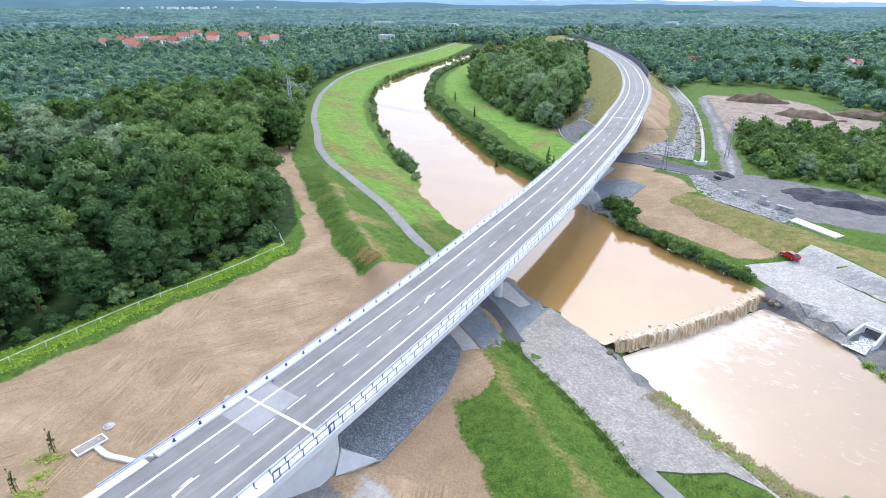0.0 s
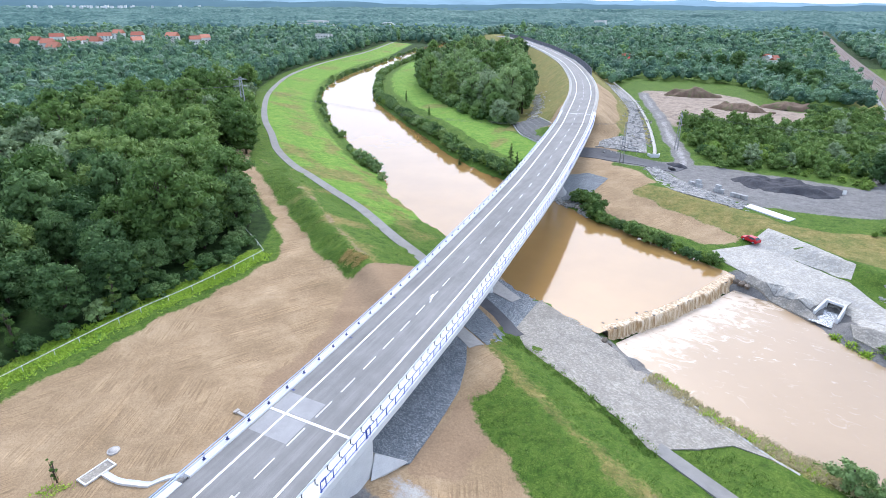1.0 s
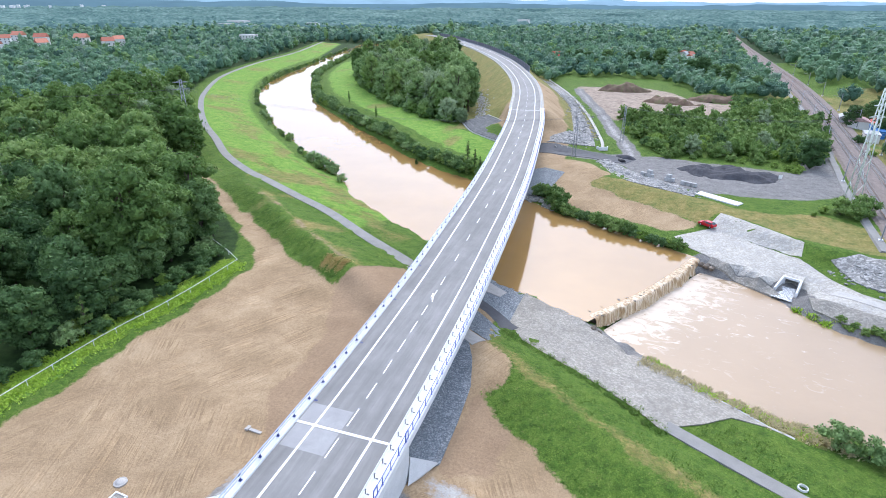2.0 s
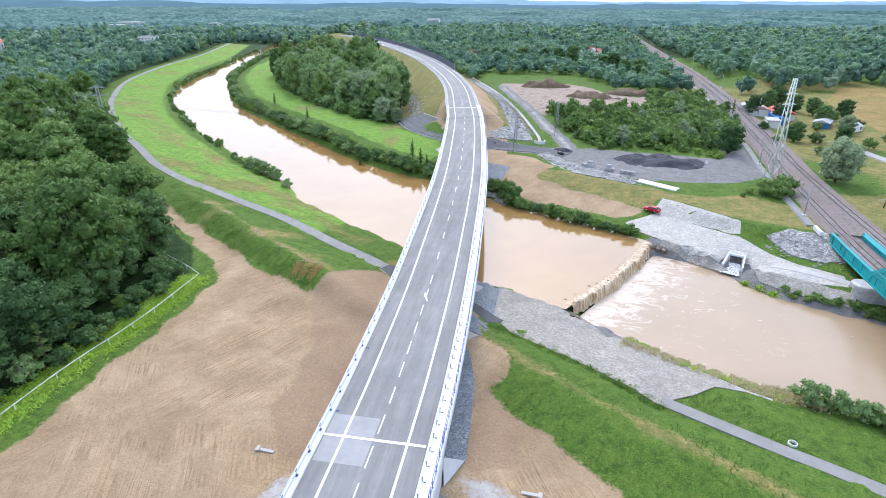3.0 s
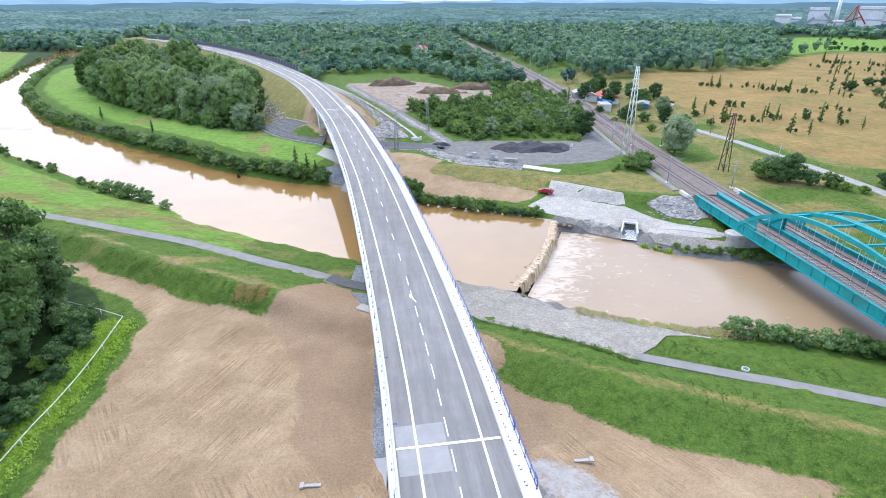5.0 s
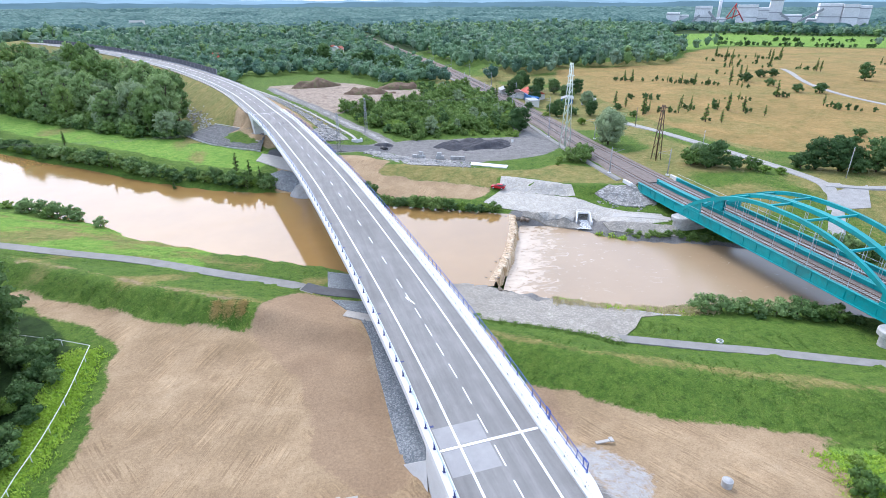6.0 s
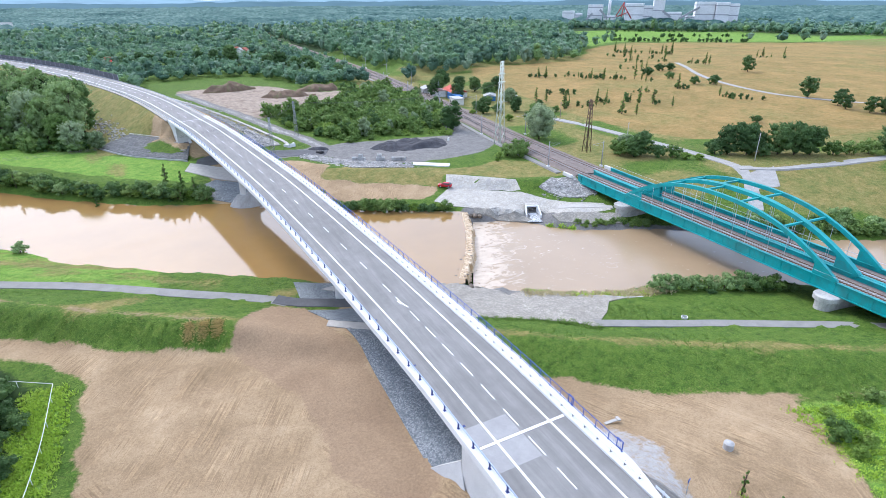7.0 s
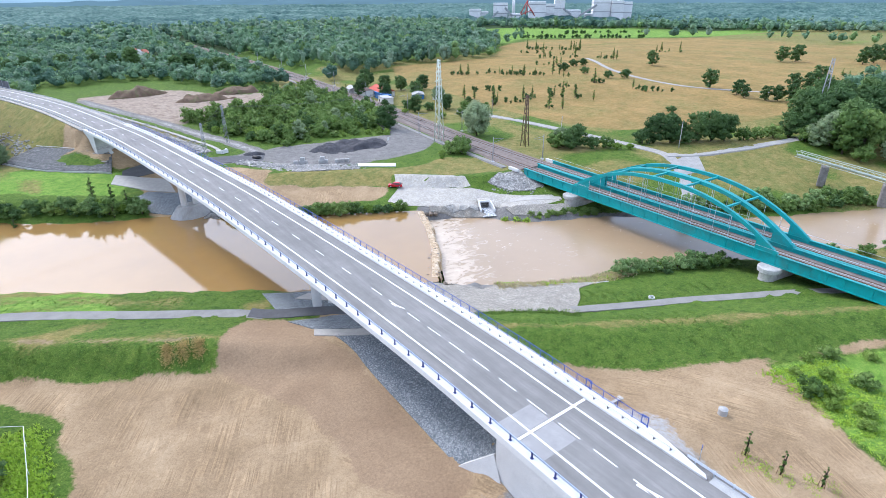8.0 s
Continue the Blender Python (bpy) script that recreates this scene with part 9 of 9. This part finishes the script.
for x0, z0, x1, z1 in ((-84, 36, -70, 22), (20, 34, 34, 24), (48, 22, 78, 40), (-110, 16, -96, 30)):
    part("conveyor", boxes("conveyor", [((0, 0, 0), (math.hypot(x1 - x0, z1 - z0), 4, 3.4), 0)], GREY_STEEL), ps, "sloping grey conveyor gallery", yard @ pose((x0 + x1) / 2, -16, (z0 + z1) / 2, 0, -math.degrees(math.atan2(z1 - z0, x1 - x0)), 0))
for x0, z0, x1, z1 in ((-62, 22, -44, 50), (-44, 50, -30, 24), (-56, 32, -36, 34), (-48, 22, -44, 50)):
    part("crane", tube("crane", [(x0, -14, z0 - 8), (x1, -14, z1 - 2)], 0.9, RED_STEEL, 5), ps, "red steel crane", yard)

# scattered pale houses of a distant town
rt = random.Random(31)
TOWN = -0.97
pale_town = []
for k in range(30):
    a, d = rt.gauss(TOWN, 0.05), rt.uniform(2820, 3060)
    x, y = math.sin(a) * d, math.cos(a) * d
    w2, h2 = rt.uniform(7, 13), rt.uniform(3, 6)
    pale_town.append(((x, y, float(height(x, y)) + 14 + h2 / 2), (w2, w2 * 0.7, h2 + 6), rt.uniform(0, 90)))
tagged(new("distant_town", boxes("distant_town", pale_town, WALL_WHITE)), "scattered pale houses of a distant town among trees", "town", kind="stuff")


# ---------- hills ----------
# Air haze in front of the hills, painted as a steady bluish emission.
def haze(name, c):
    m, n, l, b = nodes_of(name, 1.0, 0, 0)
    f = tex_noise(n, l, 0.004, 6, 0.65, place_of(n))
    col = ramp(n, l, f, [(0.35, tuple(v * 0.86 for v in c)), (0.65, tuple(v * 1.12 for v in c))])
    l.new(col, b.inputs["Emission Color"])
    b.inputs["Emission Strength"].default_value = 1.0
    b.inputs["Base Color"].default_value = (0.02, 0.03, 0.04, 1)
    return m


def hills(name, dist, lo, hi, seed, mat, label):
    a = np.linspace(-1.9, 1.9, 420)
    west = np.clip((-a - 0.35) / 0.6, 0, 1)
    top = lo + (hi - lo) * (0.55 * vnoise(a * 9, a * 0, 1, seed) + 0.3 * vnoise(a * 34, a * 0, 1, seed + 1) + 0.15 * vnoise(a * 160, a * 0, 1, seed + 2)) + west * (hi - lo) * 0.7
    v, f, rows = [], [], ((0, 0.0), (120, 0.45), (260, 0.8), (420, 1.0), (600, 0.6))
    for out2, part_h in rows:
        v += [(math.sin(q) * (dist + out2), math.cos(q) * (dist + out2), -15 + (t2 + 15) * part_h) for q, t2 in zip(a, top)]
    n = len(a)
    f = [(r2 * n + i, r2 * n + i + 1, (r2 + 1) * n + i + 1, (r2 + 1) * n + i) for r2 in range(len(rows) - 1) for i in range(n - 1)]
    tagged(new(name, mesh_of(name, v, f, mat, True)), label, "hills", kind="structure")


hills("backdrop", 3100, 34, 58, 3, haze("blue_green_haze_glow", (0.075, 0.13, 0.155)), "wooded hills with blue-green haze painted in")
hills("backdrop", 3950, 50, 92, 13, haze("pale_blue_haze_glow", (0.19, 0.29, 0.37)), "skyline hills with pale blue haze painted in")
